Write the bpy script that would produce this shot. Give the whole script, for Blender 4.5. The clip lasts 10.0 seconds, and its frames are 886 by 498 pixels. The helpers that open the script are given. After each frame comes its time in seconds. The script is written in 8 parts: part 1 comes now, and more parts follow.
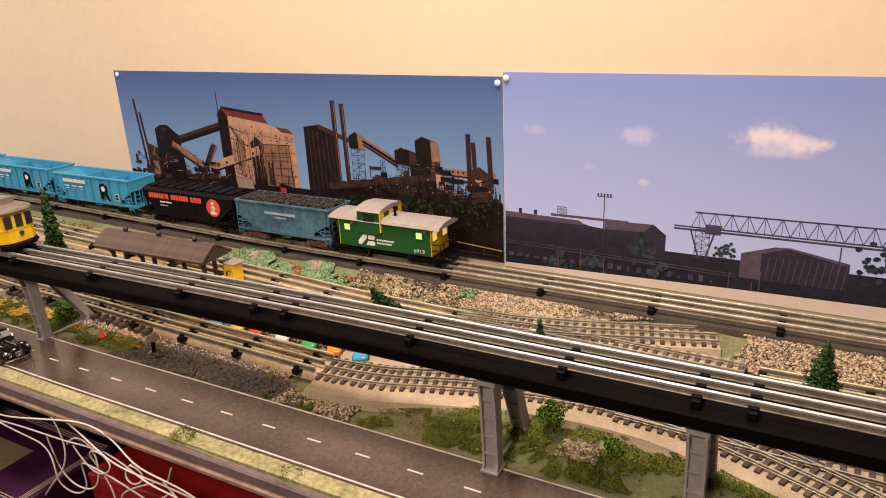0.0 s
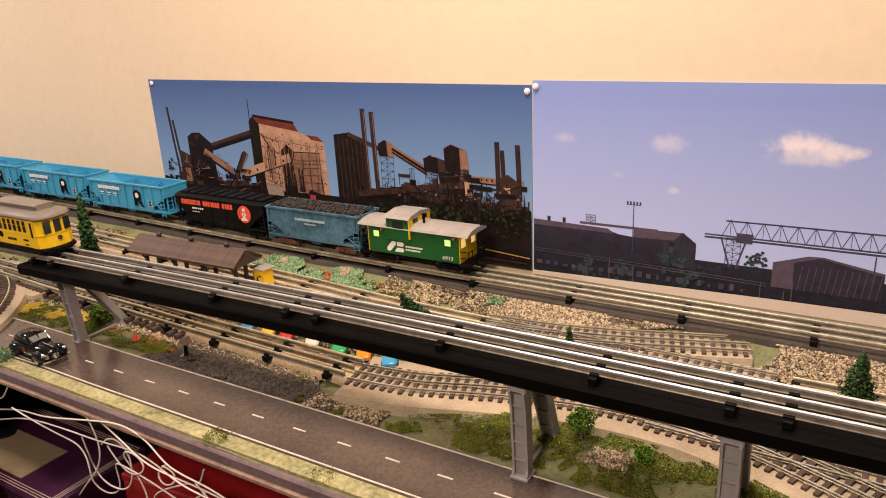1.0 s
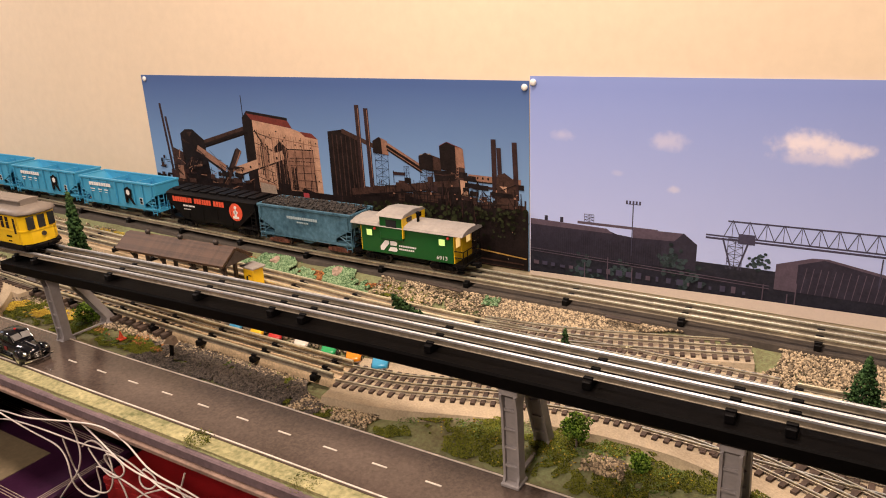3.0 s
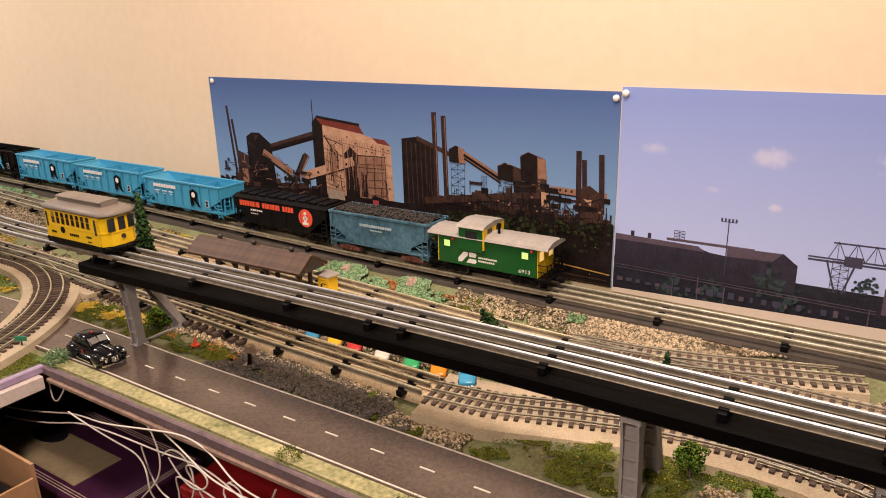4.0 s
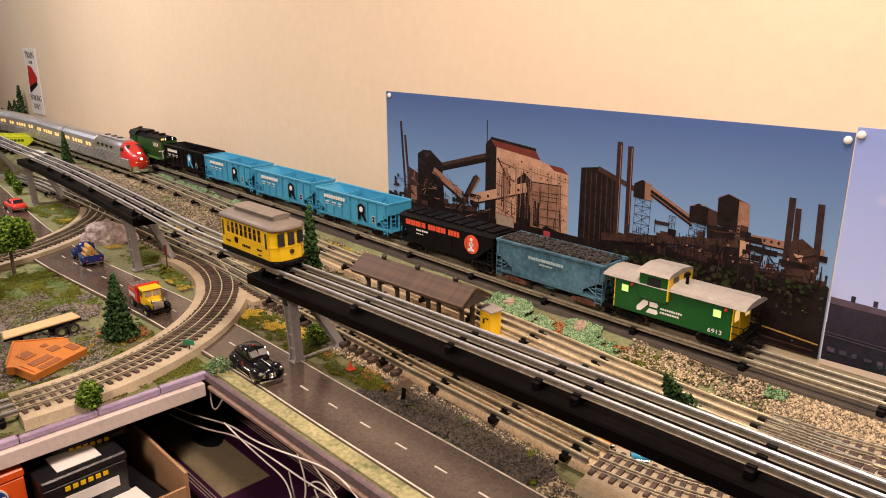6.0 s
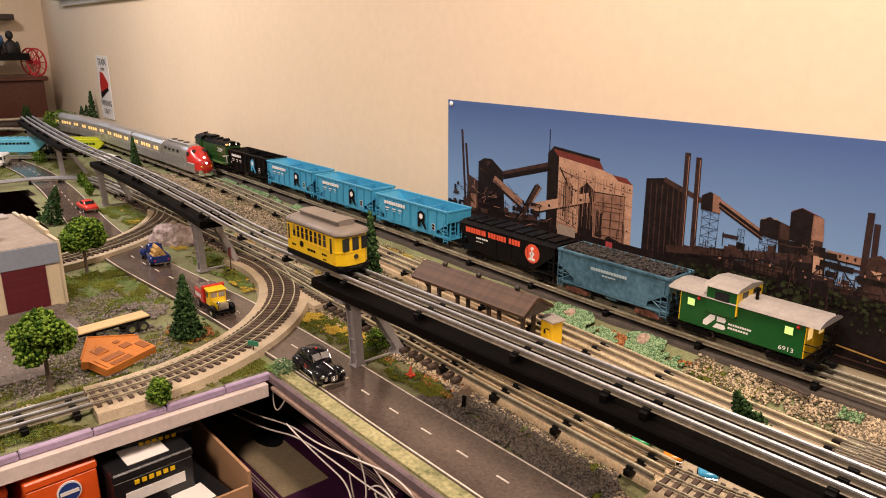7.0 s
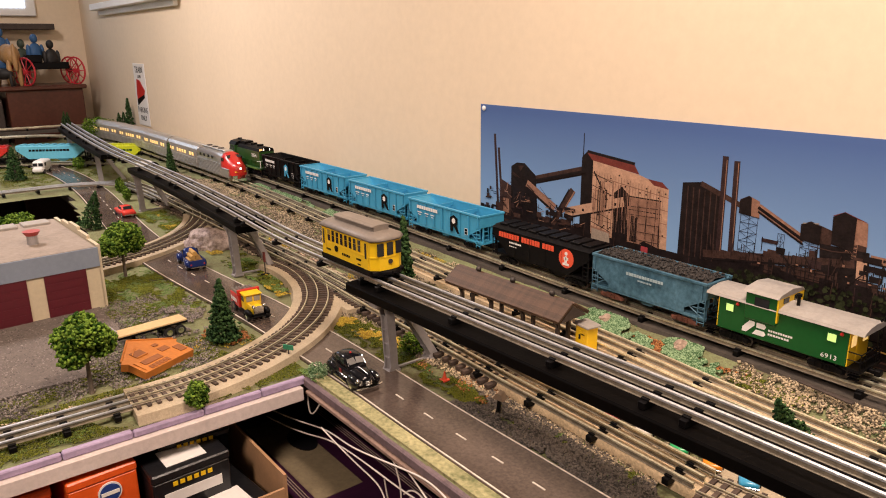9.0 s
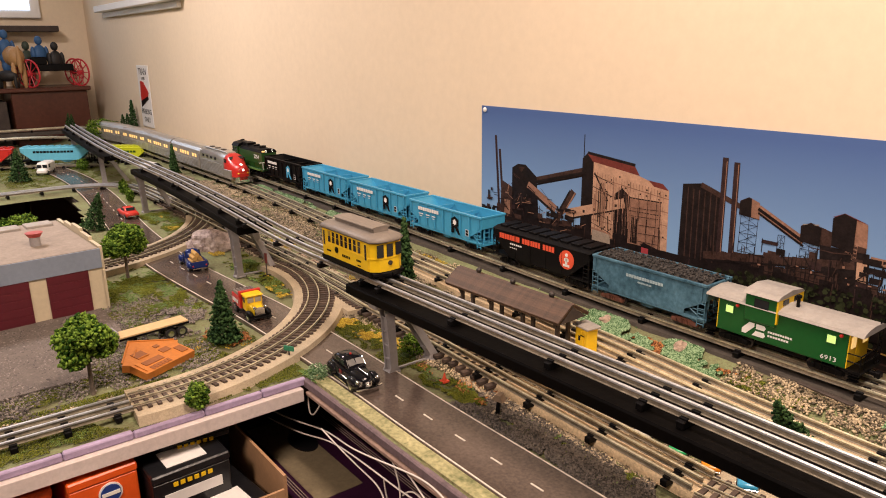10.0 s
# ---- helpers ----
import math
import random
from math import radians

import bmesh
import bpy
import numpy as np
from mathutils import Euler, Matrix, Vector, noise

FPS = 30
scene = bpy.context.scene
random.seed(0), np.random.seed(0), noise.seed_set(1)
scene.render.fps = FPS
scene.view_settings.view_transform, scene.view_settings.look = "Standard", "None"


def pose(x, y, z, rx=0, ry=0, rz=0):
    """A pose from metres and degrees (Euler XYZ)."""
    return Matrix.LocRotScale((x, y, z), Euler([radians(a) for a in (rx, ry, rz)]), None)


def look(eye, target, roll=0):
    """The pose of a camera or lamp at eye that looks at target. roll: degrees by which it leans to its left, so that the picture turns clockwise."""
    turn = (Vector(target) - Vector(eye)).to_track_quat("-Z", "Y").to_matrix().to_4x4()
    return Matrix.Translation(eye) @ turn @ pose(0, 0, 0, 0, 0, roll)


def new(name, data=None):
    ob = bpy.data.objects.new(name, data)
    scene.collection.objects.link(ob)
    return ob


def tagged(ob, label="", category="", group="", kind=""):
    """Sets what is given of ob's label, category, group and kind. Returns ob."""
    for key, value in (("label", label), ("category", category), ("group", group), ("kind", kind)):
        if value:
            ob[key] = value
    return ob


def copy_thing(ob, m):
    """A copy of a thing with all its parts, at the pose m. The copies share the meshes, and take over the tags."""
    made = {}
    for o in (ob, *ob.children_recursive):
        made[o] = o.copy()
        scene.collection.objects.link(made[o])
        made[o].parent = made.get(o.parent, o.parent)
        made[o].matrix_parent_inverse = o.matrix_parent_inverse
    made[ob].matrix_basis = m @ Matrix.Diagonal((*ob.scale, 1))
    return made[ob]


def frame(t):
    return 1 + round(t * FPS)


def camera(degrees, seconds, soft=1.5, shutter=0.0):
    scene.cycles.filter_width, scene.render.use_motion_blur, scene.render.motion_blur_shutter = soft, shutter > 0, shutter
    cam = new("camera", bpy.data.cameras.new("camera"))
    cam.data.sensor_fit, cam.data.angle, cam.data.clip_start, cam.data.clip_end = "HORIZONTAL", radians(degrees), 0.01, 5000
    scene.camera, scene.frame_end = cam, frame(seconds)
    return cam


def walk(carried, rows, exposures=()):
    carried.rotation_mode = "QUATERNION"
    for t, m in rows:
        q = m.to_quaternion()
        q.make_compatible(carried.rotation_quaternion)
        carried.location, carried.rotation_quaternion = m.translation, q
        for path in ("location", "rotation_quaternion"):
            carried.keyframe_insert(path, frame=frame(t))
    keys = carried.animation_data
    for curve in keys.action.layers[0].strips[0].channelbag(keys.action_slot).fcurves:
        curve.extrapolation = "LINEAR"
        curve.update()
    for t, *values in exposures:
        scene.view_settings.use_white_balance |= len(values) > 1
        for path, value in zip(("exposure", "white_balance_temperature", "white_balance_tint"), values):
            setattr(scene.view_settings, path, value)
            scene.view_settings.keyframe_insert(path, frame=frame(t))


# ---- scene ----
cam = camera(63.3, 10.0, soft=1.0)
PATH = [
    (0, (1.323, -1.014, 0.474), (0.397, 0.626, -0.199), -2.6),
    (0.5, (1.317, -1.021, 0.473), (0.357, 0.606, -0.184), -2.6),
    (1, (1.318, -1.024, 0.473), (0.334, 0.593, -0.173), -2.8),
    (1.5, (1.323, -1.018, 0.472), (0.331, 0.595, -0.17), -2.9),
    (2, (1.325, -1.012, 0.473), (0.336, 0.603, -0.17), -2.8),
    (3.3, (1.304, -0.995, 0.455), (0.309, 0.62, -0.178), -2.1),
    (3.5, (1.281, -1.006, 0.462), (0.28, 0.607, -0.169), -1.8),
    (4, (1.221, -1.018, 0.46), (0.179, 0.573, -0.159), -1.4),
    (4.5, (1.194, -0.967, 0.467), (0.064, 0.564, -0.15), -1.2),
    (5, (1.173, -0.943, 0.468), (-0.038, 0.527, -0.141), -0.9),
    (5.5, (1.155, -0.951, 0.47), (-0.136, 0.452, -0.133), -0.5),
    (6, (1.143, -0.966, 0.47), (-0.228, 0.368, -0.114), -0.1),
    (7.5, (1.129, -0.983, 0.47), (-0.361, 0.229, -0.087), -0.1),
    (8, (1.13, -0.983, 0.472), (-0.375, 0.214, -0.081), -0.3),
    (8.5, (1.127, -0.982, 0.473), (-0.386, 0.204, -0.08), -0.6),
    (9, (1.125, -0.987, 0.471), (-0.395, 0.191, -0.08), -0.6),
    (9.5, (1.125, -0.985, 0.471), (-0.398, 0.187, -0.082), -0.7),
    (10, (1.13, -0.983, 0.472), (-0.397, 0.186, -0.076), -0.7),
]
walk(cam, [(t, look(e, g, r)) for t, e, g, r in PATH])


# ---- lights ----
world = bpy.data.worlds.new("world")
scene.world = world
world.use_nodes = True
world.node_tree.nodes["Background"].inputs[0].default_value = (1.0, 0.86, 0.72, 1)
world.node_tree.nodes["Background"].inputs[1].default_value = 0.035


def area(name, at, target, size, watts, col):
    d = bpy.data.lights.new(name, "AREA")
    d.shape, d.size, d.energy, d.color = "DISK", size, watts, col
    ob = new(name, d)
    ob.matrix_world = look(at, target)
    return ob


# no lamp is in view: three unseen ones, placed to balance light and shadows
area("ceiling_lamp", (0.9, -0.50, 1.5), (0.85, -0.40, 0), 0.40, 27, (1.0, 0.785, 0.645))
area("ceiling_lamp", (1.1, -1.90, 1.4), (0.7, -0.3, 0), 0.40, 25, (1.0, 0.785, 0.655))
area("ceiling_lamp", (-1.3, -1.15, 1.5), (-1.25, -1.0, 0), 0.40, 40, (1.0, 0.85, 0.80))


# ---- materials ----
def nd(nt, kind, **inp):
    n = nt.nodes.new(kind)
    for k, v in inp.items():
        n.inputs[k.replace("_", " ")].default_value = v
    return n


def mat(name, col, rough=0.55, metal=0.0, var=0.18, s1=9.0, s2=140.0, bump=0.15, alt=None, island=0.0, obrand=0.0, emit=0.0, spec=0.5):
    """A painted or natural surface: two scales of mottling, fine relief, and a chance shift for each piece."""
    m = bpy.data.materials.new(name)
    m.use_nodes = True
    nt = m.node_tree
    p = nt.nodes["Principled BSDF"]
    p.inputs["Roughness"].default_value = rough
    p.inputs["Metallic"].default_value = metal
    p.inputs["Specular IOR Level"].default_value = spec
    tc = nt.nodes.new("ShaderNodeTexCoord")
    n1 = nd(nt, "ShaderNodeTexNoise", Scale=s1, Detail=4.0, Roughness=0.6)
    n2 = nd(nt, "ShaderNodeTexNoise", Scale=s2, Detail=3.0, Roughness=0.65)
    nt.links.new(tc.outputs["Object"], n1.inputs["Vector"])
    nt.links.new(tc.outputs["Object"], n2.inputs["Vector"])
    add = nt.nodes.new("ShaderNodeMath")
    add.operation = "ADD"
    nt.links.new(n1.outputs["Fac"], add.inputs[0])
    nt.links.new(n2.outputs["Fac"], add.inputs[1])
    last = add
    for amount, node, out in ((island, "ShaderNodeNewGeometry", "Random Per Island"), (obrand, "ShaderNodeObjectInfo", "Random")):
        if amount:
            g = nt.nodes.new(node)
            mul = nt.nodes.new("ShaderNodeMath")
            mul.operation, mul.inputs[1].default_value, mul.inputs[2].default_value = "MULTIPLY_ADD", amount, -amount / 2
            nt.links.new(g.outputs[out], mul.inputs[0])
            a2 = nt.nodes.new("ShaderNodeMath")
            a2.operation = "ADD"
            nt.links.new(last.outputs[0], a2.inputs[0])
            nt.links.new(mul.outputs[0], a2.inputs[1])
            last = a2
    mr = nt.nodes.new("ShaderNodeMapRange")
    mr.inputs["From Min"].default_value, mr.inputs["From Max"].default_value = 0.65, 1.35
    nt.links.new(last.outputs[0], mr.inputs["Value"])
    mix = nt.nodes.new("ShaderNodeMix")
    mix.data_type = "RGBA"
    lo = tuple(c * (1 - var) for c in col)
    hi = alt if alt else tuple(min(1, c * (1 + var)) for c in col)
    mix.inputs[6].default_value, mix.inputs[7].default_value = (*lo, 1), (*hi, 1)
    nt.links.new(mr.outputs[0], mix.inputs[0])
    nt.links.new(mix.outputs[2], p.inputs["Base Color"])
    if emit:
        nt.links.new(mix.outputs[2], p.inputs["Emission Color"])
        p.inputs["Emission Strength"].default_value = emit
    if bump:
        b = nd(nt, "ShaderNodeBump", Strength=bump, Distance=0.002)
        nt.links.new(n2.outputs["Fac"], b.inputs["Height"])
        nt.links.new(b.outputs["Normal"], p.inputs["Normal"])
    return m


def sky_print(name, low, high, z0, z1, clouds=()):
    """Printed sky: a gradient from low to high, with faint mottling."""
    m = mat(name, low, 0.4, var=0.05, bump=0.03, spec=0.25)
    nt = m.node_tree
    p = nt.nodes["Principled BSDF"]
    tc = nt.nodes.new("ShaderNodeTexCoord")
    sep = nt.nodes.new("ShaderNodeSeparateXYZ")
    nt.links.new(tc.outputs["Object"], sep.inputs[0])
    mr = nt.nodes.new("ShaderNodeMapRange")
    mr.inputs["From Min"].default_value, mr.inputs["From Max"].default_value = z0, z1
    nt.links.new(sep.outputs["Z"], mr.inputs["Value"])
    mix = nt.nodes.new("ShaderNodeMix")
    mix.data_type = "RGBA"
    mix.inputs[6].default_value, mix.inputs[7].default_value = (*low, 1), (*high, 1)
    nt.links.new(mr.outputs[0], mix.inputs[0])
    last = mix.outputs[2]
    wob = nd(nt, "ShaderNodeTexNoise", Scale=38.0, Detail=5.0, Roughness=0.6)
    nt.links.new(tc.outputs["Object"], wob.inputs["Vector"])
    for cx, cz, rx, rz, strength in clouds:
        place = nt.nodes.new("ShaderNodeMapping")
        place.vector_type = "POINT"
        place.inputs["Location"].default_value = (-cx / rx, 0, -cz / rz)
        place.inputs["Scale"].default_value = (1 / rx, 0, 1 / rz)
        nt.links.new(tc.outputs["Object"], place.inputs["Vector"])
        far = nt.nodes.new("ShaderNodeVectorMath")
        far.operation = "LENGTH"
        nt.links.new(place.outputs[0], far.inputs[0])
        ragged = nt.nodes.new("ShaderNodeMath")
        ragged.operation, ragged.inputs[1].default_value = "MULTIPLY_ADD", 1.7
        nt.links.new(wob.outputs["Fac"], ragged.inputs[0])
        nt.links.new(far.outputs["Value"], ragged.inputs[2])
        soft = nt.nodes.new("ShaderNodeMapRange")
        soft.interpolation_type = "SMOOTHSTEP"
        soft.inputs["From Min"].default_value, soft.inputs["From Max"].default_value = 1.95, 1.05
        soft.inputs["To Max"].default_value = strength
        nt.links.new(ragged.outputs[0], soft.inputs["Value"])
        veil = nt.nodes.new("ShaderNodeMix")
        veil.data_type = "RGBA"
        veil.inputs[7].default_value = (0.84, 0.78, 0.86, 1)
        nt.links.new(soft.outputs[0], veil.inputs[0])
        nt.links.new(last, veil.inputs[6])
        last = veil.outputs[2]
    nt.links.new(last, p.inputs["Base Color"])
    return m


M = dict(
    wall=mat("wall_paint", (0.78, 0.645, 0.475), 0.75, var=0.05, s1=2.2, s2=45, bump=0.12),
    # for walls out of view: made dark to cut the bounced light
    plain=mat("room_paint", (0.20, 0.17, 0.14), 0.8, var=0.05, s1=2, s2=30),
    white=mat("white_paint", (0.8, 0.78, 0.75), 0.5, var=0.06),
    pin=mat("white_plastic", (0.85, 0.83, 0.8), 0.3, var=0.04),
    black=mat("black_paint", (0.004, 0.0036, 0.004), 0.5, var=0.4, spec=0.12),
    blackgloss=mat("black_gloss", (0.008, 0.008, 0.010), 0.12, var=0.3, bump=0.02),
    rubber=mat("rubber", (0.015, 0.014, 0.014), 0.8, var=0.3),
    darkmetal=mat("dark_metal", (0.06, 0.05, 0.045), 0.5, 0.5, var=0.4),
    rust=mat("rusty_metal", (0.16, 0.06, 0.04), 0.8, 0.1, var=0.5, s1=60),
    rail=mat("rail_steel", (0.58, 0.60, 0.63), 0.42, 0.75, var=0.3, s1=25, s2=260, bump=0.08),
    railold=mat("tarnished_rail", (0.92, 0.79, 0.54), 0.30, 0.75, var=0.45, s1=30, s2=260, bump=0.1),
    # same metal as the rail heads, darkened to put shade on the webs
    web=mat("rail_web", (0.30, 0.26, 0.20), 0.45, 0.5, var=0.4, s1=30),
    chrome=mat("chrome", (0.75, 0.74, 0.72), 0.14, 1.0, var=0.1, bump=0.02),
    deck=mat("black_deck", (0.0022, 0.0018, 0.0018), 0.5, var=0.4, s1=30, spec=0.06),
    bent=mat("grey_trestle", (0.30, 0.28, 0.28), 0.6, var=0.15, s1=40),
    tie=mat("brown_tie", (0.075, 0.05, 0.038), 0.8, var=0.4, obrand=0.5),
    bed=mat("roadbed", (0.44, 0.36, 0.25), 0.9, var=0.28, s1=18, s2=380, bump=0.5),
    soil=mat("scenery_ground", (0.21, 0.165, 0.095), 0.95, var=0.4, s1=11, s2=230, bump=0.8, alt=(0.25, 0.29, 0.14), spec=0.2),
    asphalt=mat("asphalt", (0.064, 0.047, 0.039), 0.17, var=0.35, s1=6, s2=260, bump=0.05, alt=(0.128, 0.094, 0.077)),
    line=mat("road_line", (0.62, 0.56, 0.48), 0.6, var=0.3, s1=60),
    foam=mat("lilac_foam", (0.36, 0.28, 0.42), 0.8, var=0.2, s1=20),
    pine=mat("pale_wood", (0.66, 0.57, 0.54), 0.6, var=0.15, s1=8),
    darkwood=mat("dark_plank", (0.05, 0.035, 0.028), 0.75, var=0.4, s1=30),
    blue=mat("light_blue_plastic", (0.055, 0.33, 0.55), 0.38, var=0.08, s1=20, bump=0.04),
    teal=mat("weathered_teal", (0.035, 0.115, 0.175), 0.55, spec=0.3, var=0.5, s1=16, alt=(0.10, 0.22, 0.31), bump=0.1),
    green=mat("green_paint", (0.005, 0.082, 0.016), 0.35, spec=0.35, var=0.12, bump=0.04),
    greenloco=mat("dark_green_paint", (0.014, 0.062, 0.010), 0.35, var=0.15, bump=0.04),
    yellow=mat("yellow_paint", (0.82, 0.53, 0.014), 0.32, var=0.07, bump=0.04),
    greyroof=mat("grey_roof", (0.33, 0.30, 0.27), 0.6, var=0.18, s1=30),
    trolleyroof=mat("trolley_roof", (0.20, 0.17, 0.145), 0.5, var=0.15, s1=20),
    red=mat("red_paint", (0.52, 0.025, 0.02), 0.3, var=0.1, bump=0.03),
    orange=mat("orange_lettering", (0.72, 0.09, 0.04), 0.5, var=0.06),
    letter=mat("white_lettering", (0.78, 0.76, 0.74), 0.5, var=0.05),
    coal=mat("coal", (0.030, 0.025, 0.022), 0.7, var=0.5, island=0.8),
    glass=mat("dark_glass", (0.02, 0.022, 0.025), 0.06, var=0.2, bump=0.0),
    litglass=mat("lit_window", (1.0, 0.62, 0.22), 0.4, var=0.05, bump=0.0, emit=0.7),
    limeglass=mat("caboose_window", (0.55, 0.80, 0.25), 0.4, var=0.05, bump=0.0, emit=0.55),
    lamp=mat("headlight", (1.0, 0.92, 0.8), 0.3, var=0.02, bump=0.0, emit=3.0),
    silver=mat("silver_paint", (0.55, 0.53, 0.50), 0.28, 0.75, var=0.12, s1=30, bump=0.04),
    bronze=mat("bronze_roof", (0.40, 0.36, 0.31), 0.4, 0.4, var=0.12, s1=30, bump=0.04),
)


# ---- mesh helpers ----
def part(name, bm, material, parent=None, label="", smooth=False):
    """Links a bmesh as one mesh object under a thing or a part."""
    bmesh.ops.recalc_face_normals(bm, faces=bm.faces)
    me = bpy.data.meshes.new(name)
    bm.to_mesh(me)
    bm.free()
    for m in material if isinstance(material, (list, tuple)) else (material,):
        me.materials.append(m)
    if smooth:
        for f in me.polygons:
            f.use_smooth = True
    ob = new(name, me)
    ob.parent = parent
    if label:
        ob["label"] = label
    return ob


def again(ob, m, parent=None):
    """Another piece on the same mesh."""
    o = new(ob.name.split(".")[0], ob.data)
    o.parent = parent if parent else ob.parent
    o.matrix_local = m
    return o


def thing(name, label, category, m=None, group=""):
    e = new(name)
    e.empty_display_size = 0.01
    if m is not None:
        e.matrix_world = m
    return tagged(e, label, category, group)


def box(bm, x0, x1, y0, y1, z0, z1, bev=0.0, m=None, mi=0):
    mm = Matrix.Translation(((x0 + x1) / 2, (y0 + y1) / 2, (z0 + z1) / 2)) @ Matrix.Diagonal((abs(x1 - x0), abs(y1 - y0), abs(z1 - z0), 1))
    r = bmesh.ops.create_cube(bm, size=1, matrix=(m @ mm) if m is not None else mm)
    fs = list({f for v in r["verts"] for f in v.link_faces})
    if bev:
        es = list({e for f in fs for e in f.edges})
        out = bmesh.ops.bevel(bm, geom=es, offset=bev, segments=1, affect="EDGES", profile=0.5)
        fs = [f for f in out["faces"]] + [f for f in fs if f.is_valid]
    for f in fs:
        if f.is_valid:
            f.material_index = mi
    return bm


def bar(bm, a, b, r=0.001, n=6, r2=None):
    a, b = Vector(a), Vector(b)
    d = b - a
    m = Matrix.Translation((a + b) / 2) @ d.to_track_quat("Z", "Y").to_matrix().to_4x4()
    bmesh.ops.create_cone(bm, cap_ends=True, segments=n, radius1=r, radius2=r if r2 is None else r2, depth=d.length, matrix=m)
    return bm


def prism(bm, pts, y0, y1, m=None, mi=0):
    """A polygon of (x, z) points drawn out from y0 to y1."""
    a = [bm.verts.new((x, y0, z)) for x, z in pts]
    b = [bm.verts.new((x, y1, z)) for x, z in pts]
    fs = [bm.faces.new(a), bm.faces.new(b[::-1])]
    for i in range(len(pts)):
        j = (i + 1) % len(pts)
        fs.append(bm.faces.new((a[i], b[i], b[j], a[j])))
    for f in fs:
        f.material_index = mi
    if m is not None:
        bmesh.ops.transform(bm, matrix=m, verts=a + b)
    return bm


def sweep(bm, path, prof, head=None):
    """Draws a closed profile of (sideways, up) points along a path; sides that start below head take the second material."""
    rings = []
    for i, p in enumerate(path):
        d = (path[min(i + 1, len(path) - 1)] - path[max(i - 1, 0)]).to_2d().normalized()
        n = Vector((-d.y, d.x, 0))
        rings.append([bm.verts.new(p + n * s + Vector((0, 0, u))) for s, u in prof])
    k = len(prof)
    for a, b in zip(rings, rings[1:]):
        for i in range(k):
            f = bm.faces.new((a[i], b[i], b[(i + 1) % k], a[(i + 1) % k]))
            if head is not None and min(prof[i][1], prof[(i + 1) % k][1]) < head:
                f.material_index = 1
    bm.faces.new(rings[0][::-1])
    bm.faces.new(rings[-1])
    return bm


def spline(ctrl, step=0.02):
    """Points along a smooth line through the control points."""
    c = [Vector(p) for p in ctrl]
    c = [c[0] * 2 - c[1]] + c + [c[-1] * 2 - c[-2]]
    out = []
    for i in range(1, len(c) - 2):
        n = max(2, int((c[i + 1] - c[i]).length / step))
        for k in range(n):
            t = k / n
            out.append(0.5 * (2 * c[i] + (c[i + 1] - c[i - 1]) * t + (2 * c[i - 1] - 5 * c[i] + 4 * c[i + 1] - c[i + 2]) * t * t
                              + (3 * c[i] - c[i - 1] - 3 * c[i + 1] + c[i + 2]) * t ** 3))
    out.append(c[-2])
    return out


def along(path, spacing, start=0.0):
    """Poses at even steps along a path, x ahead."""
    out, want, run = [], start, 0.0
    for a, b in zip(path, path[1:]):
        d = b - a
        while want <= run + d.length:
            p = a + d * ((want - run) / d.length)
            out.append(pose(p.x, p.y, p.z, 0, 0, math.degrees(math.atan2(d.y, d.x))))
            want += spacing
        run += d.length
    return out


def words(text, size, m, material, parent, name="lettering", stretch=1.0, width=0.0):
    """Raised lettering that faces -y in its own frame, centred."""
    cu = bpy.data.curves.new(name, "FONT")
    cu.body, cu.size, cu.align_x, cu.align_y, cu.extrude, cu.resolution_u = text, size, "CENTER", "CENTER", 0.0002, 2
    tmp = bpy.data.objects.new(name, cu)
    me = bpy.data.meshes.new_from_object(tmp)
    bpy.data.objects.remove(tmp)
    me.materials.append(material)
    ob = new(name, me)
    ob.parent = parent
    ob.matrix_local = m @ pose(0, 0, 0, 90) @ Matrix.Diagonal((stretch, 1, 1, 1))
    return ob


def bars(bm, x0, x1, y, z0, z1, n, gap=0.25, rng=None, mi=0):
    """Plain bars in place of writing that is not lettered."""
    w = (x1 - x0) / n
    for i in range(n):
        a = x0 + i * w
        box(bm, a, a + w * (1 - gap), y - 0.0003, y, z0, z1, mi=mi)
    return bm


# ---- the lie of the land ----
def lerp(v, pts):
    if v <= pts[0][0]:
        return pts[0][1]
    for (a, p), (b, q) in zip(pts, pts[1:]):
        if v <= b:
            return p + (q - p) * (v - a) / (b - a)
    return pts[-1][1]


def ground_z(x, y):
    rise = lerp(x, [(-1.1, 0.024), (-0.1, 0.012), (0.4, 0.005), (0.8, 0.0)])
    z = lerp(y, [(-0.365, 0.0), (-0.32, 0.004), (-0.275, 0.010), (-0.245, 0.025), (-0.16, 0.027), (-0.118, 0.046), (-0.050, 0.046), (-0.042, 0.040), (0, 0.040)])
    z = z + (rise if y > -0.25 else 0)
    if x > 0.85 and y < -0.345:
        z += lerp(x, [(0.85, 0.0), (1.0, 0.010)]) * lerp(y, [(-0.425, 0.0), (-0.39, 1.0)])
    return z


FREIGHT = spline([(2.3, -0.084, 0.050), (0.9, -0.083, 0.051), (0.5, -0.083, 0.052), (0.1, -0.083, 0.059), (-0.3, -0.083, 0.066), (-1.1, -0.083, 0.073), (-2.0, -0.083, 0.073), (-2.6, -0.10, 0.073), (-2.95, -0.2, 0.073), (-3.0, -0.4, 0.073), (-3.02, -0.8, 0.073)], 0.04)
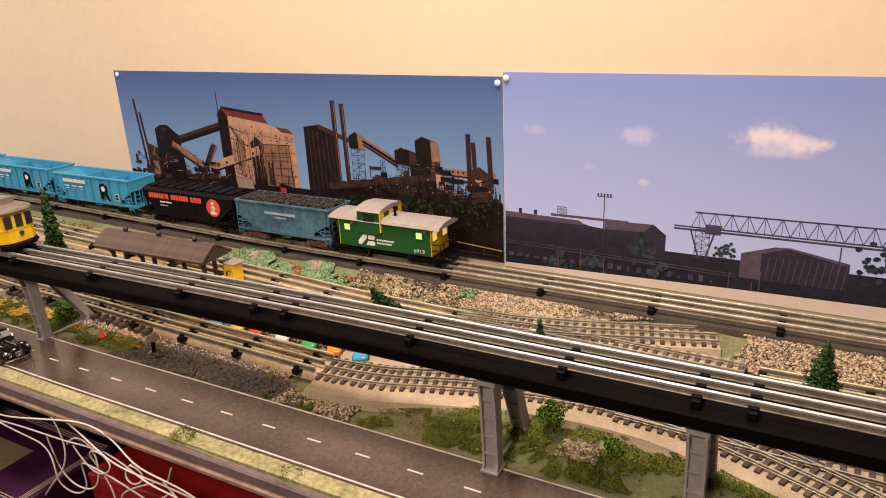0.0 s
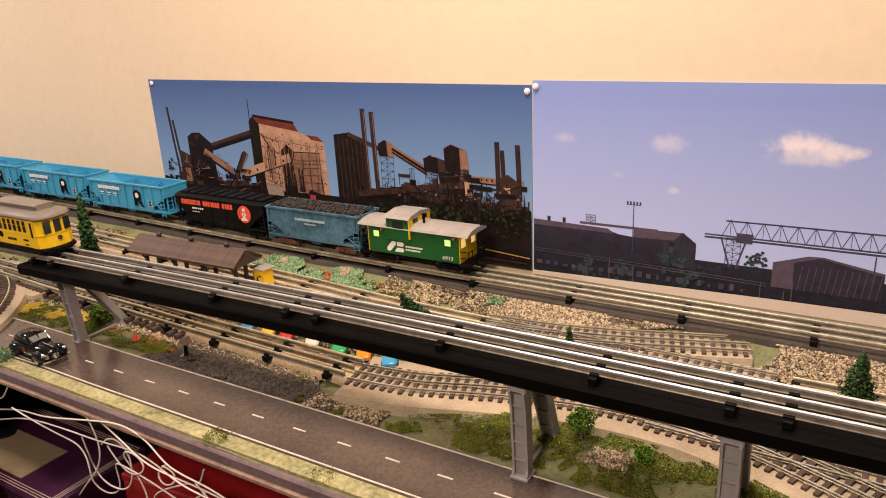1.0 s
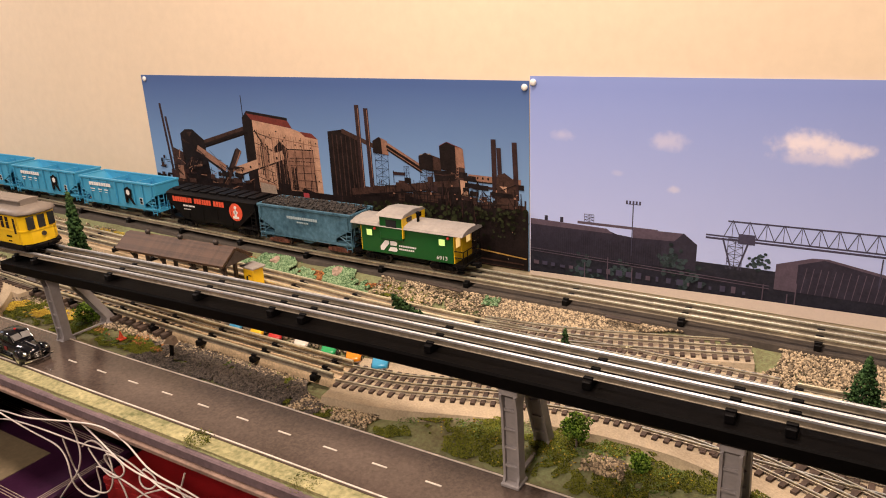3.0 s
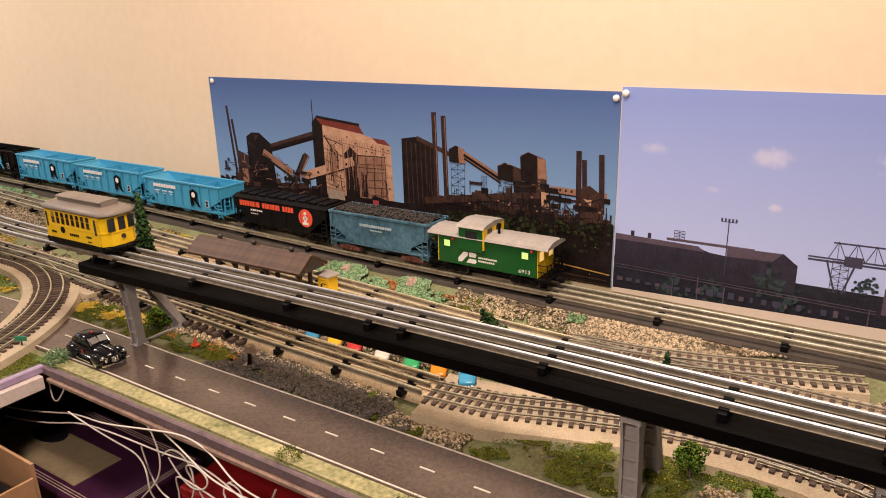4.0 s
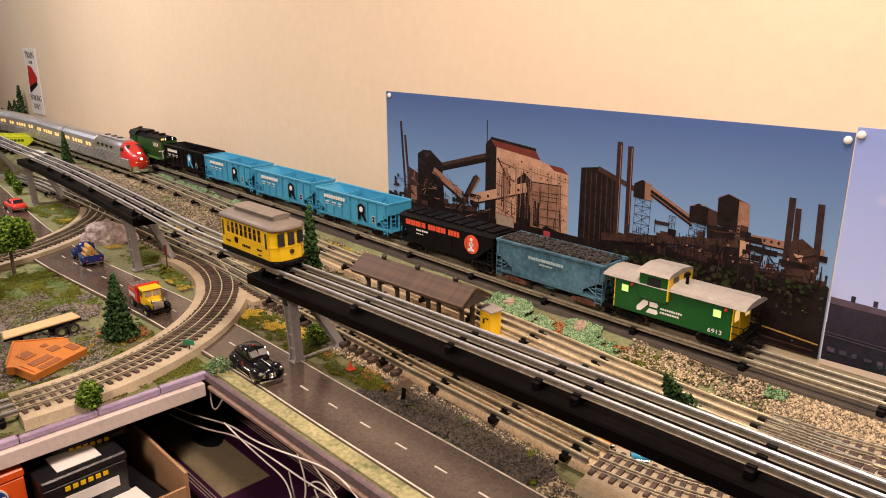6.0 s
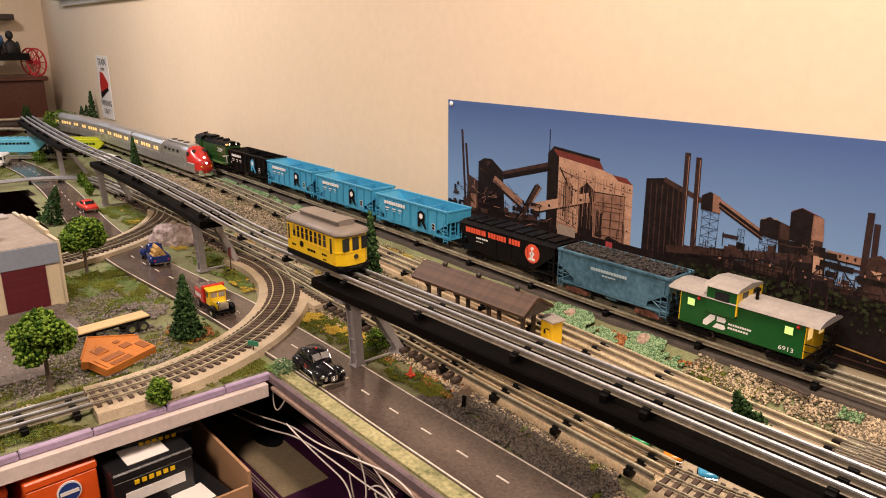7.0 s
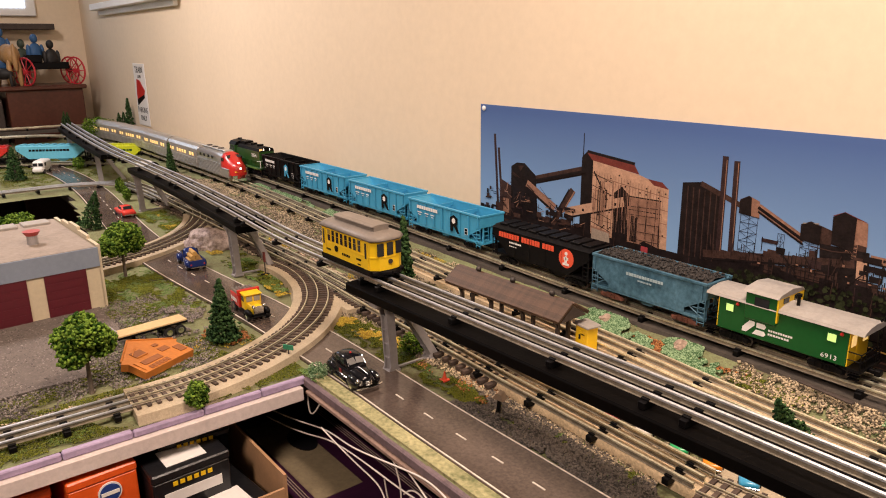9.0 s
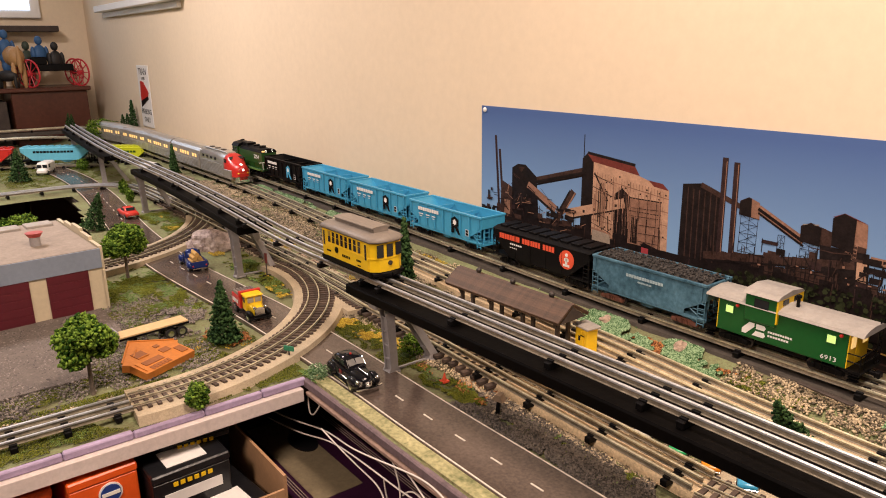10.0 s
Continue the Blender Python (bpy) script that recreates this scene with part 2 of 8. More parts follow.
INNER = spline([(2.3, -0.19, 0.028), (1.25, -0.207, 0.028), (0.9, -0.204, 0.028), (0.7, -0.200, 0.029), (0.5, -0.194, 0.034), (0, -0.182, 0.042), (-0.45, -0.166, 0.050), (-0.9, -0.151, 0.055), (-1.6, -0.150, 0.055), (-2.0, -0.158, 0.055), (-2.4, -0.21, 0.055), (-2.75, -0.38, 0.055), (-2.85, -0.8, 0.055)], 0.04)
LOWER = spline([(0.765, -0.357, 0.008), (0.6, -0.353, 0.008), (0.45, -0.348, 0.007), (0.3, -0.340, 0.006), (0.1, -0.334, 0.006), (-0.2, -0.318, 0.004), (-0.7, -0.318, 0.004), (-1.3, -0.322, 0.004), (-1.5, -0.335, 0.004)], 0.04)
LOWER_CURVE = spline([(0.765, -0.357, 0.0), (0.85, -0.345, 0.0), (0.94, -0.316, 0.0), (1.01, -0.297, 0.0), (1.08, -0.285, 0.0), (1.15, -0.283, 0.0), (1.21, -0.290, 0.0), (1.29, -0.316, 0.0), (1.42, -0.372, 0.0), (1.56, -0.46, 0.0)], 0.015)
LOWER_BRANCH = spline([(1.14, -0.29, 0.0), (1.24, -0.295, 0.0), (1.4, -0.30, 0.0), (1.7, -0.31, 0.0)], 0.02)


def arc(cx, cy, r, a0, a1, n=60, z=0.0):
    return [Vector((cx + r * math.cos(radians(a0 + (a1 - a0) * i / n)), cy + r * math.sin(radians(a0 + (a1 - a0) * i / n)), z)) for i in range(n + 1)]


NEAR_CURVE = arc(-0.24, -0.75, 0.415, 100, -5)
FAR_CURVE = arc(-1.03, -0.80, 0.515, 88, 2)
FRONT_STRAIGHT = [Vector((0.1735, -0.788, 0.0)), Vector((0.170, -1.1, 0.0)), Vector((0.165, -1.6, 0.0))]
CROSS_CURVE = spline([(-1.15, -0.330, 0.002), (-1.38, -0.342, 0.002), (-1.52, -0.385, 0.002), (-1.585, -0.50, 0.002), (-1.59, -0.7, 0.002), (-1.58, -1.2, 0.002)], 0.03)
SWITCH_STRAIGHT = spline([(1.26, -0.2065, 0.0285), (1.15, -0.206, 0.0285), (0.98, -0.205, 0.0285), (0.88, -0.204, 0.0285)], 0.02)
SWITCH_TURN = spline([(0.88, -0.196, 0.0290), (0.96, -0.190, 0.0295), (1.05, -0.172, 0.0300), (1.14, -0.147, 0.0310), (1.22, -0.126, 0.0330)], 0.015)
HIGH = spline([(2.3, -0.425, 0.1315), (1.16, -0.426, 0.1315), (0.79, -0.430, 0.1315), (0.5, -0.437, 0.1315), (0.2, -0.444, 0.130), (0.05, -0.446, 0.129), (-0.1, -0.441, 0.129), (-0.35, -0.422, 0.128), (-0.8, -0.400, 0.128), (-1.37, -0.398, 0.132), (-1.8, -0.388, 0.142), (-2.24, -0.366, 0.150)], 0.04)
ROAD = spline([(2.3, -0.482, 0.0), (0.8, -0.485, 0.0), (0.45, -0.487, 0.0), (0.2, -0.485, 0.0), (-0.05, -0.490, 0.0), (-0.21, -0.503, 0.0), (-0.5, -0.522, 0.0), (-0.8, -0.512, 0.0), (-1.07, -0.490, 0.0), (-1.48, -0.455, 0.0), (-1.9, -0.45, 0.0), (-2.4, -0.50, 0.0)], 0.05)


# ---- the room ----
def slab(name, x0, x1, y0, y1, z0, z1, material):
    return tagged(part(name, box(bmesh.new(), x0, x1, y0, y1, z0, z1), material), kind="structure")


slab("wall_north", -3.40, 2.8, 0.0, 0.1, -0.85, 1.6, M["wall"])
slab("wall_west", -3.50, -3.40, -3.2, 0.1, -0.85, 1.6, M["wall"])
slab("wall_east", 2.8, 2.9, -3.2, 0.1, -0.85, 1.6, M["plain"])
slab("wall_south", -3.50, 2.9, -3.3, -3.2, -0.85, 1.6, M["plain"])
slab("floor", -3.50, 2.9, -3.3, 0.1, -0.9, -0.85, mat("brown_carpet", (0.06, 0.045, 0.04), 0.95, var=0.3, s2=300, bump=0.4))
# the ceiling is out of view; its dull colour holds back bounced light
slab("ceiling", -3.50, 2.9, -3.3, 0.1, 1.6, 1.65, mat("ceiling_paint", (0.32, 0.30, 0.28), 0.8, var=0.05))


# ---- layout table ----
def keep(x, y):
    if y < -0.553 and x > 0.225:
        return False
    if -1.50 < x < -0.72 and -1.05 < y < lerp(x, [(-1.50, -0.525), (-1.05, -0.585), (-0.72, -0.640)]):
        return False
    return True


def table_top():
    xs = [-3.38 + 0.02 * i for i in range(180)] + [0.225] + [0.24 + 0.02 * i for i in range(104)]
    ys = [-1.6 + 0.02 * i for i in range(52)] + [-0.567, -0.553] + [-0.53 + 0.0125 * i for i in range(43)]
    vid, verts, faces = {}, [], []

    def vert(i, j):
        if (i, j) not in vid:
            x, y = xs[i], min(ys[j], 0.0)
            n = noise.noise((x * 9, y * 9, 0)) * 0.003 + noise.noise((x * 40, y * 40, 3)) * 0.0012
            vid[i, j] = len(verts)
            verts.append((x, y, ground_z(x, y) - 0.003 + (n if y < -0.01 else 0)))
        return vid[i, j]
    for i in range(len(xs) - 1):
        for j in range(len(ys) - 1):
            if keep((xs[i] + xs[i + 1]) / 2, (ys[j] + ys[j + 1]) / 2):
                faces.append((vert(i, j), vert(i + 1, j), vert(i + 1, j + 1), vert(i, j + 1)))
    me = bpy.data.meshes.new("ground")
    me.from_pydata(verts, [], faces)
    me.materials.append(M["soil"])
    return tagged(new("ground", me), kind="structure")


table_top()


def table_edges():
    mauve = mat("dusty_mauve_edge", (0.15, 0.105, 0.115), 0.85, var=0.35, s1=18)
    tagged(part("foam_edge", box(bmesh.new(), 0.228, 2.3, -0.558, -0.5495, -0.017, -0.003, 0.002), mauve), kind="structure")
    tagged(part("fascia", box(bmesh.new(), 0.243, 2.3, -0.562, -0.550, -0.023, -0.017, 0.001), mat("dusty_wood", (0.26, 0.17, 0.13), 0.8, var=0.4, s1=30)), kind="structure")
    y = -1.6
    while y < -0.57:
        w = random.uniform(0.05, 0.12)
        tagged(part("foam_edge", box(bmesh.new(), 0.221 + random.uniform(0, 0.003), 0.232, y, min(y + w - 0.001, -0.554), -0.013, -0.002 - random.uniform(0, 0.002), 0.0015), M["foam"]), kind="structure")
        y += w
    tagged(part("fascia", box(bmesh.new(), 0.220, 0.240, -1.6, -0.563, -0.034, -0.0135, 0.001), M["pine"]), kind="structure")
    tagged(part("table_underside", box(bmesh.new(), -3.38, 0.219, -1.6, -1.06, -0.034, -0.012), M["darkwood"]), kind="structure")
    tagged(part("table_underside", box(bmesh.new(), -3.38, 2.3, -0.53, 0.0, -0.035, -0.012), M["darkwood"]), kind="structure")
    tagged(part("table_underside", box(bmesh.new(), -0.71, 0.219, -1.06, -0.53, -0.033, -0.012), M["darkwood"]), kind="structure")
    for x, y in ((0.20, -0.39), (1.6, -0.5), (-0.66, -1.0)):
        tagged(part("table_leg", box(bmesh.new(), x - 0.02, x + 0.02, y - 0.02, y + 0.02, -0.85, -0.035, 0.002), M["darkwood"]), kind="structure")


table_edges()


# ---- road ----
def near_side(x):
    return lerp(x, [(-0.2, 0.049), (0.1, 0.046), (0.35, 0.040), (0.9, 0.041)])


def strip(path, a, b, z0, z1):
    """A flat strip between two sideways distances from the path, each a function of x."""
    bm = bmesh.new()
    rows = []
    for i, p in enumerate(path):
        d = (path[min(i + 1, len(path) - 1)] - path[max(i - 1, 0)]).to_2d().normalized()
        n = Vector((-d.y, d.x, 0))
        rows.append([bm.verts.new(p + n * s + Vector((0, 0, z))) for s, z in ((a(p.x), z0), (b(p.x), z0), (b(p.x), z1), (a(p.x), z1))])
    for r, q in zip(rows, rows[1:]):
        for k in range(4):
            bm.faces.new((r[k], q[k], q[(k + 1) % 4], r[(k + 1) % 4]))
    return bm


def road():
    # the path runs towards -x, so its left side is the near side of the table
    ob = tagged(part("road", strip(ROAD, lambda x: -0.046, lambda x: near_side(x) + 0.003, -0.004, 0.0022), M["asphalt"]), kind="structure")
    tagged(part("road_line", strip(ROAD, lambda x: -0.0445, lambda x: -0.0425, 0.002, 0.0029), M["line"], ob), kind="structure")
    tagged(part("road_line", strip(ROAD, lambda x: near_side(x) - 0.0012, lambda x: near_side(x) + 0.0008, 0.002, 0.0029), M["line"], ob), kind="structure")
    dash = part("road_dash", box(bmesh.new(), -0.0095, 0.0095, -0.0011, 0.0011, 0.002, 0.0029), M["line"], ob)
    for k, m in enumerate(along(ROAD, 0.0667, 0.054)):
        if k == 0:
            dash.matrix_local = m
        else:
            again(dash, m, ob)
    return ob


road()


# ---- tracks ----
TUBE = [(-0.0024, 0.0), (-0.0024, 0.0006), (-0.0007, 0.0012), (-0.0007, 0.0044), (-0.0020, 0.0056), (-0.0018, 0.0073), (0, 0.0080),
        (0.0018, 0.0073), (0.0020, 0.0056), (0.0007, 0.0044), (0.0007, 0.0012), (0.0024, 0.0006), (0.0024, 0.0)]
THIN = [(-0.0014, 0.0), (-0.0014, 0.0005), (-0.0005, 0.0009), (-0.0005, 0.0022), (-0.0009, 0.0026), (-0.0009, 0.0036), (0.0009, 0.0036),
        (0.0009, 0.0026), (0.0005, 0.0022), (0.0005, 0.0009), (0.0014, 0.0005), (0.0014, 0.0)]
GAUGE = 0.0198


def shift(prof, s, u):
    return [(a + s, b + u) for a, b in prof]


def tube_track(path, label, metal, spacing, start, pairs=0, sleepers=0.0):
    """Three tubular rails on a few black cross ties; its foot lies on the path."""
    t = thing("toy_track", label, "track", group="tracks of the layout")
    for s in (-GAUGE, 0, GAUGE):
        part("rail", sweep(bmesh.new(), path, shift(TUBE, s, 0.0081), 0.0125), (metal, M["web"]), t, "dark centre rail" if s == 0 else "")
    tie_bm = box(bmesh.new(), -0.0042, 0.0042, -0.0285, 0.0285, 0.0, 0.0080, 0.0008)
    for s in (-GAUGE, 0, GAUGE):
        box(tie_bm, -0.0045, 0.0045, s - 0.0040, s + 0.0040, 0.0076, 0.0102, 0.0006)
    tie = part("tie", tie_bm, M["black"], t)
    spots = along(path, spacing, start)
    if pairs:
        spots += along(path, spacing * pairs, start + 0.045)
    tie.matrix_local = spots[0]
    for m in spots[1:]:
        again(tie, m, t)
    if sleepers:
        tie = part("sleeper", box(bmesh.new(), -0.0042, 0.0042, -0.0315, 0.0315, -0.003, 0.0036, 0.0010), M["tie"], t, "dark brown wooden sleeper")
        for k, m in enumerate(along([p for p in path if p.x < 0.46], sleepers, 0.012)):
            m = m @ pose(0, random.uniform(-0.002, 0.002), 0, 0, 0, random.uniform(-4, 4))
            if k == 0:
                tie.matrix_local = m
            else:
                again(tie, m, t)
    return t


def bed_track(path, label, height=0.010, spacing=0.0125, half=0.046, cut=()):
    """Three thin rails on close brown ties over a raised grey roadbed."""
    t = thing("roadbed_track", label, "track", group="tracks of the layout")
    part("roadbed", sweep(bmesh.new(), path, [(-half - 0.004, -0.004), (half + 0.004, -0.004), (half, height), (-half, height)]), M["bed"], t)
    for s in (-GAUGE, 0, GAUGE):
        part("rail", sweep(bmesh.new(), path, shift(THIN, s, height + 0.0028), height + 0.0050), (M["railold"], M["web"]), t)
    tie = part("tie", box(bmesh.new(), -0.0027, 0.0027, -0.0295, 0.0295, height - 0.001, height + 0.003), M["tie"], t)
    spots = along(path, spacing, 0.004)
    tie.matrix_local = spots[0]
    for m in spots[1:]:
        again(tie, m @ pose(0, random.uniform(-0.0008, 0.0008), 0, 0, 0, random.uniform(-1, 1)), t)
    return t


tube_track(FREIGHT, "tarnished three-rail toy track on a bank along the wall", M["railold"], 0.16, 0.05)
tube_track([p for p in INNER if p.x > 1.27], "tarnished three-rail toy track beyond the switch", M["railold"], 0.11, 0.03)
tube_track([p for p in INNER if p.x < 0.915], "tarnished three-rail toy track behind the station", M["railold"], 0.11, 0.03)
tube_track(LOWER, "tarnished three-rail toy track beside gravel", M["railold"], 0.11, 0.03, 0, 0.0185)
tube_track(HIGH, "bright three-rail toy track on the raised line", M["rail"], 0.165, 0.02, 3)
tube_track(FRONT_STRAIGHT, "bright three-rail toy track along the table edge", M["rail"], 0.06, 0.02)
tube_track(CROSS_CURVE, "dull three-rail toy track crossing the road", M["rail"], 0.10, 0.02)
bed_track(NEAR_CURVE, "curved three-rail track with brown ties on grey roadbed")
bed_track(FAR_CURVE, "curved three-rail track with brown ties on grey roadbed")
bed_track(LOWER_CURVE, "curving three-rail track with brown ties on roadbed", 0.010, 0.0125, 0.054)
bed_track(LOWER_BRANCH, "short three-rail branch track on grey roadbed", 0.0095)
bed_track([Vector((0.06 - 0.02 * i, -0.333 + 0.0011 * i, 0.0)) for i in range(14)], "straight three-rail switch track with brown ties", 0.0095)
bed_track(SWITCH_STRAIGHT, "three-rail switch track with brown ties on roadbed", 0.0095, 0.0125, 0.036)
bed_track(SWITCH_TURN, "diverging three-rail switch track with brown ties", 0.0094, 0.0125, 0.034)


sand = mat("sandy_bed", (0.60, 0.46, 0.29), 0.95, var=0.35, s1=25, s2=300, bump=0.7)
tagged(part("sand_bed", sweep(bmesh.new(), [p for p in INNER if -0.25 < p.x < 0.90], [(-0.034, -0.008), (0.030, -0.008), (0.028, 0.0022), (-0.031, 0.0022)]), sand), kind="structure")
tagged(part("sand_bed", sweep(bmesh.new(), [p for p in LOWER if 0.05 < p.x < 0.77], [(-0.024, -0.008), (0.019, -0.008), (0.015, 0.0028), (-0.023, 0.0028)]), sand), kind="structure")


# a bank of dark boards carries the track along the wall
def track_bank():
    t = thing("track_bank", "dark weathered boards under the track along the wall", "track bank")
    part("board", sweep(bmesh.new(), FREIGHT, [(-0.034, -0.016), (0.034, -0.016), (0.030, -0.0005), (-0.030, -0.0005)]), mat("grimy_board", (0.060, 0.048, 0.038), 0.85, var=0.4, s1=30, bump=0.3), t)
    for x, w, tilt in ((0.78, 0.07, 2), (1.06, 0.05, -1)):
        b = part("loose_board", box(bmesh.new(), -w / 2, w / 2, -0.004, 0.004, 0, 0.003, 0.001), M["darkwood"], t)
        b.matrix_local = pose(x, -0.128, 0.053, -6, tilt, -4)
    return t


track_bank()


# ---- raised line: decks and bents ----
def path_at(path, x):
    for a, b in zip(path, path[1:]):
        if min(a.x, b.x) <= x <= max(a.x, b.x):
            return a + (b - a) * ((x - a.x) / (b.x - a.x))
    return path[0]


def deck(x0, x1, label):
    t = thing("raised_deck", label, "bridge deck", group="decks of the raised line")
    pts = [path_at(HIGH, x1 + (x0 - x1) * i / 24) for i in range(25)]
    part("girder", sweep(bmesh.new(), pts, [(-0.035, -0.0005), (-0.0365, -0.003), (-0.0365, -0.014), (-0.034, -0.0165), (0.034, -0.0165), (0.0365, -0.014), (0.0365, -0.003), (0.035, -0.0005)]), M["deck"], t)
    for m in along(pts, 0.165, 0.02):
        c = part("track_clip", box(bmesh.new(), -0.0055, 0.0055, -0.0335, -0.0285, -0.0006, 0.0030, 0.001), M["black"], t)
        c.matrix_local = m
    return t


deck(0.232, 2.3, "black girder deck under the raised track")
deck(-1.095, -0.208, "black girder deck under the raised track")
deck(-2.24, -1.4, "dark girder deck rising towards its end")


def bent(x, y, z0, top, lean):
    """A grey plastic trestle: an upright leg and a splayed one with recessed panels, flared heads, feet, cap and ground brace."""
    t = thing("trestle_bent", "grey plastic trestle with one upright and one splayed leg", "trestle", pose(x, y, z0), "trestles of the raised line")
    h = top - z0
    cap = box(bmesh.new(), -0.010, 0.010, lean - 0.032, lean + 0.032, h - 0.008, h, 0.001)
    part("cap", cap, M["bent"], t)
    for s in (-1, 1):
        leg = bmesh.new()
        foot, head = s * 0.037, -0.041 if s < 0 else lean + 0.026
        rim = [(foot - 0.010, 0.0), (foot + 0.010, 0.0), (foot + 0.0065, 0.010), (head + 0.007, h - 0.026), (head + 0.011, h - 0.007), (head - 0.011, h - 0.007), (head - 0.007, h - 0.026), (foot - 0.0065, 0.010)]
        for dx in (-0.0075, 0.0075):
            prism(leg, rim, dx - 0.0013, dx + 0.0013, pose(0, 0, 0, 0, 0, 90))
        prism(leg, [(foot - 0.003, 0.0), (foot + 0.003, 0.0), (head + 0.003, h - 0.007), (head - 0.003, h - 0.007)], -0.0075, 0.0075, pose(0, 0, 0, 0, 0, 90))
        for k in range(1, 5):
            zz = h * k / 5.2
            yy = foot + (head - foot) * k / 5.2
            box(leg, -0.007, 0.007, yy - 0.0062, yy + 0.0062, zz - 0.001, zz + 0.001)
        lg = part("leg", leg, M["bent"], t)
        part("foot", box(bmesh.new(), -0.010, 0.010, foot - 0.011, foot + 0.011, -0.002, 0.0025, 0.001), M["bent"], lg)
    part("brace", box(bmesh.new(), -0.002, 0.002, -0.034, 0.034, 0.0, 0.003), M["bent"], t)
    return t


for bx, by, bz in ((0.295, -0.407, 0.0), (1.050, -0.408, 0.004), (1.250, -0.409, 0.004), (-0.298, -0.402, 0.0), (-1.075, -0.374, 0.0), (-1.66, -0.350, 0.0), (-2.15, -0.34, 0.0)):
    bent(bx, by, bz, path_at(HIGH, bx).z - 0.0165, path_at(HIGH, bx).y - by)


# ---- printed scenes on the wall ----
class Print:
    """Flat printed shapes, laid one above another on a sheet of paper."""

    def __init__(self, sheet, left=0.0, wide=1.0):
        self.sheet, self.depth, self.sets, self.left, self.wide = sheet, 0.0, {}, left, wide

    def poly(self, key, *pts):
        self.depth += 0.000004
        bm = self.sets.setdefault(key, bmesh.new())
        bm.faces.new([bm.verts.new((self.left + (x - self.left) * self.wide, -0.0016 - self.depth, z)) for x, z in pts])

    def rect(self, key, x0, x1, z0, z1):
        self.poly(key, (x0, z0), (x1, z0), (x1, z1), (x0, z1))

    def line(self, key, x0, z0, x1, z1, w, w2=None):
        d = Vector((x1 - x0, z1 - z0)).normalized()
        n, v = Vector((-d.y, d.x)) * w / 2, Vector((-d.y, d.x)) * (w if w2 is None else w2) / 2
        self.poly(key, (x0 - n.x, z0 - n.y), (x1 - v.x, z1 - v.y), (x1 + v.x, z1 + v.y), (x0 + n.x, z0 + n.y))

    def blob(self, key, x, z, rx, rz, n=9):
        self.poly(key, *[(x + rx * random.uniform(0.65, 1.1) * math.cos(6.283 * i / n), z + rz * random.uniform(0.65, 1.1) * math.sin(6.283 * i / n)) for i in range(n)])

    def lattice(self, key, x0, x1, z0, z1, n, w=0.0007):
        for x in (x0, (x0 + x1) / 2, x1):
            self.line(key, x, z0, x, z1, w)
        for i in range(n):
            a, b = z0 + (z1 - z0) * i / n, z0 + (z1 - z0) * (i + 1) / n
            self.line(key, x0, a, x1, b, w * 0.7)
            self.line(key, x1, a, x0, b, w * 0.7)
            self.line(key, x0, b, x1, b, w)

    def panes(self, key, x0, x1, z0, z1, nx, nz, slope=0.0, chance=0.8):
        for i in range(nx):
            for j in range(nz):
                if random.random() < chance:
                    x, z = x0 + (x1 - x0) * (i + 0.5) / nx, z0 + (z1 - z0) * (j + 0.5) / nz
                    z += slope * (x - x0)
                    self.rect(key, x - 0.0016, x + 0.0016, z - 0.0013, z + 0.0013)

    def done(self):
        for key, bm in self.sets.items():
            tagged(part("printed_" + key[0], bm, key[1], self.sheet), kind="stuff")


def ink(name, col, var=0.3, island=0.0, s1=60, s2=300):
    return (name, mat("print_" + name, col, 0.4, var=var, s1=s1, s2=s2, bump=0.0, island=island, spec=0.2))


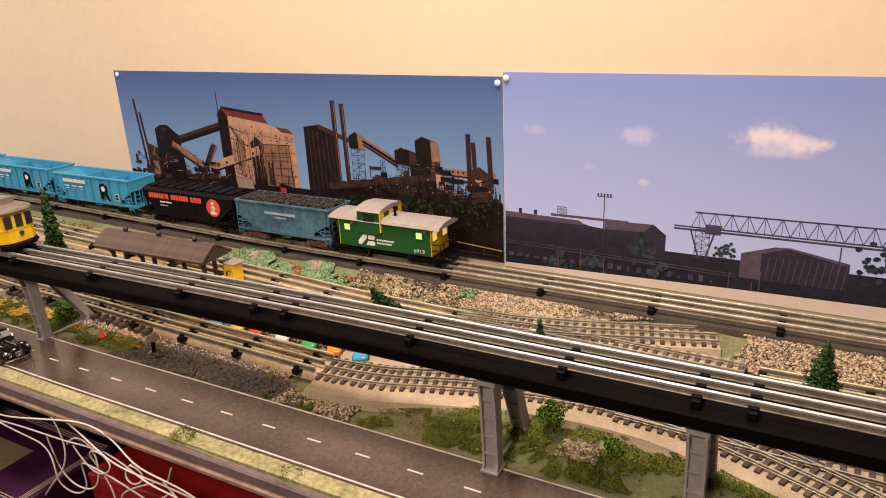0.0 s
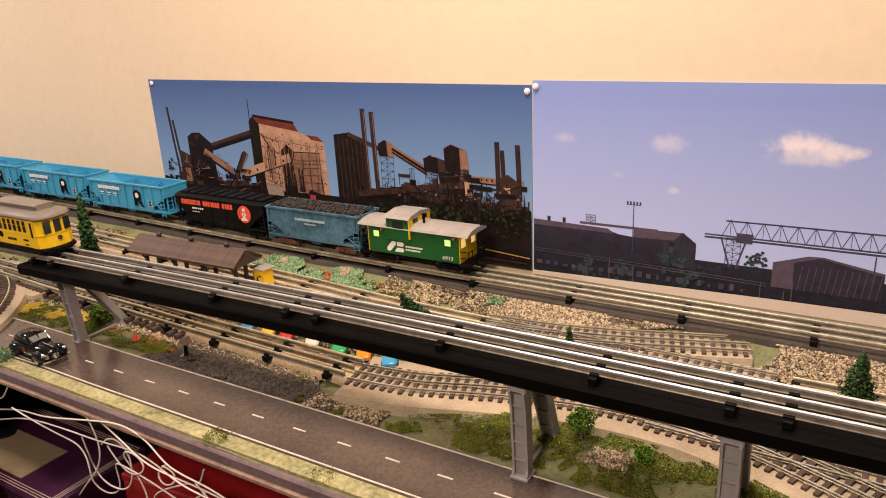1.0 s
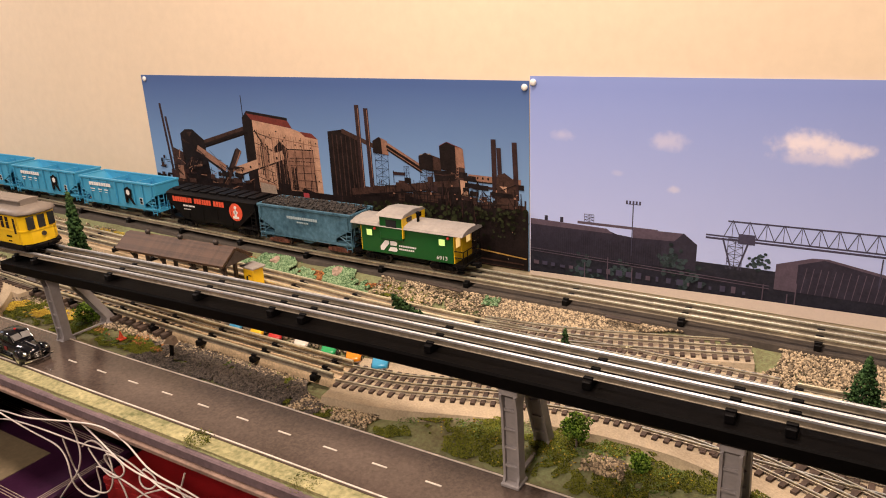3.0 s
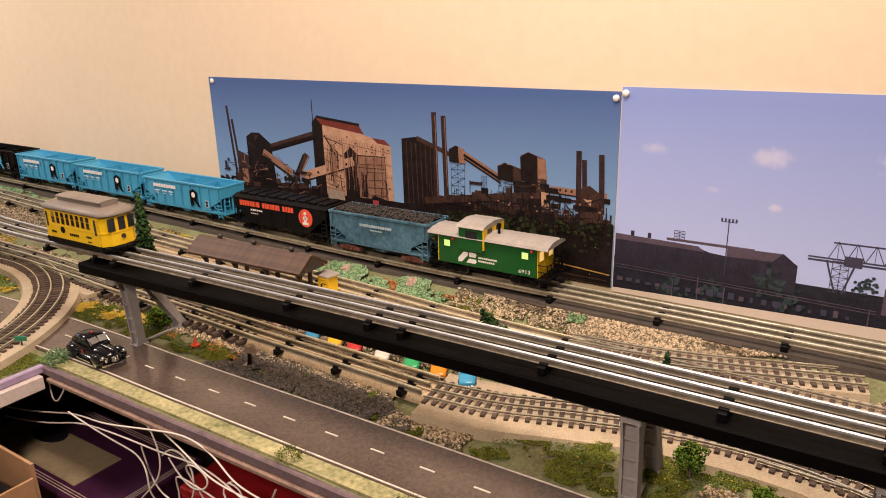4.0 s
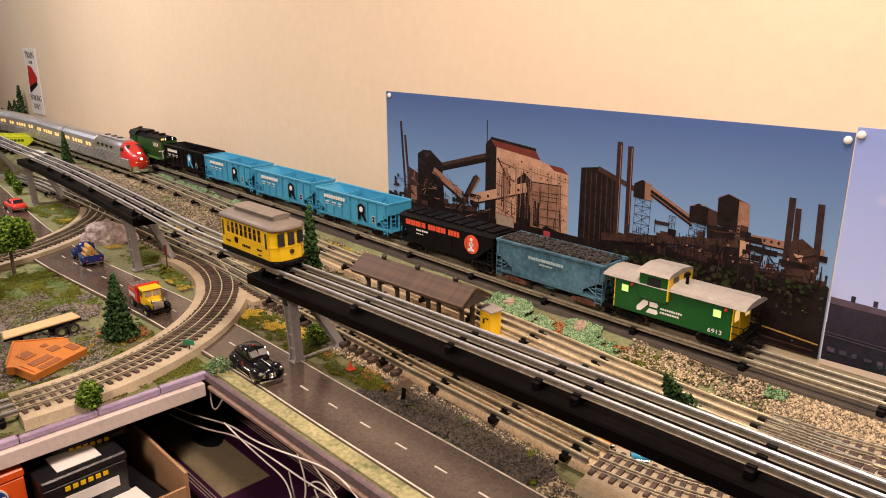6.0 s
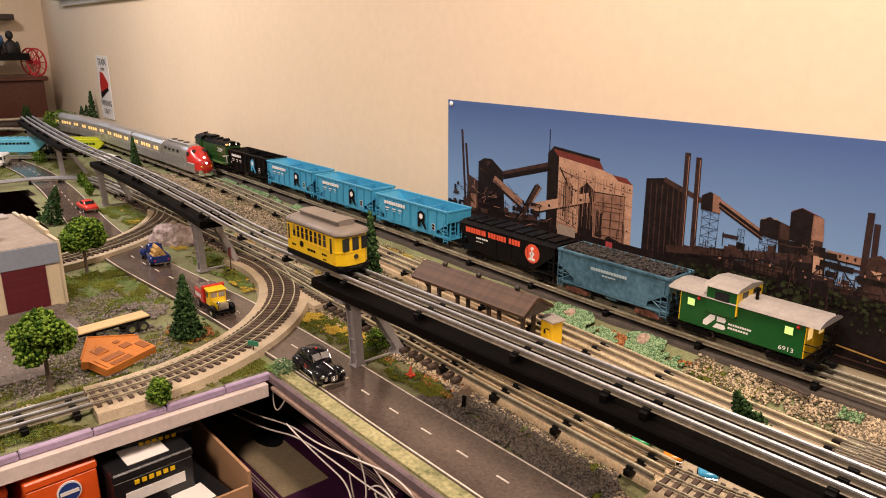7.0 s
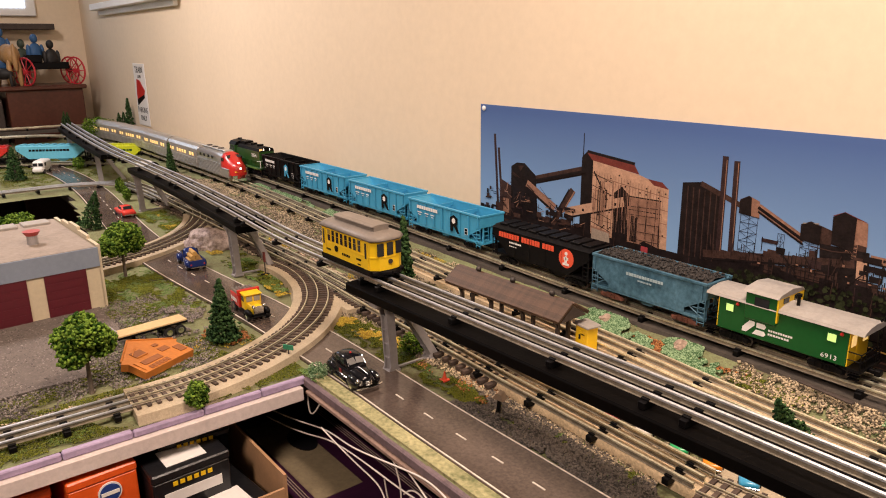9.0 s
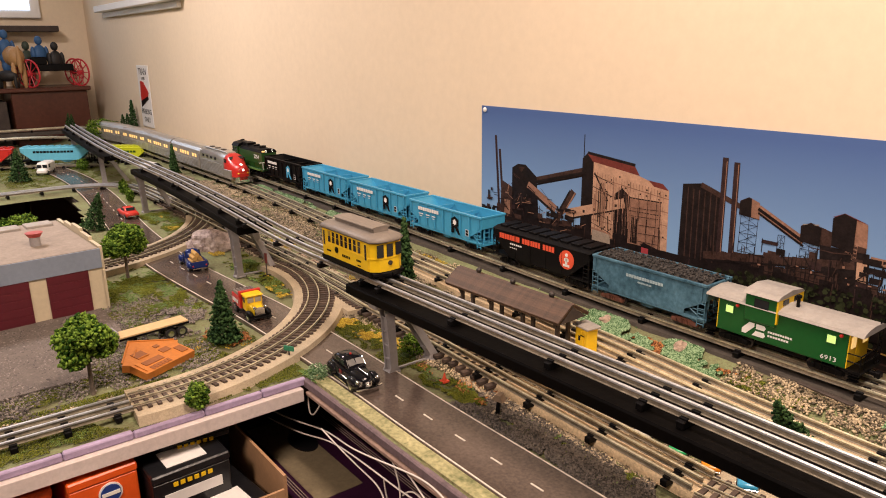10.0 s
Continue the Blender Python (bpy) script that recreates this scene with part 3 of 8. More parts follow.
def mill_poster():
    sheet = part("poster", box(bmesh.new(), -0.014, 0.867, -0.0016, -0.0004, 0.050, 0.350), sky_print("mill_sky", (0.22, 0.38, 0.62), (0.075, 0.135, 0.33), 0.14, 0.34))
    tagged(sheet, "printed photograph of a rusty steel mill pinned to the wall", "poster")
    p = Print(sheet)
    dark, brown = ink("dark_steel", (0.013, 0.009, 0.009), 0.6), ink("brown_steel", (0.048, 0.026, 0.021), 0.6)
    tan, pink = ink("tan_cladding", (0.27, 0.145, 0.10), 0.35, s1=50), ink("lit_cladding", (0.46, 0.275, 0.185), 0.28, s1=50)
    roof, stack = ink("red_roof", (0.15, 0.035, 0.028), 0.3), ink("chimney", (0.034, 0.019, 0.019), 0.5)
    leaf, leaf2 = ink("foliage", (0.022, 0.026, 0.012), 0.6, 1.0), ink("pink_scrub", (0.24, 0.10, 0.09), 0.5, 1.0)
    pale, rail = ink("pale_sheds", (0.30, 0.24, 0.19), 0.3), ink("yellow_rail", (0.42, 0.25, 0.07), 0.3)
    haze = ink("low_haze", (0.34, 0.35, 0.36), 0.2)
    # haze low behind the works
    p.poly(haze, (0.60, 0.14), (0.70, 0.148), (0.70, 0.158), (0.60, 0.152))
    def mass(key, x, x1, z, rough):
        pts = [(x, 0.12)]
        while x < x1:
            zz = z + random.uniform(-rough, rough)
            step = random.uniform(0.006, 0.016)
            pts += [(x, zz), (min(x + step, x1), zz)]
            x += step
        p.poly(key, *pts, (x1, 0.12))
    mass(brown, 0.035, 0.27, 0.150, 0.008)
    mass(dark, -0.013, 0.27, 0.138, 0.007)
    mass(brown, 0.55, 0.862, 0.160, 0.006)
    mass(dark, 0.50, 0.864, 0.150, 0.007)
    # far chimneys on the left with their towers
    p.line(stack, 0.030, 0.293, 0.044, 0.12, 0.0065)
    p.line(stack, 0.042, 0.266, 0.053, 0.16, 0.0065)
    p.poly(brown, (0.048, 0.204), (0.085, 0.192), (0.09, 0.12), (0.045, 0.12))
    p.rect(tan, 0.058, 0.075, 0.136, 0.165)
    p.poly(dark, (0.080, 0.233), (0.096, 0.242), (0.118, 0.243), (0.150, 0.222), (0.152, 0.19), (0.16, 0.12), (0.080, 0.12))
    p.poly(brown, (0.100, 0.236), (0.116, 0.238), (0.106, 0.226))
    p.line(tan, 0.125, 0.205, 0.202, 0.168, 0.014)
    p.line(dark, 0.125, 0.196, 0.202, 0.158, 0.005)
    p.line(brown, 0.150, 0.216, 0.276, 0.251, 0.014)
    p.line(dark, 0.150, 0.208, 0.276, 0.243, 0.003)
    for i in range(6):
        p.rect(dark, 0.17 + i * 0.017, 0.174 + i * 0.017, 0.2185 + i * 0.0047, 0.222 + i * 0.0047)
    p.line(dark, 0.267, 0.27, 0.267, 0.315, 0.002)
    # the tall mill
    p.poly(dark, (0.264, 0.272), (0.276, 0.284), (0.294, 0.27), (0.296, 0.13), (0.264, 0.13))
    p.poly(pink, (0.290, 0.269), (0.388, 0.257), (0.449, 0.241), (0.453, 0.12), (0.291, 0.12))
    p.poly(roof, (0.274, 0.283), (0.379, 0.272), (0.390, 0.257), (0.288, 0.269))
    p.line(dark, 0.276, 0.2835, 0.380, 0.2735, 0.005)
    p.poly(roof, (0.408, 0.252), (0.436, 0.250), (0.449, 0.240), (0.420, 0.243))
    for i in range(5):
        p.line(tan, 0.291, 0.243 - i * 0.026, 0.45, 0.226 - i * 0.022, 0.0016)
    p.panes(dark, 0.30, 0.37, 0.15, 0.262, 5, 7, -0.09, 0.30)
    p.panes(brown, 0.30, 0.45, 0.15, 0.25, 12, 10, -0.09, 0.25)
    for i in range(5):
        p.line(dark, 0.291, 0.247 - i * 0.022, 0.335, 0.235 - i * 0.022, 0.0012)
    p.line(dark, 0.293, 0.25, 0.335, 0.19, 0.003)
    p.poly(dark, (0.340, 0.219), (0.356, 0.231), (0.377, 0.216), (0.375, 0.12), (0.340, 0.12))
    p.poly(tan, (0.373, 0.217), (0.436, 0.218), (0.439, 0.12), (0.373, 0.12))
    p.line(dark, 0.373, 0.2175, 0.437, 0.219, 0.002)
    p.line(brown, 0.373, 0.195, 0.437, 0.197, 0.0018)
    p.line(brown, 0.434, 0.219, 0.436, 0.12, 0.0018)
    p.rect(dark, 0.378, 0.392, 0.14, 0.185)
    p.line(pink, 0.228, 0.164, 0.362, 0.206, 0.017)
    p.line(dark, 0.228, 0.153, 0.362, 0.196, 0.003)
    for i in range(5):
        p.rect(dark, 0.245 + i * 0.024, 0.250 + i * 0.024, 0.166 + i * 0.0075, 0.171 + i * 0.0075)
    p.line(brown, 0.246, 0.209, 0.194, 0.128, 0.014, 0.008)
    p.line(tan, 0.250, 0.207, 0.222, 0.163, 0.003)
    p.line(dark, 0.237, 0.209, 0.188, 0.13, 0.004)
    for i in range(8):
        x = 0.19 + random.random() * 0.25
        p.line(dark, x, 0.12, x + random.uniform(-0.004, 0.004), random.uniform(0.14, 0.18), 0.0016)
    # furnaces and twin chimneys
    p.poly(dark, (0.474, 0.256), (0.506, 0.261), (0.541, 0.248), (0.546, 0.12), (0.474, 0.12))
    for i in range(6):
        p.line(brown, 0.484 + i * 0.010, 0.252 - i * 0.001, 0.486 + i * 0.010, 0.14, 0.0018)
    p.line(brown, 0.506, 0.259, 0.576, 0.235, 0.008)
    p.line(stack, 0.543, 0.305, 0.546, 0.145, 0.0095)
    p.line(stack, 0.562, 0.300, 0.566, 0.15, 0.0095)
    p.line(tan, 0.5455, 0.300, 0.5485, 0.15, 0.0012)
    p.line(tan, 0.5645, 0.297, 0.5685, 0.155, 0.0012)
    p.lattice(dark, 0.576, 0.603, 0.155, 0.225, 5)
    p.poly(brown, (0.573, 0.245), (0.586, 0.252), (0.603, 0.246), (0.605, 0.221), (0.573, 0.224))
    p.poly(tan, (0.590, 0.2505), (0.603, 0.246), (0.605, 0.222), (0.592, 0.223))
    p.line(tan, 0.602, 0.238, 0.672, 0.203, 0.011)
    p.line(dark, 0.602, 0.231, 0.672, 0.196, 0.003)
    for i in range(7):
        p.rect(dark, 0.610 + i * 0.009, 0.6125 + i * 0.009, 0.2325 - i * 0.0045, 0.2345 - i * 0.0045)
    p.lattice(dark, 0.635, 0.645, 0.16, 0.205, 4, 0.0006)
    p.poly(brown, (0.666, 0.225), (0.679, 0.231), (0.709, 0.223), (0.709, 0.20), (0.667, 0.203))
    p.line(pale, 0.668, 0.2265, 0.690, 0.2295, 0.0015)
    p.lattice(dark, 0.668, 0.692, 0.17, 0.203, 3)
    p.poly(brown, (0.707, 0.243), (0.721, 0.251), (0.751, 0.241), (0.754, 0.20), (0.709, 0.205))
    p.poly(tan, (0.735, 0.246), (0.751, 0.241), (0.754, 0.21), (0.738, 0.212))
    p.poly(roof, (0.706, 0.244), (0.721, 0.2515), (0.752, 0.2415), (0.736, 0.2445))
    p.poly(dark, (0.694, 0.203), (0.758, 0.203), (0.764, 0.14), (0.700, 0.15))
    p.lattice(tan, 0.728, 0.742, 0.19, 0.232, 8, 0.0006)
    p.poly(pink, (0.744, 0.192), (0.757, 0.190), (0.759, 0.163), (0.746, 0.165))
    p.line(brown, 0.520, 0.150, 0.742, 0.184, 0.012)
    p.line(dark, 0.520, 0.142, 0.742, 0.177, 0.003)
    p.line(tan, 0.760, 0.196, 0.853, 0.194, 0.010)
    p.line(dark, 0.760, 0.190, 0.853, 0.188, 0.002)
    for i in range(9):
        p.rect(dark, 0.766 + i * 0.0095, 0.769 + i * 0.0095, 0.194, 0.198)
    p.line(stack, 0.806, 0.260, 0.808, 0.165, 0.0085)
    p.line(stack, 0.815, 0.247, 0.818, 0.18, 0.0075)
    p.line(stack, 0.842, 0.257, 0.846, 0.165, 0.0085)
    p.poly(brown, (0.812, 0.203), (0.825, 0.208), (0.842, 0.197), (0.850, 0.15), (0.806, 0.15))
    p.poly(pink, (0.816, 0.186), (0.829, 0.186), (0.828, 0.176))
    for i in range(30):
        x, z = random.uniform(0.58, 0.85), random.uniform(0.150, 0.190)
        p.rect(random.choice((dark, dark, brown, stack)), x, x + random.uniform(0.006, 0.030), z, z + random.uniform(0.003, 0.012))
    for x0, x1, z0, z1, nx, sl in ((0.30, 0.446, 0.15, 0.252, 24, -0.10), (0.376, 0.434, 0.14, 0.214, 10, 0.02)):
        for i in range(nx):
            x = x0 + (x1 - x0) * i / nx
            p.line(tan if i % 3 else brown, x, z0, x, z1 + sl * (x - x0), 0.0006)
    for i in range(46):
        x = random.uniform(0.58, 0.86)
        p.line(dark, x, 0.135, x + random.uniform(-0.002, 0.002), random.uniform(0.155, 0.185), 0.0011)
    for i in range(14):
        x, z = random.uniform(0.56, 0.80), random.uniform(0.145, 0.175)
        p.line(dark, x, z, x + random.uniform(0.02, 0.06), z + random.uniform(-0.002, 0.006), 0.0011)
    # shaded sides, girders and window rows on the works
    p.poly(dark, (0.707, 0.243), (0.721, 0.251), (0.737, 0.2455), (0.738, 0.20), (0.709, 0.205))
    p.poly(dark, (0.666, 0.224), (0.679, 0.230), (0.694, 0.226), (0.694, 0.20), (0.667, 0.203))
    p.poly(dark, (0.573, 0.244), (0.586, 0.2515), (0.591, 0.2495), (0.592, 0.223), (0.573, 0.224))
    p.line(dark, 0.602, 0.2375, 0.672, 0.2025, 0.0045)
    p.line(dark, 0.150, 0.2135, 0.276, 0.2485, 0.005)
    for i in range(5):
        p.line(brown, 0.378, 0.145 + i * 0.014, 0.437, 0.147 + i * 0.0145, 0.0011)
    for i in range(26):
        x = random.uniform(0.292, 0.445)
        p.line(random.choice((brown, tan, tan)), x, random.uniform(0.15, 0.19), x + random.uniform(-0.001, 0.001), random.uniform(0.20, 0.24), random.uniform(0.0008, 0.0024))
    for i in range(60):
        x, z = random.uniform(0.035, 0.26), random.uniform(0.135, 0.215)
        if z < 0.225 - abs(x - 0.11) * 0.5:
            p.line(random.choice((dark, dark, brown, tan)), x, z, x + random.uniform(-0.022, 0.022), z + random.uniform(-0.02, 0.02), random.uniform(0.0008, 0.0022))
    for i in range(70):
        x, z = random.uniform(0.575, 0.86), random.uniform(0.150, 0.20)
        p.line(random.choice((dark, dark, dark, brown)), x, z, x + random.choice((0.0, 0.0, random.uniform(-0.03, 0.03))), z + random.uniform(-0.035, 0.012), random.uniform(0.0006, 0.0018))
    for i in range(16):
        x, z = random.uniform(0.60, 0.85), random.uniform(0.152, 0.185)
        p.rect(tan, x, x + random.uniform(0.0015, 0.005), z, z + random.uniform(0.001, 0.004))
    # ground under the works
    p.poly(dark, (-0.0138, 0.128), (0.20, 0.135), (0.45, 0.140), (0.60, 0.138), (0.866, 0.150), (0.866, 0.0505), (-0.0138, 0.0505))
    p.poly(pale, (0.295, 0.148), (0.335, 0.145), (0.337, 0.128), (0.295, 0.128))
    p.poly(tan, (0.292, 0.152), (0.338, 0.147), (0.338, 0.1445), (0.292, 0.148))
    p.poly(ink("red_shed", (0.34, 0.05, 0.06), 0.2), (0.404, 0.137), (0.418, 0.137), (0.418, 0.122), (0.404, 0.124))
    p.poly(dark, (0.400, 0.140), (0.408, 0.146), (0.440, 0.139), (0.421, 0.136))
    for i in range(70):
        x, z = random.uniform(0.0, 0.26), random.uniform(0.10, 0.178)
        p.rect(random.choice((brown, dark, dark, dark, brown, stack)), x, x + random.uniform(0.004, 0.020), z, z + random.uniform(0.002, 0.011))
    for i in range(40):
        x, z = random.uniform(0.0, 0.25), random.uniform(0.115, 0.185)
        p.line(random.choice((dark, dark, tan)), x, z, x + random.uniform(0.004, 0.03), z + random.uniform(-0.012, 0.012), 0.0012)
    for i in range(46):
        x, z = random.uniform(0.0, 0.86), random.uniform(0.11, 0.165)
        p.line(random.choice((dark, brown, stack)), x, z, x + random.uniform(-0.002, 0.002), z + random.uniform(0.008, 0.025), 0.0014)
    for i in range(160):
        x = random.uniform(0.19, 0.46)
        z = random.uniform(0.072, 0.122)
        p.line(leaf2, x, z, x + random.uniform(0.003, 0.012), z - random.uniform(0.004, 0.014), 0.0022)
    for i in range(900):
        x = random.uniform(-0.01, 0.863)
        top = lerp(x, [(0, 0.118), (0.2, 0.108), (0.45, 0.118), (0.6, 0.140), (0.863, 0.152)])
        z = top - abs(random.gauss(0, 0.022))
        if 0.2 < x < 0.44 and z < 0.112 and random.random() < 0.75:
            continue
        if z > 0.052:
            r = random.uniform(0.0016, 0.0052)
            p.blob(leaf, x, z, r, r * 0.9, 6)
    p.line(rail, 0.455, 0.083, 0.70, 0.084, 0.0022)
    p.line(rail, 0.70, 0.084, 0.865, 0.072, 0.0022)
    p.line(brown, 0.30, 0.070, 0.86, 0.062, 0.0025)
    p.line(brown, 0.45, 0.058, 0.86, 0.054, 0.0015)
    for i in range(26):
        x, z = random.uniform(0.35, 0.86), random.uniform(0.055, 0.13)
        p.rect(pale, x, x + 0.0014, z, z + 0.0014)
    p.done()
    return sheet


# soft clouds of the print: centre, half width, half height, strength
CLOUDS = ((1.243, 0.279, 0.042, 0.017, 1.0), (1.281, 0.272, 0.042, 0.013, 0.9), (1.257, 0.261, 0.052, 0.013, 0.5), (1.074, 0.272, 0.032, 0.015, 0.42),
          (0.921, 0.273, 0.022, 0.010, 0.32), (1.085, 0.205, 0.010, 0.006, 0.42), (1.005, 0.222, 0.010, 0.005, 0.2), (1.60, 0.25, 0.06, 0.02, 0.6))


def yard_poster():
    sheet = part("poster", box(bmesh.new(), 0.8685, 1.82, -0.0016, -0.0004, 0.045, 0.357), sky_print("yard_sky", (0.50, 0.58, 0.93), (0.26, 0.34, 0.70), 0.12, 0.34, CLOUDS))
    tagged(sheet, "printed photograph of a crane over a rail yard", "poster")
    p = Print(sheet, 0.869, 1.06)
    shed, shed2 = ink("dark_shed", (0.034, 0.030, 0.048), 0.3), ink("shed_roof", (0.10, 0.075, 0.105), 0.25)
    steel, tree = ink("crane_steel", (0.060, 0.055, 0.095), 0.2), ink("yard_foliage", (0.030, 0.045, 0.05), 0.5, 0.9)
    low = ink("yard_ground", (0.022, 0.022, 0.034), 0.4)
    p.poly(low, (0.869, 0.105), (1.76, 0.105), (1.76, 0.0455), (0.869, 0.0455))
    p.poly(shed, (0.8695, 0.137), (0.985, 0.135), (1.0, 0.13), (1.06, 0.125), (1.06, 0.09), (0.8695, 0.09))
    p.poly(shed2, (0.8695, 0.140), (0.985, 0.137), (0.994, 0.130), (0.8695, 0.131))
    p.poly(shed2, (0.942, 0.144), (1.056, 0.144), (1.056, 0.140), (0.942, 0.140))
    for x in (0.894, 0.918):
        p.rect(shed, x - 0.0025, x + 0.0025, 0.139, 0.147)
    p.lattice(steel, 0.952, 0.966, 0.143, 0.156, 3, 0.0007)
    p.line(steel, 1.021, 0.10, 1.021, 0.179, 0.0014)
    for i in range(5):
        p.line(steel, 1.012 + i * 0.0045, 0.178, 1.012 + i * 0.0045, 0.183, 0.0025)
    p.line(steel, 1.011, 0.178, 1.031, 0.178, 0.001)
    p.poly(shed2, (1.022, 0.142), (1.090, 0.143), (1.078, 0.130), (1.022, 0.128))
    p.poly(shed, (1.078, 0.130), (1.090, 0.1435), (1.108, 0.129), (1.108, 0.09), (1.022, 0.09), (1.022, 0.128))
    # travelling crane
    a, b = Vector((1.118, 0.146)), Vector((1.47, 0.146))
    for dz in (0.0, 0.026):
        p.line(steel, a.x + dz, a.y + dz * 0.85, b.x, b.y + dz * 0.95, 0.0022)
    p.line(steel, 1.118, 0.142, 1.47, 0.142, 0.0028)
    for i in range(17):
        x = 1.14 + i * 0.02
        p.line(steel, x, 0.146, x + 0.010, 0.170, 0.0010)
        p.line(steel, x + 0.010, 0.170, x + 0.020, 0.146, 0.0010)
        p.line(steel, x + 0.010, 0.146, x + 0.010, 0.170, 0.0007)
    for x0, x1 in ((1.139, 1.152), (1.171, 1.160), (1.43, 1.44), (1.46, 1.45)):
        p.line(steel, x0, 0.144, x1, 0.10, 0.0022)
    p.lattice(steel, 1.146, 1.164, 0.10, 0.144, 4, 0.0008)
    p.rect(steel, 1.158, 1.178, 0.138, 0.152)
    p.poly(shed2, (1.205, 0.116), (1.245, 0.130), (1.262, 0.131), (1.330, 0.118), (1.330, 0.08), (1.205, 0.08))
    p.poly(shed, (1.230, 0.119), (1.258, 0.129), (1.330, 0.114), (1.330, 0.08), (1.230, 0.08))
    for i in range(12):
        p.line(shed2, 1.236 + i * 0.008, 0.08, 1.240 + i * 0.008, 0.116, 0.0009)
    p.line(steel, 1.318, 0.10, 1.318, 0.140, 0.0014)
    p.poly(shed, (1.48, 0.118), (1.76, 0.128), (1.76, 0.08), (1.48, 0.08))
    for cx, cz, s in ((1.185, 0.116, 0.012), (1.36, 0.118, 0.020), (1.074, 0.10, 0.016), (0.95, 0.066, 0.02), (1.01, 0.07, 0.018), (1.42, 0.10, 0.02), (1.10, 0.075, 0.02)):
        for i in range(40):
            p.blob(tree, cx + random.gauss(0, s * 0.55), cz + random.gauss(0, s * 0.5), s * 0.22, s * 0.2, 7)
    for z in (0.092, 0.088):
        p.line(shed2, 0.87, z, 1.2, z - 0.008, 0.0012)
    for i in range(22):
        x = 0.875 + i * 0.014
        p.rect(shed2 if i % 4 == 0 else steel, x, x + random.uniform(0.003, 0.009), 0.066, random.uniform(0.070, 0.076))
    for i in range(12):
        x = random.uniform(0.88, 1.7)
        p.line(shed2, x, 0.053, x, random.uniform(0.075, 0.10), 0.0014)
    for i in range(60):
        x = 0.872 + i * 0.0032
        p.line(low, x, 0.088, x, random.uniform(0.115, 0.128), 0.0006)
    p.poly(ink("white_margin", (0.72, 0.60, 0.52), 0.05), (0.869, 0.0455), (1.7595, 0.0455), (1.7595, 0.072), (1.2, 0.062), (0.869, 0.053))
    p.done()
    return sheet


mill_poster()
yard_poster()


def pin(x, z):
    bm = bmesh.new()
    bmesh.ops.create_uvsphere(bm, u_segments=14, v_segments=8, radius=0.0052, matrix=Matrix.Translation((x, -0.003, z)) @ Matrix.Diagonal((1, 0.5, 1, 1)))
    return tagged(part("push_pin", bm, M["pin"], smooth=True), "round white push pin holding a poster corner", "push pin", "pins of the posters")


for px, pz in ((-0.003, 0.342), (0.860, 0.3405), (0.874, 0.348)):
    pin(px, pz)


# ---- rolling stock ----
def on_path(path, x, lift=0.0161):
    for a, b in zip(path, path[1:]):
        if min(a.x, b.x) <= x <= max(a.x, b.x):
            p, d = a + (b - a) * ((x - a.x) / (b.x - a.x)), (a - b)
            return pose(p.x, p.y, p.z + lift, 0, 0, math.degrees(math.atan2(d.y, d.x)))


def truck(parent, x, frame_mat, wheel_r=0.0085, base=0.034):
    """A bogie: two side frames with springs and axle boxes, a bolster and four wheels."""
    bm = bmesh.new()
    for s in (-1, 1):
        y = s * 0.0215
        prism(bm, [(-base / 2 - 0.006, 0.007), (-base / 2 - 0.006, 0.011), (-base / 4, 0.0145), (base / 4, 0.0145), (base / 2 + 0.006, 0.011), (base / 2 + 0.006, 0.007), (base / 4, 0.0055), (-base / 4, 0.0055)], y - 0.0018, y + 0.0018)
        for ax in (-base / 2, base / 2):
            box(bm, ax - 0.004, ax + 0.004, y + s * 0.001 - 0.002, y + s * 0.001 + 0.002, 0.006, 0.0125, 0.0006)
        for k in (-0.0045, 0.0, 0.0045):
            bar(bm, (k, y + s * 0.002, 0.006), (k, y + s * 0.002, 0.012), 0.0017, 6)
    box(bm, -0.006, 0.006, -0.020, 0.020, 0.011, 0.017)
    t = part("truck", bm, frame_mat, parent)
    t.matrix_local = Matrix.Translation((x, 0, 0))
    wheel = None
    for ax in (-base / 2, base / 2):
        for s in (-1, 1):
            m = Matrix.Translation((ax, s * 0.0165, wheel_r))
            if wheel is None:
                wb = bmesh.new()
                bar(wb, (0, -0.0020, 0), (0, 0.0020, 0), wheel_r, 18)
                bar(wb, (0, -0.0026, 0), (0, 0.0026, 0), wheel_r * 0.45, 10)
                wheel = part("wheel", wb, M["darkmetal"], t, "dull metal wheel")
                wheel.matrix_local = m
            else:
                again(wheel, m, t)
    return t


def coupler(parent, x, s):
    bm = box(bmesh.new(), x, x + s * 0.013, -0.003, 0.003, 0.011, 0.016, 0.0006)
    box(bm, x + s * 0.010, x + s * 0.017, -0.005, 0.005, 0.0095, 0.0175, 0.001)
    part("coupler", bm, M["black"], parent)


def ladder(parent, material, x, y, z0, z1, w, n, across="x"):
    bm = bmesh.new()
    for s in (-w / 2, w / 2):
        a = (x + s, y, z0) if across == "x" else (x, y + s, z0)
        b = (x + s, y, z1) if across == "x" else (x, y + s, z1)
        bar(bm, a, b, 0.0008, 5)
    for i in range(n):
        z = z0 + (z1 - z0) * (i + 0.5) / n
        a = (x - w / 2, y, z) if across == "x" else (x, y - w / 2, z)
        b = (x + w / 2, y, z) if across == "x" else (x, y + w / 2, z)
        bar(bm, a, b, 0.0007, 5)
    return part("ladder", bm, material, parent)


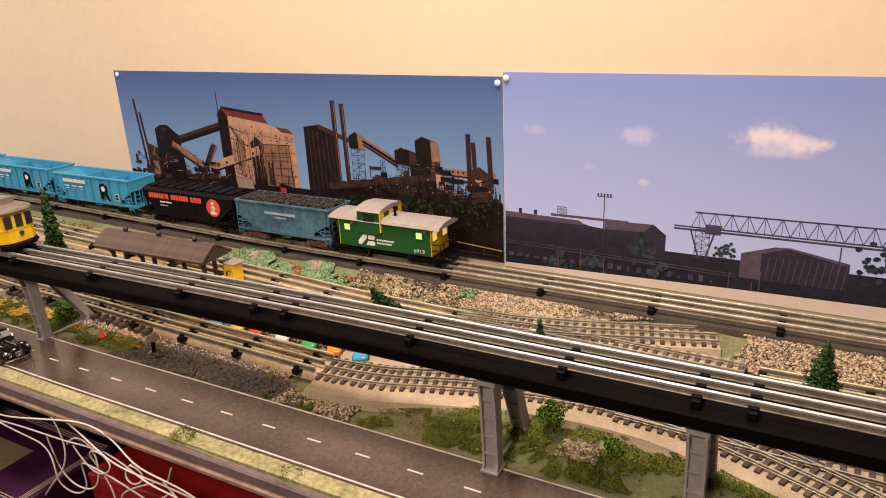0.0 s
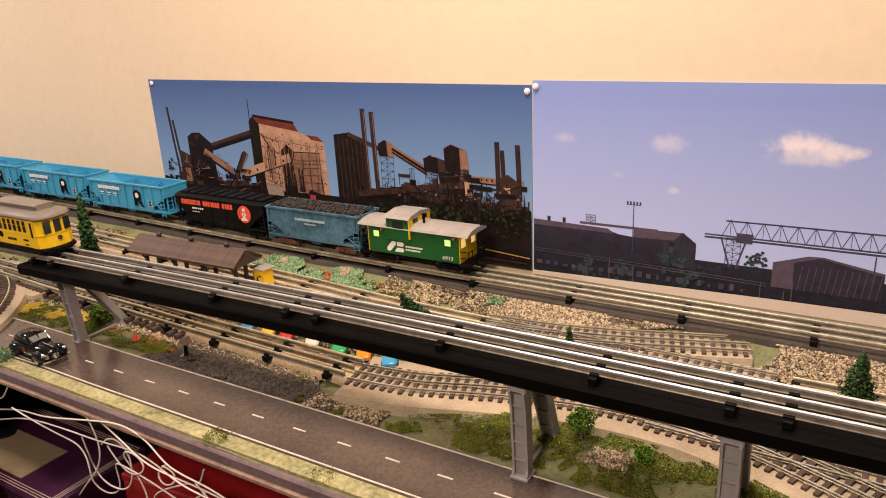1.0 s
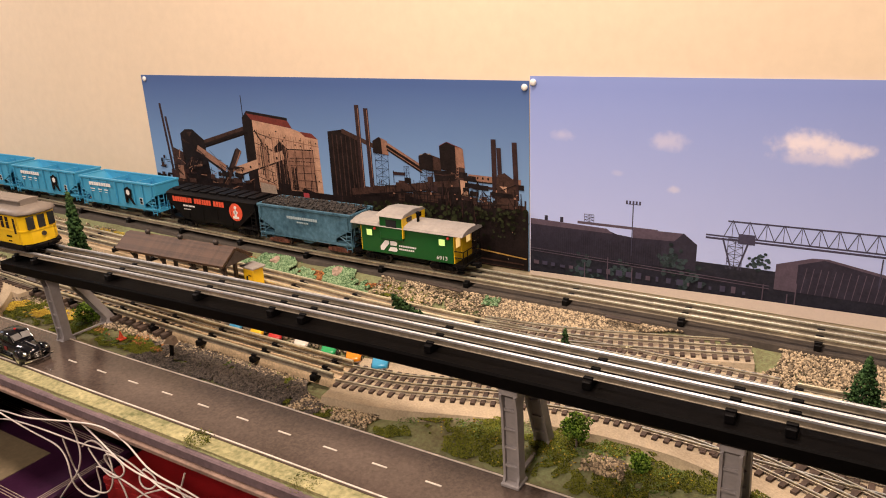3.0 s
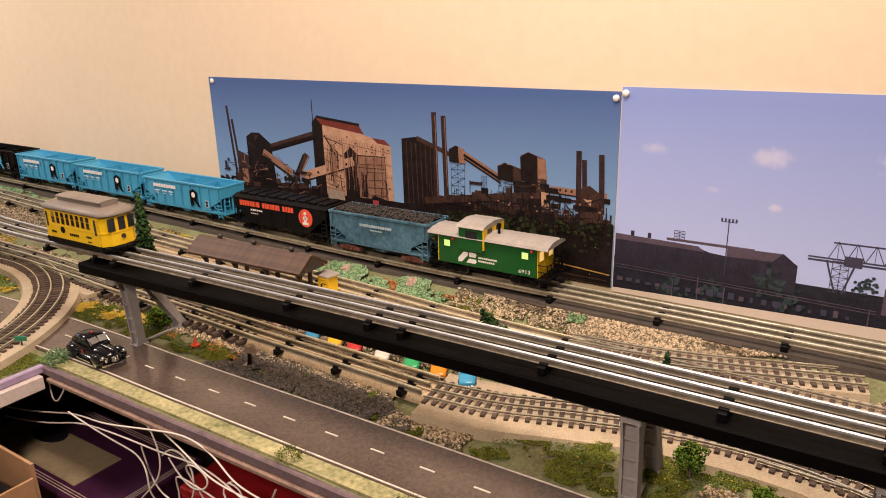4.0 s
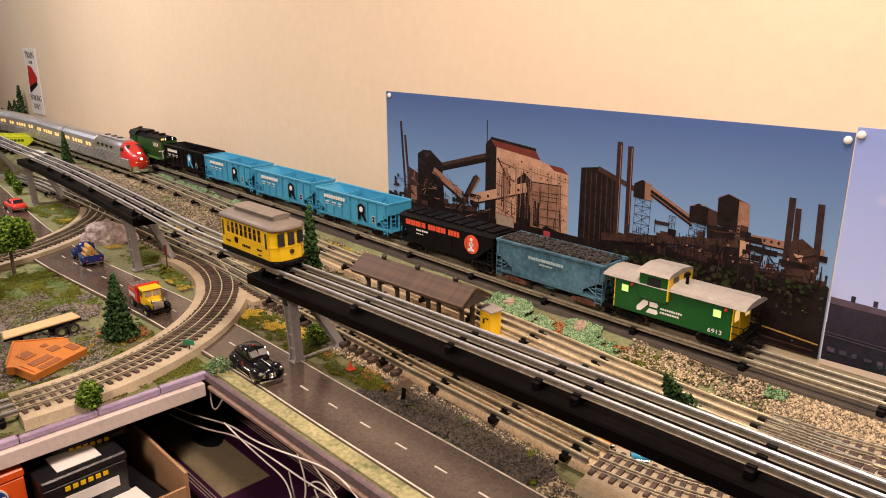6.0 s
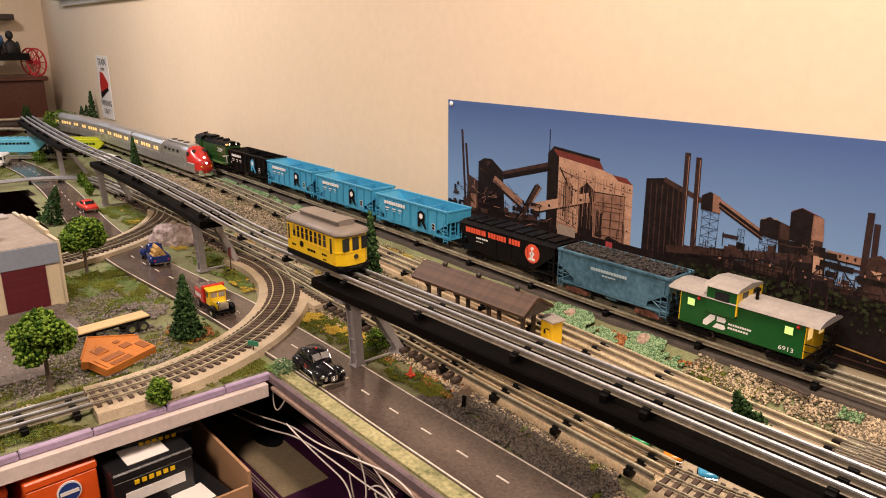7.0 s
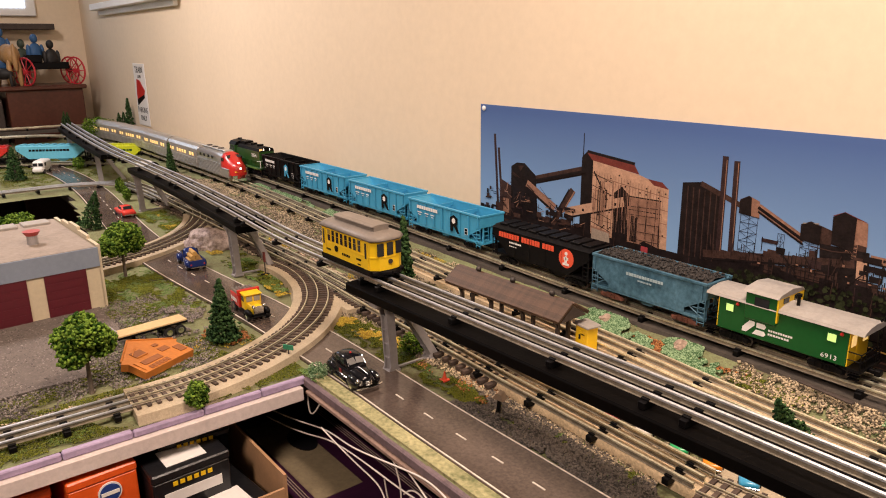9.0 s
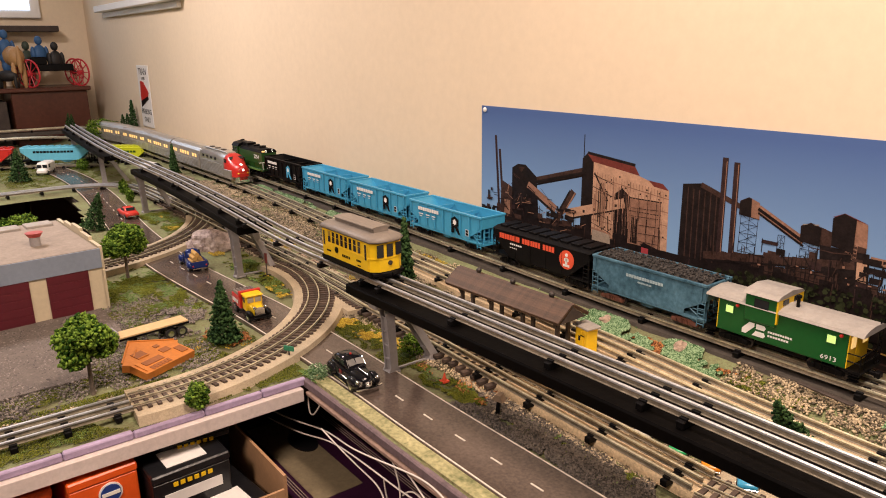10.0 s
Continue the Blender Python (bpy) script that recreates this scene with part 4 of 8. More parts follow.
def hopper(name, label, paint, m, L=0.236, top=0.0735, ribs=9, trucks=None, group="", load=None, roof=False, frame_mat=None):
    """An open-top hopper wagon: side sheets cut away over the trucks, slope sheets, ribs, rim, bays, ladders."""
    t = thing(name, label, "hopper wagon", m, group)
    h, w, sill, cut = L / 2, 0.0295, 0.027, 0.034
    for s in (-1, 1):
        side = prism(bmesh.new(), [(-h, top), (h, top), (h, 0.050), (h - cut, sill + 0.004), (h - cut, sill - 0.003), (-h + cut, sill - 0.003), (-h + cut, sill + 0.004), (-h, 0.050)], s * w - 0.0009, s * w + 0.0009)
        sd = part("side_sheet", side, paint, t)
        rb = None
        for i in range(ribs):
            x = -h + 0.006 + (L - 0.012) * i / (ribs - 1)
            low = 0.050 if abs(x) > h - cut * 0.6 else sill
            bm = box(bmesh.new(), x - 0.0011, x + 0.0011, s * (w + 0.0022) - 0.0016, s * (w + 0.0022) + 0.0004, low, top - 0.003)
            part("rib", bm, paint, sd)
        part("sill", box(bmesh.new(), -h, h, s * (w - 0.001) - 0.0014, s * (w - 0.001) + 0.0014, sill - 0.007, sill - 0.003), paint, t)
    rim = bmesh.new()
    for s in (-1, 1):
        box(rim, -h - 0.001, h + 0.001, s * (w + 0.001) - 0.0022, s * (w + 0.001) + 0.0022, top - 0.002, top + 0.0022, 0.0006)
        box(rim, s * h - 0.002, s * h + 0.002, -w, w, top - 0.002, top + 0.0020, 0.0006)
    part("rim", rim, paint, t)
    for s in (-1, 1):
        part("slope_sheet", prism(bmesh.new(), [(s * h, top - 0.004), (s * (h - 0.0015), top), (s * (h - cut * 1.9), 0.030), (s * (h - cut * 1.9), 0.027)], -w, w), paint, t)
        part("end_sheet", box(bmesh.new(), s * h - 0.0012, s * h + 0.0012, -w, w, 0.052, top), paint, t)
    for k in range(-1, 2):
        part("floor_ridge", prism(bmesh.new(), [(k * L * 0.17 - 0.016, 0.028), (k * L * 0.17, 0.044), (k * L * 0.17 + 0.016, 0.028)], -w, w), paint, t)
    part("floor_sheet", box(bmesh.new(), -h + cut * 1.7, h - cut * 1.7, -w, w, 0.0262, 0.0285), paint, t)
    for k in (-0.075, 0.0, 0.075):
        b = part("hopper_bay", prism(bmesh.new(), [(k - 0.026, sill - 0.002), (k + 0.026, sill - 0.002), (k + 0.008, 0.012), (k - 0.008, 0.012)], -0.022, 0.022), paint, t)
    for s in (-1, 1):
        part("cross_tie", box(bmesh.new(), s * L * 0.17 - 0.0012, s * L * 0.17 + 0.0012, -w, w, top - 0.010, top - 0.004), paint, t)
        end = bmesh.new()
        for yy in (-0.020, 0.0, 0.020):
            box(end, s * (h - 0.003) - 0.0015, s * (h - 0.003) + 0.0015, yy - 0.0015, yy + 0.0015, 0.020, 0.054)
        box(end, s * (h - 0.010) - 0.010, s * (h - 0.010) + 0.010, -0.027, 0.027, 0.017, 0.021)
        for yy in (-w, w):
            bar(end, (s * (h - 0.002), yy, 0.022), (s * (h - cut), yy, 0.040), 0.0009, 5)
            bar(end, (s * (h - 0.002), yy, 0.036), (s * (h - cut * 0.6), yy, 0.036), 0.0009, 5)
        part("end_frame", end, paint, t)
        ladder(t, paint, s * (h - 0.006), -w - 0.001, 0.012, 0.050, 0.011, 5)
        ladder(t, paint, s * h, -0.016, 0.022, 0.056, 0.012, 4, "y")
        truck(t, s * (h - 0.036), frame_mat or M["black"])
        coupler(t, s * (h - 0.002), s)
    if load:
        heap = bmesh.new()
        rr = random.Random(5)
        nx, ny = 46, 12
        vs = [[heap.verts.new((-h + 0.003 + (L - 0.006) * i / nx, -w + 2 * w * j / ny, top - 0.004 + (0.008 * math.sin(math.pi * j / ny) ** 0.6 if 0 < j < ny else 0) + rr.uniform(-0.0012, 0.0012))) for j in range(ny + 1)] for i in range(nx + 1)]
        for i in range(nx):
            for j in range(ny):
                heap.faces.new((vs[i][j], vs[i + 1][j], vs[i + 1][j + 1], vs[i][j + 1]))
        for i in range(420):
            x, y = rr.uniform(-h + 0.006, h - 0.006), rr.uniform(-w + 0.003, w - 0.003)
            bmesh.ops.create_icosphere(heap, subdivisions=1, radius=rr.uniform(0.0013, 0.0026), matrix=pose(x, y, top + 0.002 + 0.003 * math.cos(y / w * 1.4), rr.uniform(0, 90), rr.uniform(0, 90), 0))
        part("load", heap, load, t, "heaped dark coal load")
    return t


def blocky_word(bm, x0, x1, y, z0, z1, n, slant=0.0):
    """Heavy stencil blocks standing in for a company name."""
    w = (x1 - x0) / n
    for i in range(n):
        a = x0 + i * w
        box(bm, a, a + w * 0.82, y - 0.0002, y + 0.0002, z0, z1)
    return bm


def letter_r(parent, material, x, y, z0, z1, fill=None):
    """The big angular emblem with a pale hexagon in it."""
    h = z1 - z0
    bm = prism(bmesh.new(), [(x - 0.30 * h, z0 + 0.06 * h), (x - 0.08 * h, z0 + 0.06 * h), (x - 0.08 * h, z0 + 0.34 * h), (x + 0.02 * h, z0 + 0.36 * h), (x + 0.32 * h, z0), (x + 0.52 * h, z0), (x + 0.24 * h, z0 + 0.40 * h), (x + 0.30 * h, z0 + 0.52 * h), (x + 0.30 * h, z0 + 0.84 * h), (x + 0.02 * h, z1), (x - 0.30 * h, z0 + 0.84 * h)], y - 0.0003, y + 0.0003)
    e = part("emblem", bm, material, parent)
    hexa = [(x + 0.01 * h + 0.165 * h * math.cos(radians(a)), z0 + 0.66 * h + 0.165 * h * math.sin(radians(a))) for a in range(30, 390, 60)]
    part("hexagon", prism(bmesh.new(), hexa, y - 0.0006, y - 0.0002), fill or M["letter"], e)


def hopper_marks(t, word_x0, word_x1, emblem, fill=None, n=9):
    y = -0.0334
    part("lettering", blocky_word(bmesh.new(), word_x0, word_x1, y, 0.0585, 0.0655, n), M["letter"], t)
    small = bmesh.new()
    for i, (a, b) in enumerate(((0.002, 0.017), (0.027, 0.040), (0.048, 0.060))):
        box(small, word_x0 + a, word_x0 + b, y - 0.0002, y + 0.0002, 0.0500, 0.0520)
        box(small, word_x0 + a + 0.002, word_x0 + b - 0.003, y - 0.0002, y + 0.0002, 0.0455, 0.0465)
    part("small_lettering", small, M["letter"], t)
    letter_r(t, emblem, 0.040, y, 0.029, 0.065, fill)
    sq = bmesh.new()
    box(sq, 0.0745, 0.0835, y - 0.0002, y + 0.0002, 0.032, 0.045)
    fr = part("data_panel", sq, M["letter"], t)
    in_bm = box(bmesh.new(), 0.0755, 0.0825, y - 0.0005, y - 0.0001, 0.0330, 0.0380)
    box(in_bm, 0.0755, 0.0825, y - 0.0005, y - 0.0001, 0.0390, 0.0440)
    part("panel_field", in_bm, M["black"], fr)


rock1 = hopper("blue_hopper", "light blue plastic open hopper wagon with black emblem", M["blue"], on_path(FREIGHT, -0.003), group="blue hopper wagons")
hopper_marks(rock1, -0.084, -0.012, M["black"])
for x in (-0.254, -0.506):
    copy_thing(rock1, on_path(FREIGHT, x))
rock2 = hopper("black_hopper", "black open hopper wagon with a blue emblem", M["black"], on_path(FREIGHT, -0.748))
hopper_marks(rock2, -0.090, -0.030, M["blue"], M["letter"], 7)
teal = hopper("coal_hopper", "weathered teal hopper wagon heaped with coal, rusty trucks", M["teal"], on_path(FREIGHT, 0.497), 0.206, 0.0735, 2, load=M["coal"], frame_mat=M["rust"])
part("lettering", blocky_word(bmesh.new(), -0.034, 0.034, -0.0334, 0.056, 0.0605, 14), mat("faded_lettering", (0.34, 0.44, 0.48), 0.6), teal)
part("small_lettering", blocky_word(bmesh.new(), -0.012, 0.014, -0.0334, 0.0500, 0.0525, 5), mat("faded_white", (0.30, 0.40, 0.44), 0.6), teal)


def covered_hopper(name, label, paint, m, L, word, word_mat, disc=None):
    """A closed hopper wagon: flat sides that taper at the ends, roof with hatches and a running board."""
    t = thing(name, label, "covered hopper wagon", m)
    h, w = L / 2, 0.0300
    body = prism(bmesh.new(), [(-h, 0.068), (h, 0.068), (h, 0.055), (h - 0.045, 0.020), (-h + 0.045, 0.020), (-h, 0.055)], -w, w)
    part("body", body, paint, t)
    part("roof", prism(bmesh.new(), [(-w - 0.001, 0.068), (w + 0.001, 0.068), (w * 0.6, 0.073), (-w * 0.6, 0.073)], -h - 0.002, h + 0.002, pose(0, 0, 0, 0, 0, 90)), paint, t)
    hatch = part("hatch", box(bmesh.new(), -0.0095, 0.0095, -0.020, 0.020, 0.0725, 0.0765, 0.001), paint, t)
    n = 9
    for i in range(n):
        x = -h + 0.016 + (L - 0.032) * i / (n - 1)
        if i == 0:
            hatch.matrix_local = Matrix.Translation((x, 0, 0))
        else:
            again(hatch, Matrix.Translation((x, 0, 0)), t)
    for s in (-1, 1):
        end = bmesh.new()
        for yy in (-0.026, 0.0, 0.026):
            box(end, s * (h - 0.004) - 0.0014, s * (h - 0.004) + 0.0014, yy - 0.0014, yy + 0.0014, 0.020, 0.058)
        box(end, s * (h - 0.020) - 0.020, s * (h - 0.020) + 0.020, -0.029, 0.029, 0.018, 0.022)
        part("end_frame", end, M["black"], t)
        ladder(t, M["black"], s * (h - 0.006), -w + 0.0005, 0.016, 0.060, 0.012, 6)
        truck(t, s * (h - 0.034), M["black"])
        coupler(t, s * (h - 0.002), s)
    for k in (-0.04, 0.04):
        part("hopper_bay", prism(bmesh.new(), [(k - 0.030, 0.021), (k + 0.030, 0.021), (k + 0.010, 0.010), (k - 0.010, 0.010)], -0.022, 0.022), paint, t)
    for k in range(4):
        x = -h + 0.06 + (L - 0.12) * k / 3
        part("seam", box(bmesh.new(), x - 0.0005, x + 0.0005, -w - 0.0006, -w, 0.022, 0.066), paint, t)
    if disc:
        wd = bmesh.new()
        for a, b, n in ((-0.100, -0.046, 8), (-0.040, 0.006, 7), (0.012, 0.040, 4)):
            blocky_word(wd, a, b, -w - 0.0003, 0.0535, 0.0632, n)
        part("lettering", wd, word_mat, t)
        part("small_lettering", bars(bars(bmesh.new(), -0.072, -0.040, -w, 0.0455, 0.0485, 6), -0.072, -0.052, -w, 0.0395, 0.0410, 4), M["letter"], t)
        d = bmesh.new()
        bar(d, (0.068, -w - 0.0006, 0.048), (0.068, -w + 0.0004, 0.048), 0.0165, 28)
        dd = part("disc", d, disc, t, "round red emblem")
        fig = box(bmesh.new(), 0.0655, 0.0705, -w - 0.0012, -w - 0.0005, 0.038, 0.052, 0.001)
        box(fig, 0.061, 0.075, -w - 0.0012, -w - 0.0005, 0.036, 0.040)
        box(fig, 0.063, 0.073, -w - 0.0012, -w - 0.0005, 0.0455, 0.050)
        bar(fig, (0.068, -w - 0.0012, 0.0565), (0.068, -w - 0.0005, 0.0565), 0.0032, 12)
        part("sign", fig, M["letter"], dd)
    else:
        part("lettering", blocky_word(bmesh.new(), -0.085, 0.075, -w - 0.0003, 0.050, 0.0585, 12), word_mat, t)
    return t


covered_hopper("black_covered_hopper", "black covered hopper wagon with red blocks and disc", M["black"], on_path(FREIGHT, 0.268), 0.234, 18, M["orange"], M["orange"])


def caboose(m):
    t = thing("caboose", "green caboose with yellow ends and grey roof", "caboose", m)
    h, w = 0.0865, 0.0285
    body = part("body", box(bmesh.new(), -h, h, -w, w, 0.019, 0.066, 0.0012), M["green"], t)
    prof = [(-0.0325, 0.0650), (-0.030, 0.0685), (-0.018, 0.0725), (0, 0.0742), (0.018, 0.0725), (0.030, 0.0685), (0.0325, 0.0650)]
    part("roof", prism(bmesh.new(), prof, -h - 0.018, h + 0.018, pose(0, 0, 0, 0, 0, 90)), M["greyroof"], t)
    cup = part("cupola", box(bmesh.new(), -0.047, -0.003, -0.0315, 0.0315, 0.045, 0.083, 0.001), M["green"], t)
    part("cupola_roof", prism(bmesh.new(), [(-0.0345, 0.0825), (-0.028, 0.087), (0, 0.0905), (0.028, 0.087), (0.0345, 0.0825)], 0.001, 0.050, pose(0, 0, 0, 0, 0, 90)), M["greyroof"], cup)
    part("cupola_front", box(bmesh.new(), -0.0032, -0.0012, -0.0325, 0.0325, 0.050, 0.0832), M["yellow"], cup)
    for s in (-1, 1):
        part("cupola_side_window", box(bmesh.new(), -0.034, -0.014, s * 0.0316 - 0.0004, s * 0.0316 + 0.0004, 0.066, 0.078), M["glass"], cup)
        part("cupola_end_window", box(bmesh.new(), -0.0014, -0.0006, s * 0.014 - 0.007, s * 0.014 + 0.007, 0.074, 0.081), M["glass"], cup)
    for x in (-0.069, 0.067):
        fr = part("window", box(bmesh.new(), x - 0.0065, x + 0.0065, -w - 0.0008, -w + 0.0005, 0.046, 0.0585, 0.0005), M["green"], body)
        part("pane", box(bmesh.new(), x - 0.0052, x + 0.0052, -w - 0.0013, -w - 0.0004, 0.0473, 0.0572), M["limeglass"], fr)
        lampb = bmesh.new()
        bmesh.ops.create_uvsphere(lampb, u_segments=10, v_segments=6, radius=0.0025, matrix=Matrix.Translation((x + 0.011, -w - 0.001, 0.060)))
        part("marker_lamp", lampb, M["red"], body)
    for s in (-1, 1):
        end = part("end_wall", box(bmesh.new(), s * (h + 0.0002) - 0.0008, s * (h + 0.0002) + 0.0008, -w + 0.001, w - 0.001, 0.020, 0.066), M["yellow"], t, "yellow end wall")
        for yy in (-0.016, 0.016):
            part("end_window", box(bmesh.new(), s * (h + 0.0012) - 0.0005, s * (h + 0.0012) + 0.0005, yy - 0.006, yy + 0.006, 0.044, 0.059), M["litglass"], end)
        part("door", box(bmesh.new(), s * (h + 0.0010) - 0.0004, s * (h + 0.0010) + 0.0004, -0.0065, 0.0065, 0.022, 0.062), M["yellow"], end)
        part("platform", box(bmesh.new(), s * h, s * (h + 0.018), -w, w, 0.016, 0.0195), M["black"], t)
        rl = bmesh.new()
        for yy in (-0.027, -0.014, 0.014, 0.027):
            bar(rl, (s * (h + 0.016), yy, 0.018), (s * (h + 0.016), yy, 0.040), 0.0008, 5)
        for zz in (0.030, 0.040):
            bar(rl, (s * (h + 0.016), -0.027, zz), (s * (h + 0.016), 0.027, zz), 0.0008, 5)
            for yy in (-0.027, 0.027):
                bar(rl, (s * (h + 0.016), yy, zz), (s * h, yy, zz), 0.0008, 5)
        part("railing", rl, M["black"], t)
        ladder(t, M["black"], s * (h + 0.017), 0.018, 0.018, 0.078, 0.010, 7, "y")
        stp = bmesh.new()
        for k in range(3):
            box(stp, s * (h + 0.004), s * (h + 0.016), -w - 0.001, -w + 0.006, 0.006 + 0.004 * k, 0.007 + 0.004 * k)
        part("steps", stp, M["black"], t)
        truck(t, s * 0.062, M["black"])
        coupler(t, s * (h + 0.014), s)
    part("underframe", box(bmesh.new(), -0.035, 0.035, -0.018, 0.018, 0.010, 0.019), M["black"], t)
    chim = bmesh.new()
    bar(chim, (0.012, -0.008, 0.068), (0.012, -0.008, 0.086), 0.0022, 10)
    bar(chim, (0.012, -0.008, 0.086), (0.012, -0.008, 0.089), 0.0036, 10)
    part("chimney", chim, M["black"], t)
    logo = bmesh.new()
    for pts in ([(-0.036, 0.0355), (-0.030, 0.0355), (-0.019, 0.0475), (-0.019, 0.0525), (-0.0265, 0.0525), (-0.036, 0.0415)],
                [(-0.0215, 0.0355), (-0.0055, 0.0355), (-0.0030, 0.0385), (-0.0050, 0.0425), (-0.0165, 0.0425)],
                [(-0.0165, 0.0455), (-0.0050, 0.0455), (-0.0030, 0.0495), (-0.0055, 0.0525), (-0.0165, 0.0525)]):
        prism(logo, pts, -w - 0.0004, -w + 0.0002)
    bmesh.ops.transform(logo, matrix=Matrix.Translation((-0.013, 0, -0.0105)), verts=logo.verts)
    part("emblem", logo, M["letter"], t)
    tx = bars(bars(bmesh.new(), -0.013, 0.020, -w, 0.0345, 0.0372, 10), -0.013, 0.016, -w, 0.0292, 0.0319, 8)
    part("lettering", tx, M["letter"], t)
    words("6913", 0.0085, Matrix.Translation((0.066, -w - 0.0003, 0.0265)), M["letter"], t, "fleet_number", 1.2)
    return t


caboose(on_path(FREIGHT, 0.705))


def diesel(m):
    t = thing("diesel_locomotive", "green and black diesel locomotive with white numbers", "locomotive", m)
    h, w = 0.118, 0.024
    part("walkway", box(bmesh.new(), -0.132, 0.132, -0.030, 0.030, 0.022, 0.029, 0.001), M["greenloco"], t)
    part("sill_stripe", box(bmesh.new(), -0.118, 0.110, -0.0306, -0.0298, 0.0225, 0.0275), mat("pale_green", (0.10, 0.20, 0.05), 0.4), t)
    hood = part("hood", box(bmesh.new(), -0.095, h, -w, w, 0.029, 0.078, 0.002), M["greenloco"], t)
    prof = [(-0.0245, 0.0755), (-0.021, 0.083), (-0.008, 0.088), (0.008, 0.088), (0.021, 0.083), (0.0245, 0.0755)]
    part("hood_top", prism(bmesh.new(), prof, -0.1185, 0.045, pose(0, 0, 0, 0, 0, 90)), M["black"], hood)
    cab = part("cab", box(bmesh.new(), -0.098, -0.055, -0.0285, 0.0285, 0.029, 0.082, 0.0015), M["greenloco"], t)
    cabroof = [(-0.0295, 0.080), (-0.022, 0.090), (0, 0.094), (0.022, 0.090), (0.0295, 0.080)]
    part("cab_roof", prism(bmesh.new(), cabroof, 0.052, 0.101, pose(0, 0, 0, 0, 0, 90)), M["black"], cab)
    for x in (-0.088, -0.068):
        part("cab_window", box(bmesh.new(), x - 0.006, x + 0.006, -0.0291, -0.0281, 0.064, 0.077), M["glass"], cab)
    part("nose", box(bmesh.new(), -0.122, -0.098, -0.0215, 0.0215, 0.029, 0.066, 0.003), M["greenloco"], t)
    for x, r in ((-0.02, 0.010), (0.03, 0.010), (0.075, 0.010)):
        bm = bmesh.new()
        bar(bm, (x, 0, 0.086), (x, 0, 0.0925), r, 18)
        part("roof_fan", bm, M["black"], t)
    box_bm = box(bmesh.new(), -0.045, -0.005, -0.014, 0.014, 0.086, 0.0945, 0.001)
    part("dynamic_brake", box_bm, M["black"], t)
    horn = bmesh.new()
    for k in (-0.004, 0.0, 0.004):
        bar(horn, (-0.084, k, 0.096), (-0.076, k, 0.097), 0.0015, 8, 0.0025)
    part("horn", horn, M["black"], t)
    lights = []
    for yy in (-0.010, 0.010):
        for zz in (0.079, 0.083):
            lb = bmesh.new()
            bmesh.ops.create_uvsphere(lb, u_segments=10, v_segments=6, radius=0.0012, matrix=Matrix.Translation((h + 0.0005, yy, zz)))
            part("headlight", lb, M["lamp"], hood)
    part("number_board", box(bmesh.new(), h - 0.001, h + 0.0012, -0.023, -0.014, 0.0785, 0.083), M["litglass"], hood)
    rail = bmesh.new()
    for x in [-0.11 + 0.03 * i for i in range(8)]:
        bar(rail, (x, -0.0295, 0.028), (x, -0.0295, 0.047), 0.0006, 5)
    bar(rail, (-0.11, -0.0295, 0.047), (0.10, -0.0295, 0.047), 0.0006, 5)
    part("handrail", rail, M["greenloco"], t)
    for s in (-1, 1):
        wr = bmesh.new()
        for yy in (-0.028, -0.014, 0.014, 0.028):
            bar(wr, (s * 0.131, yy, 0.028), (s * 0.131, yy, 0.050), 0.0011, 6)
        for a, b in ((-0.028, -0.014), (0.014, 0.028)):
            bar(wr, (s * 0.131, a, 0.050), (s * 0.131, b, 0.050), 0.0011, 6)
        bar(wr, (s * 0.131, -0.029, 0.050), (s * 0.108, -0.029, 0.046), 0.0011, 6)
        part("end_railing", wr, M["letter"], t, "white painted end railing")
        part("pilot", box(bmesh.new(), s * 0.126, s * 0.134, -0.028, 0.028, 0.007, 0.024, 0.001), M["black"], t)
        st = bmesh.new()
        for k in range(3):
            box(st, s * 0.118 - 0.008, s * 0.118 + 0.008, -0.031, -0.024, 0.007 + 0.006 * k, 0.0085 + 0.006 * k)
        part("steps", st, M["black"], t)
        truck(t, s * 0.082, M["black"], 0.0098, 0.046)
        coupler(t, s * 0.130, s)
    part("fuel_tank", box(bmesh.new(), -0.034, 0.034, -0.024, 0.024, 0.007, 0.022, 0.004), M["black"], t)
    words("2054", 0.0165, Matrix.Translation((0.078, -w - 0.0003, 0.061)), M["letter"], t, "fleet_number", 1.1)
    part("emblem", bars(bmesh.new(), -0.081, -0.069, -0.0286, 0.049, 0.060, 2, 0.2), M["letter"], t)
    part("small_lettering", bars(bars(bmesh.new(), -0.082, -0.066, -0.0286, 0.0400, 0.0420, 6), -0.082, -0.066, -0.0286, 0.0360, 0.0380, 6), M["letter"], t)
    return t


diesel(on_path(FREIGHT, -1.018))


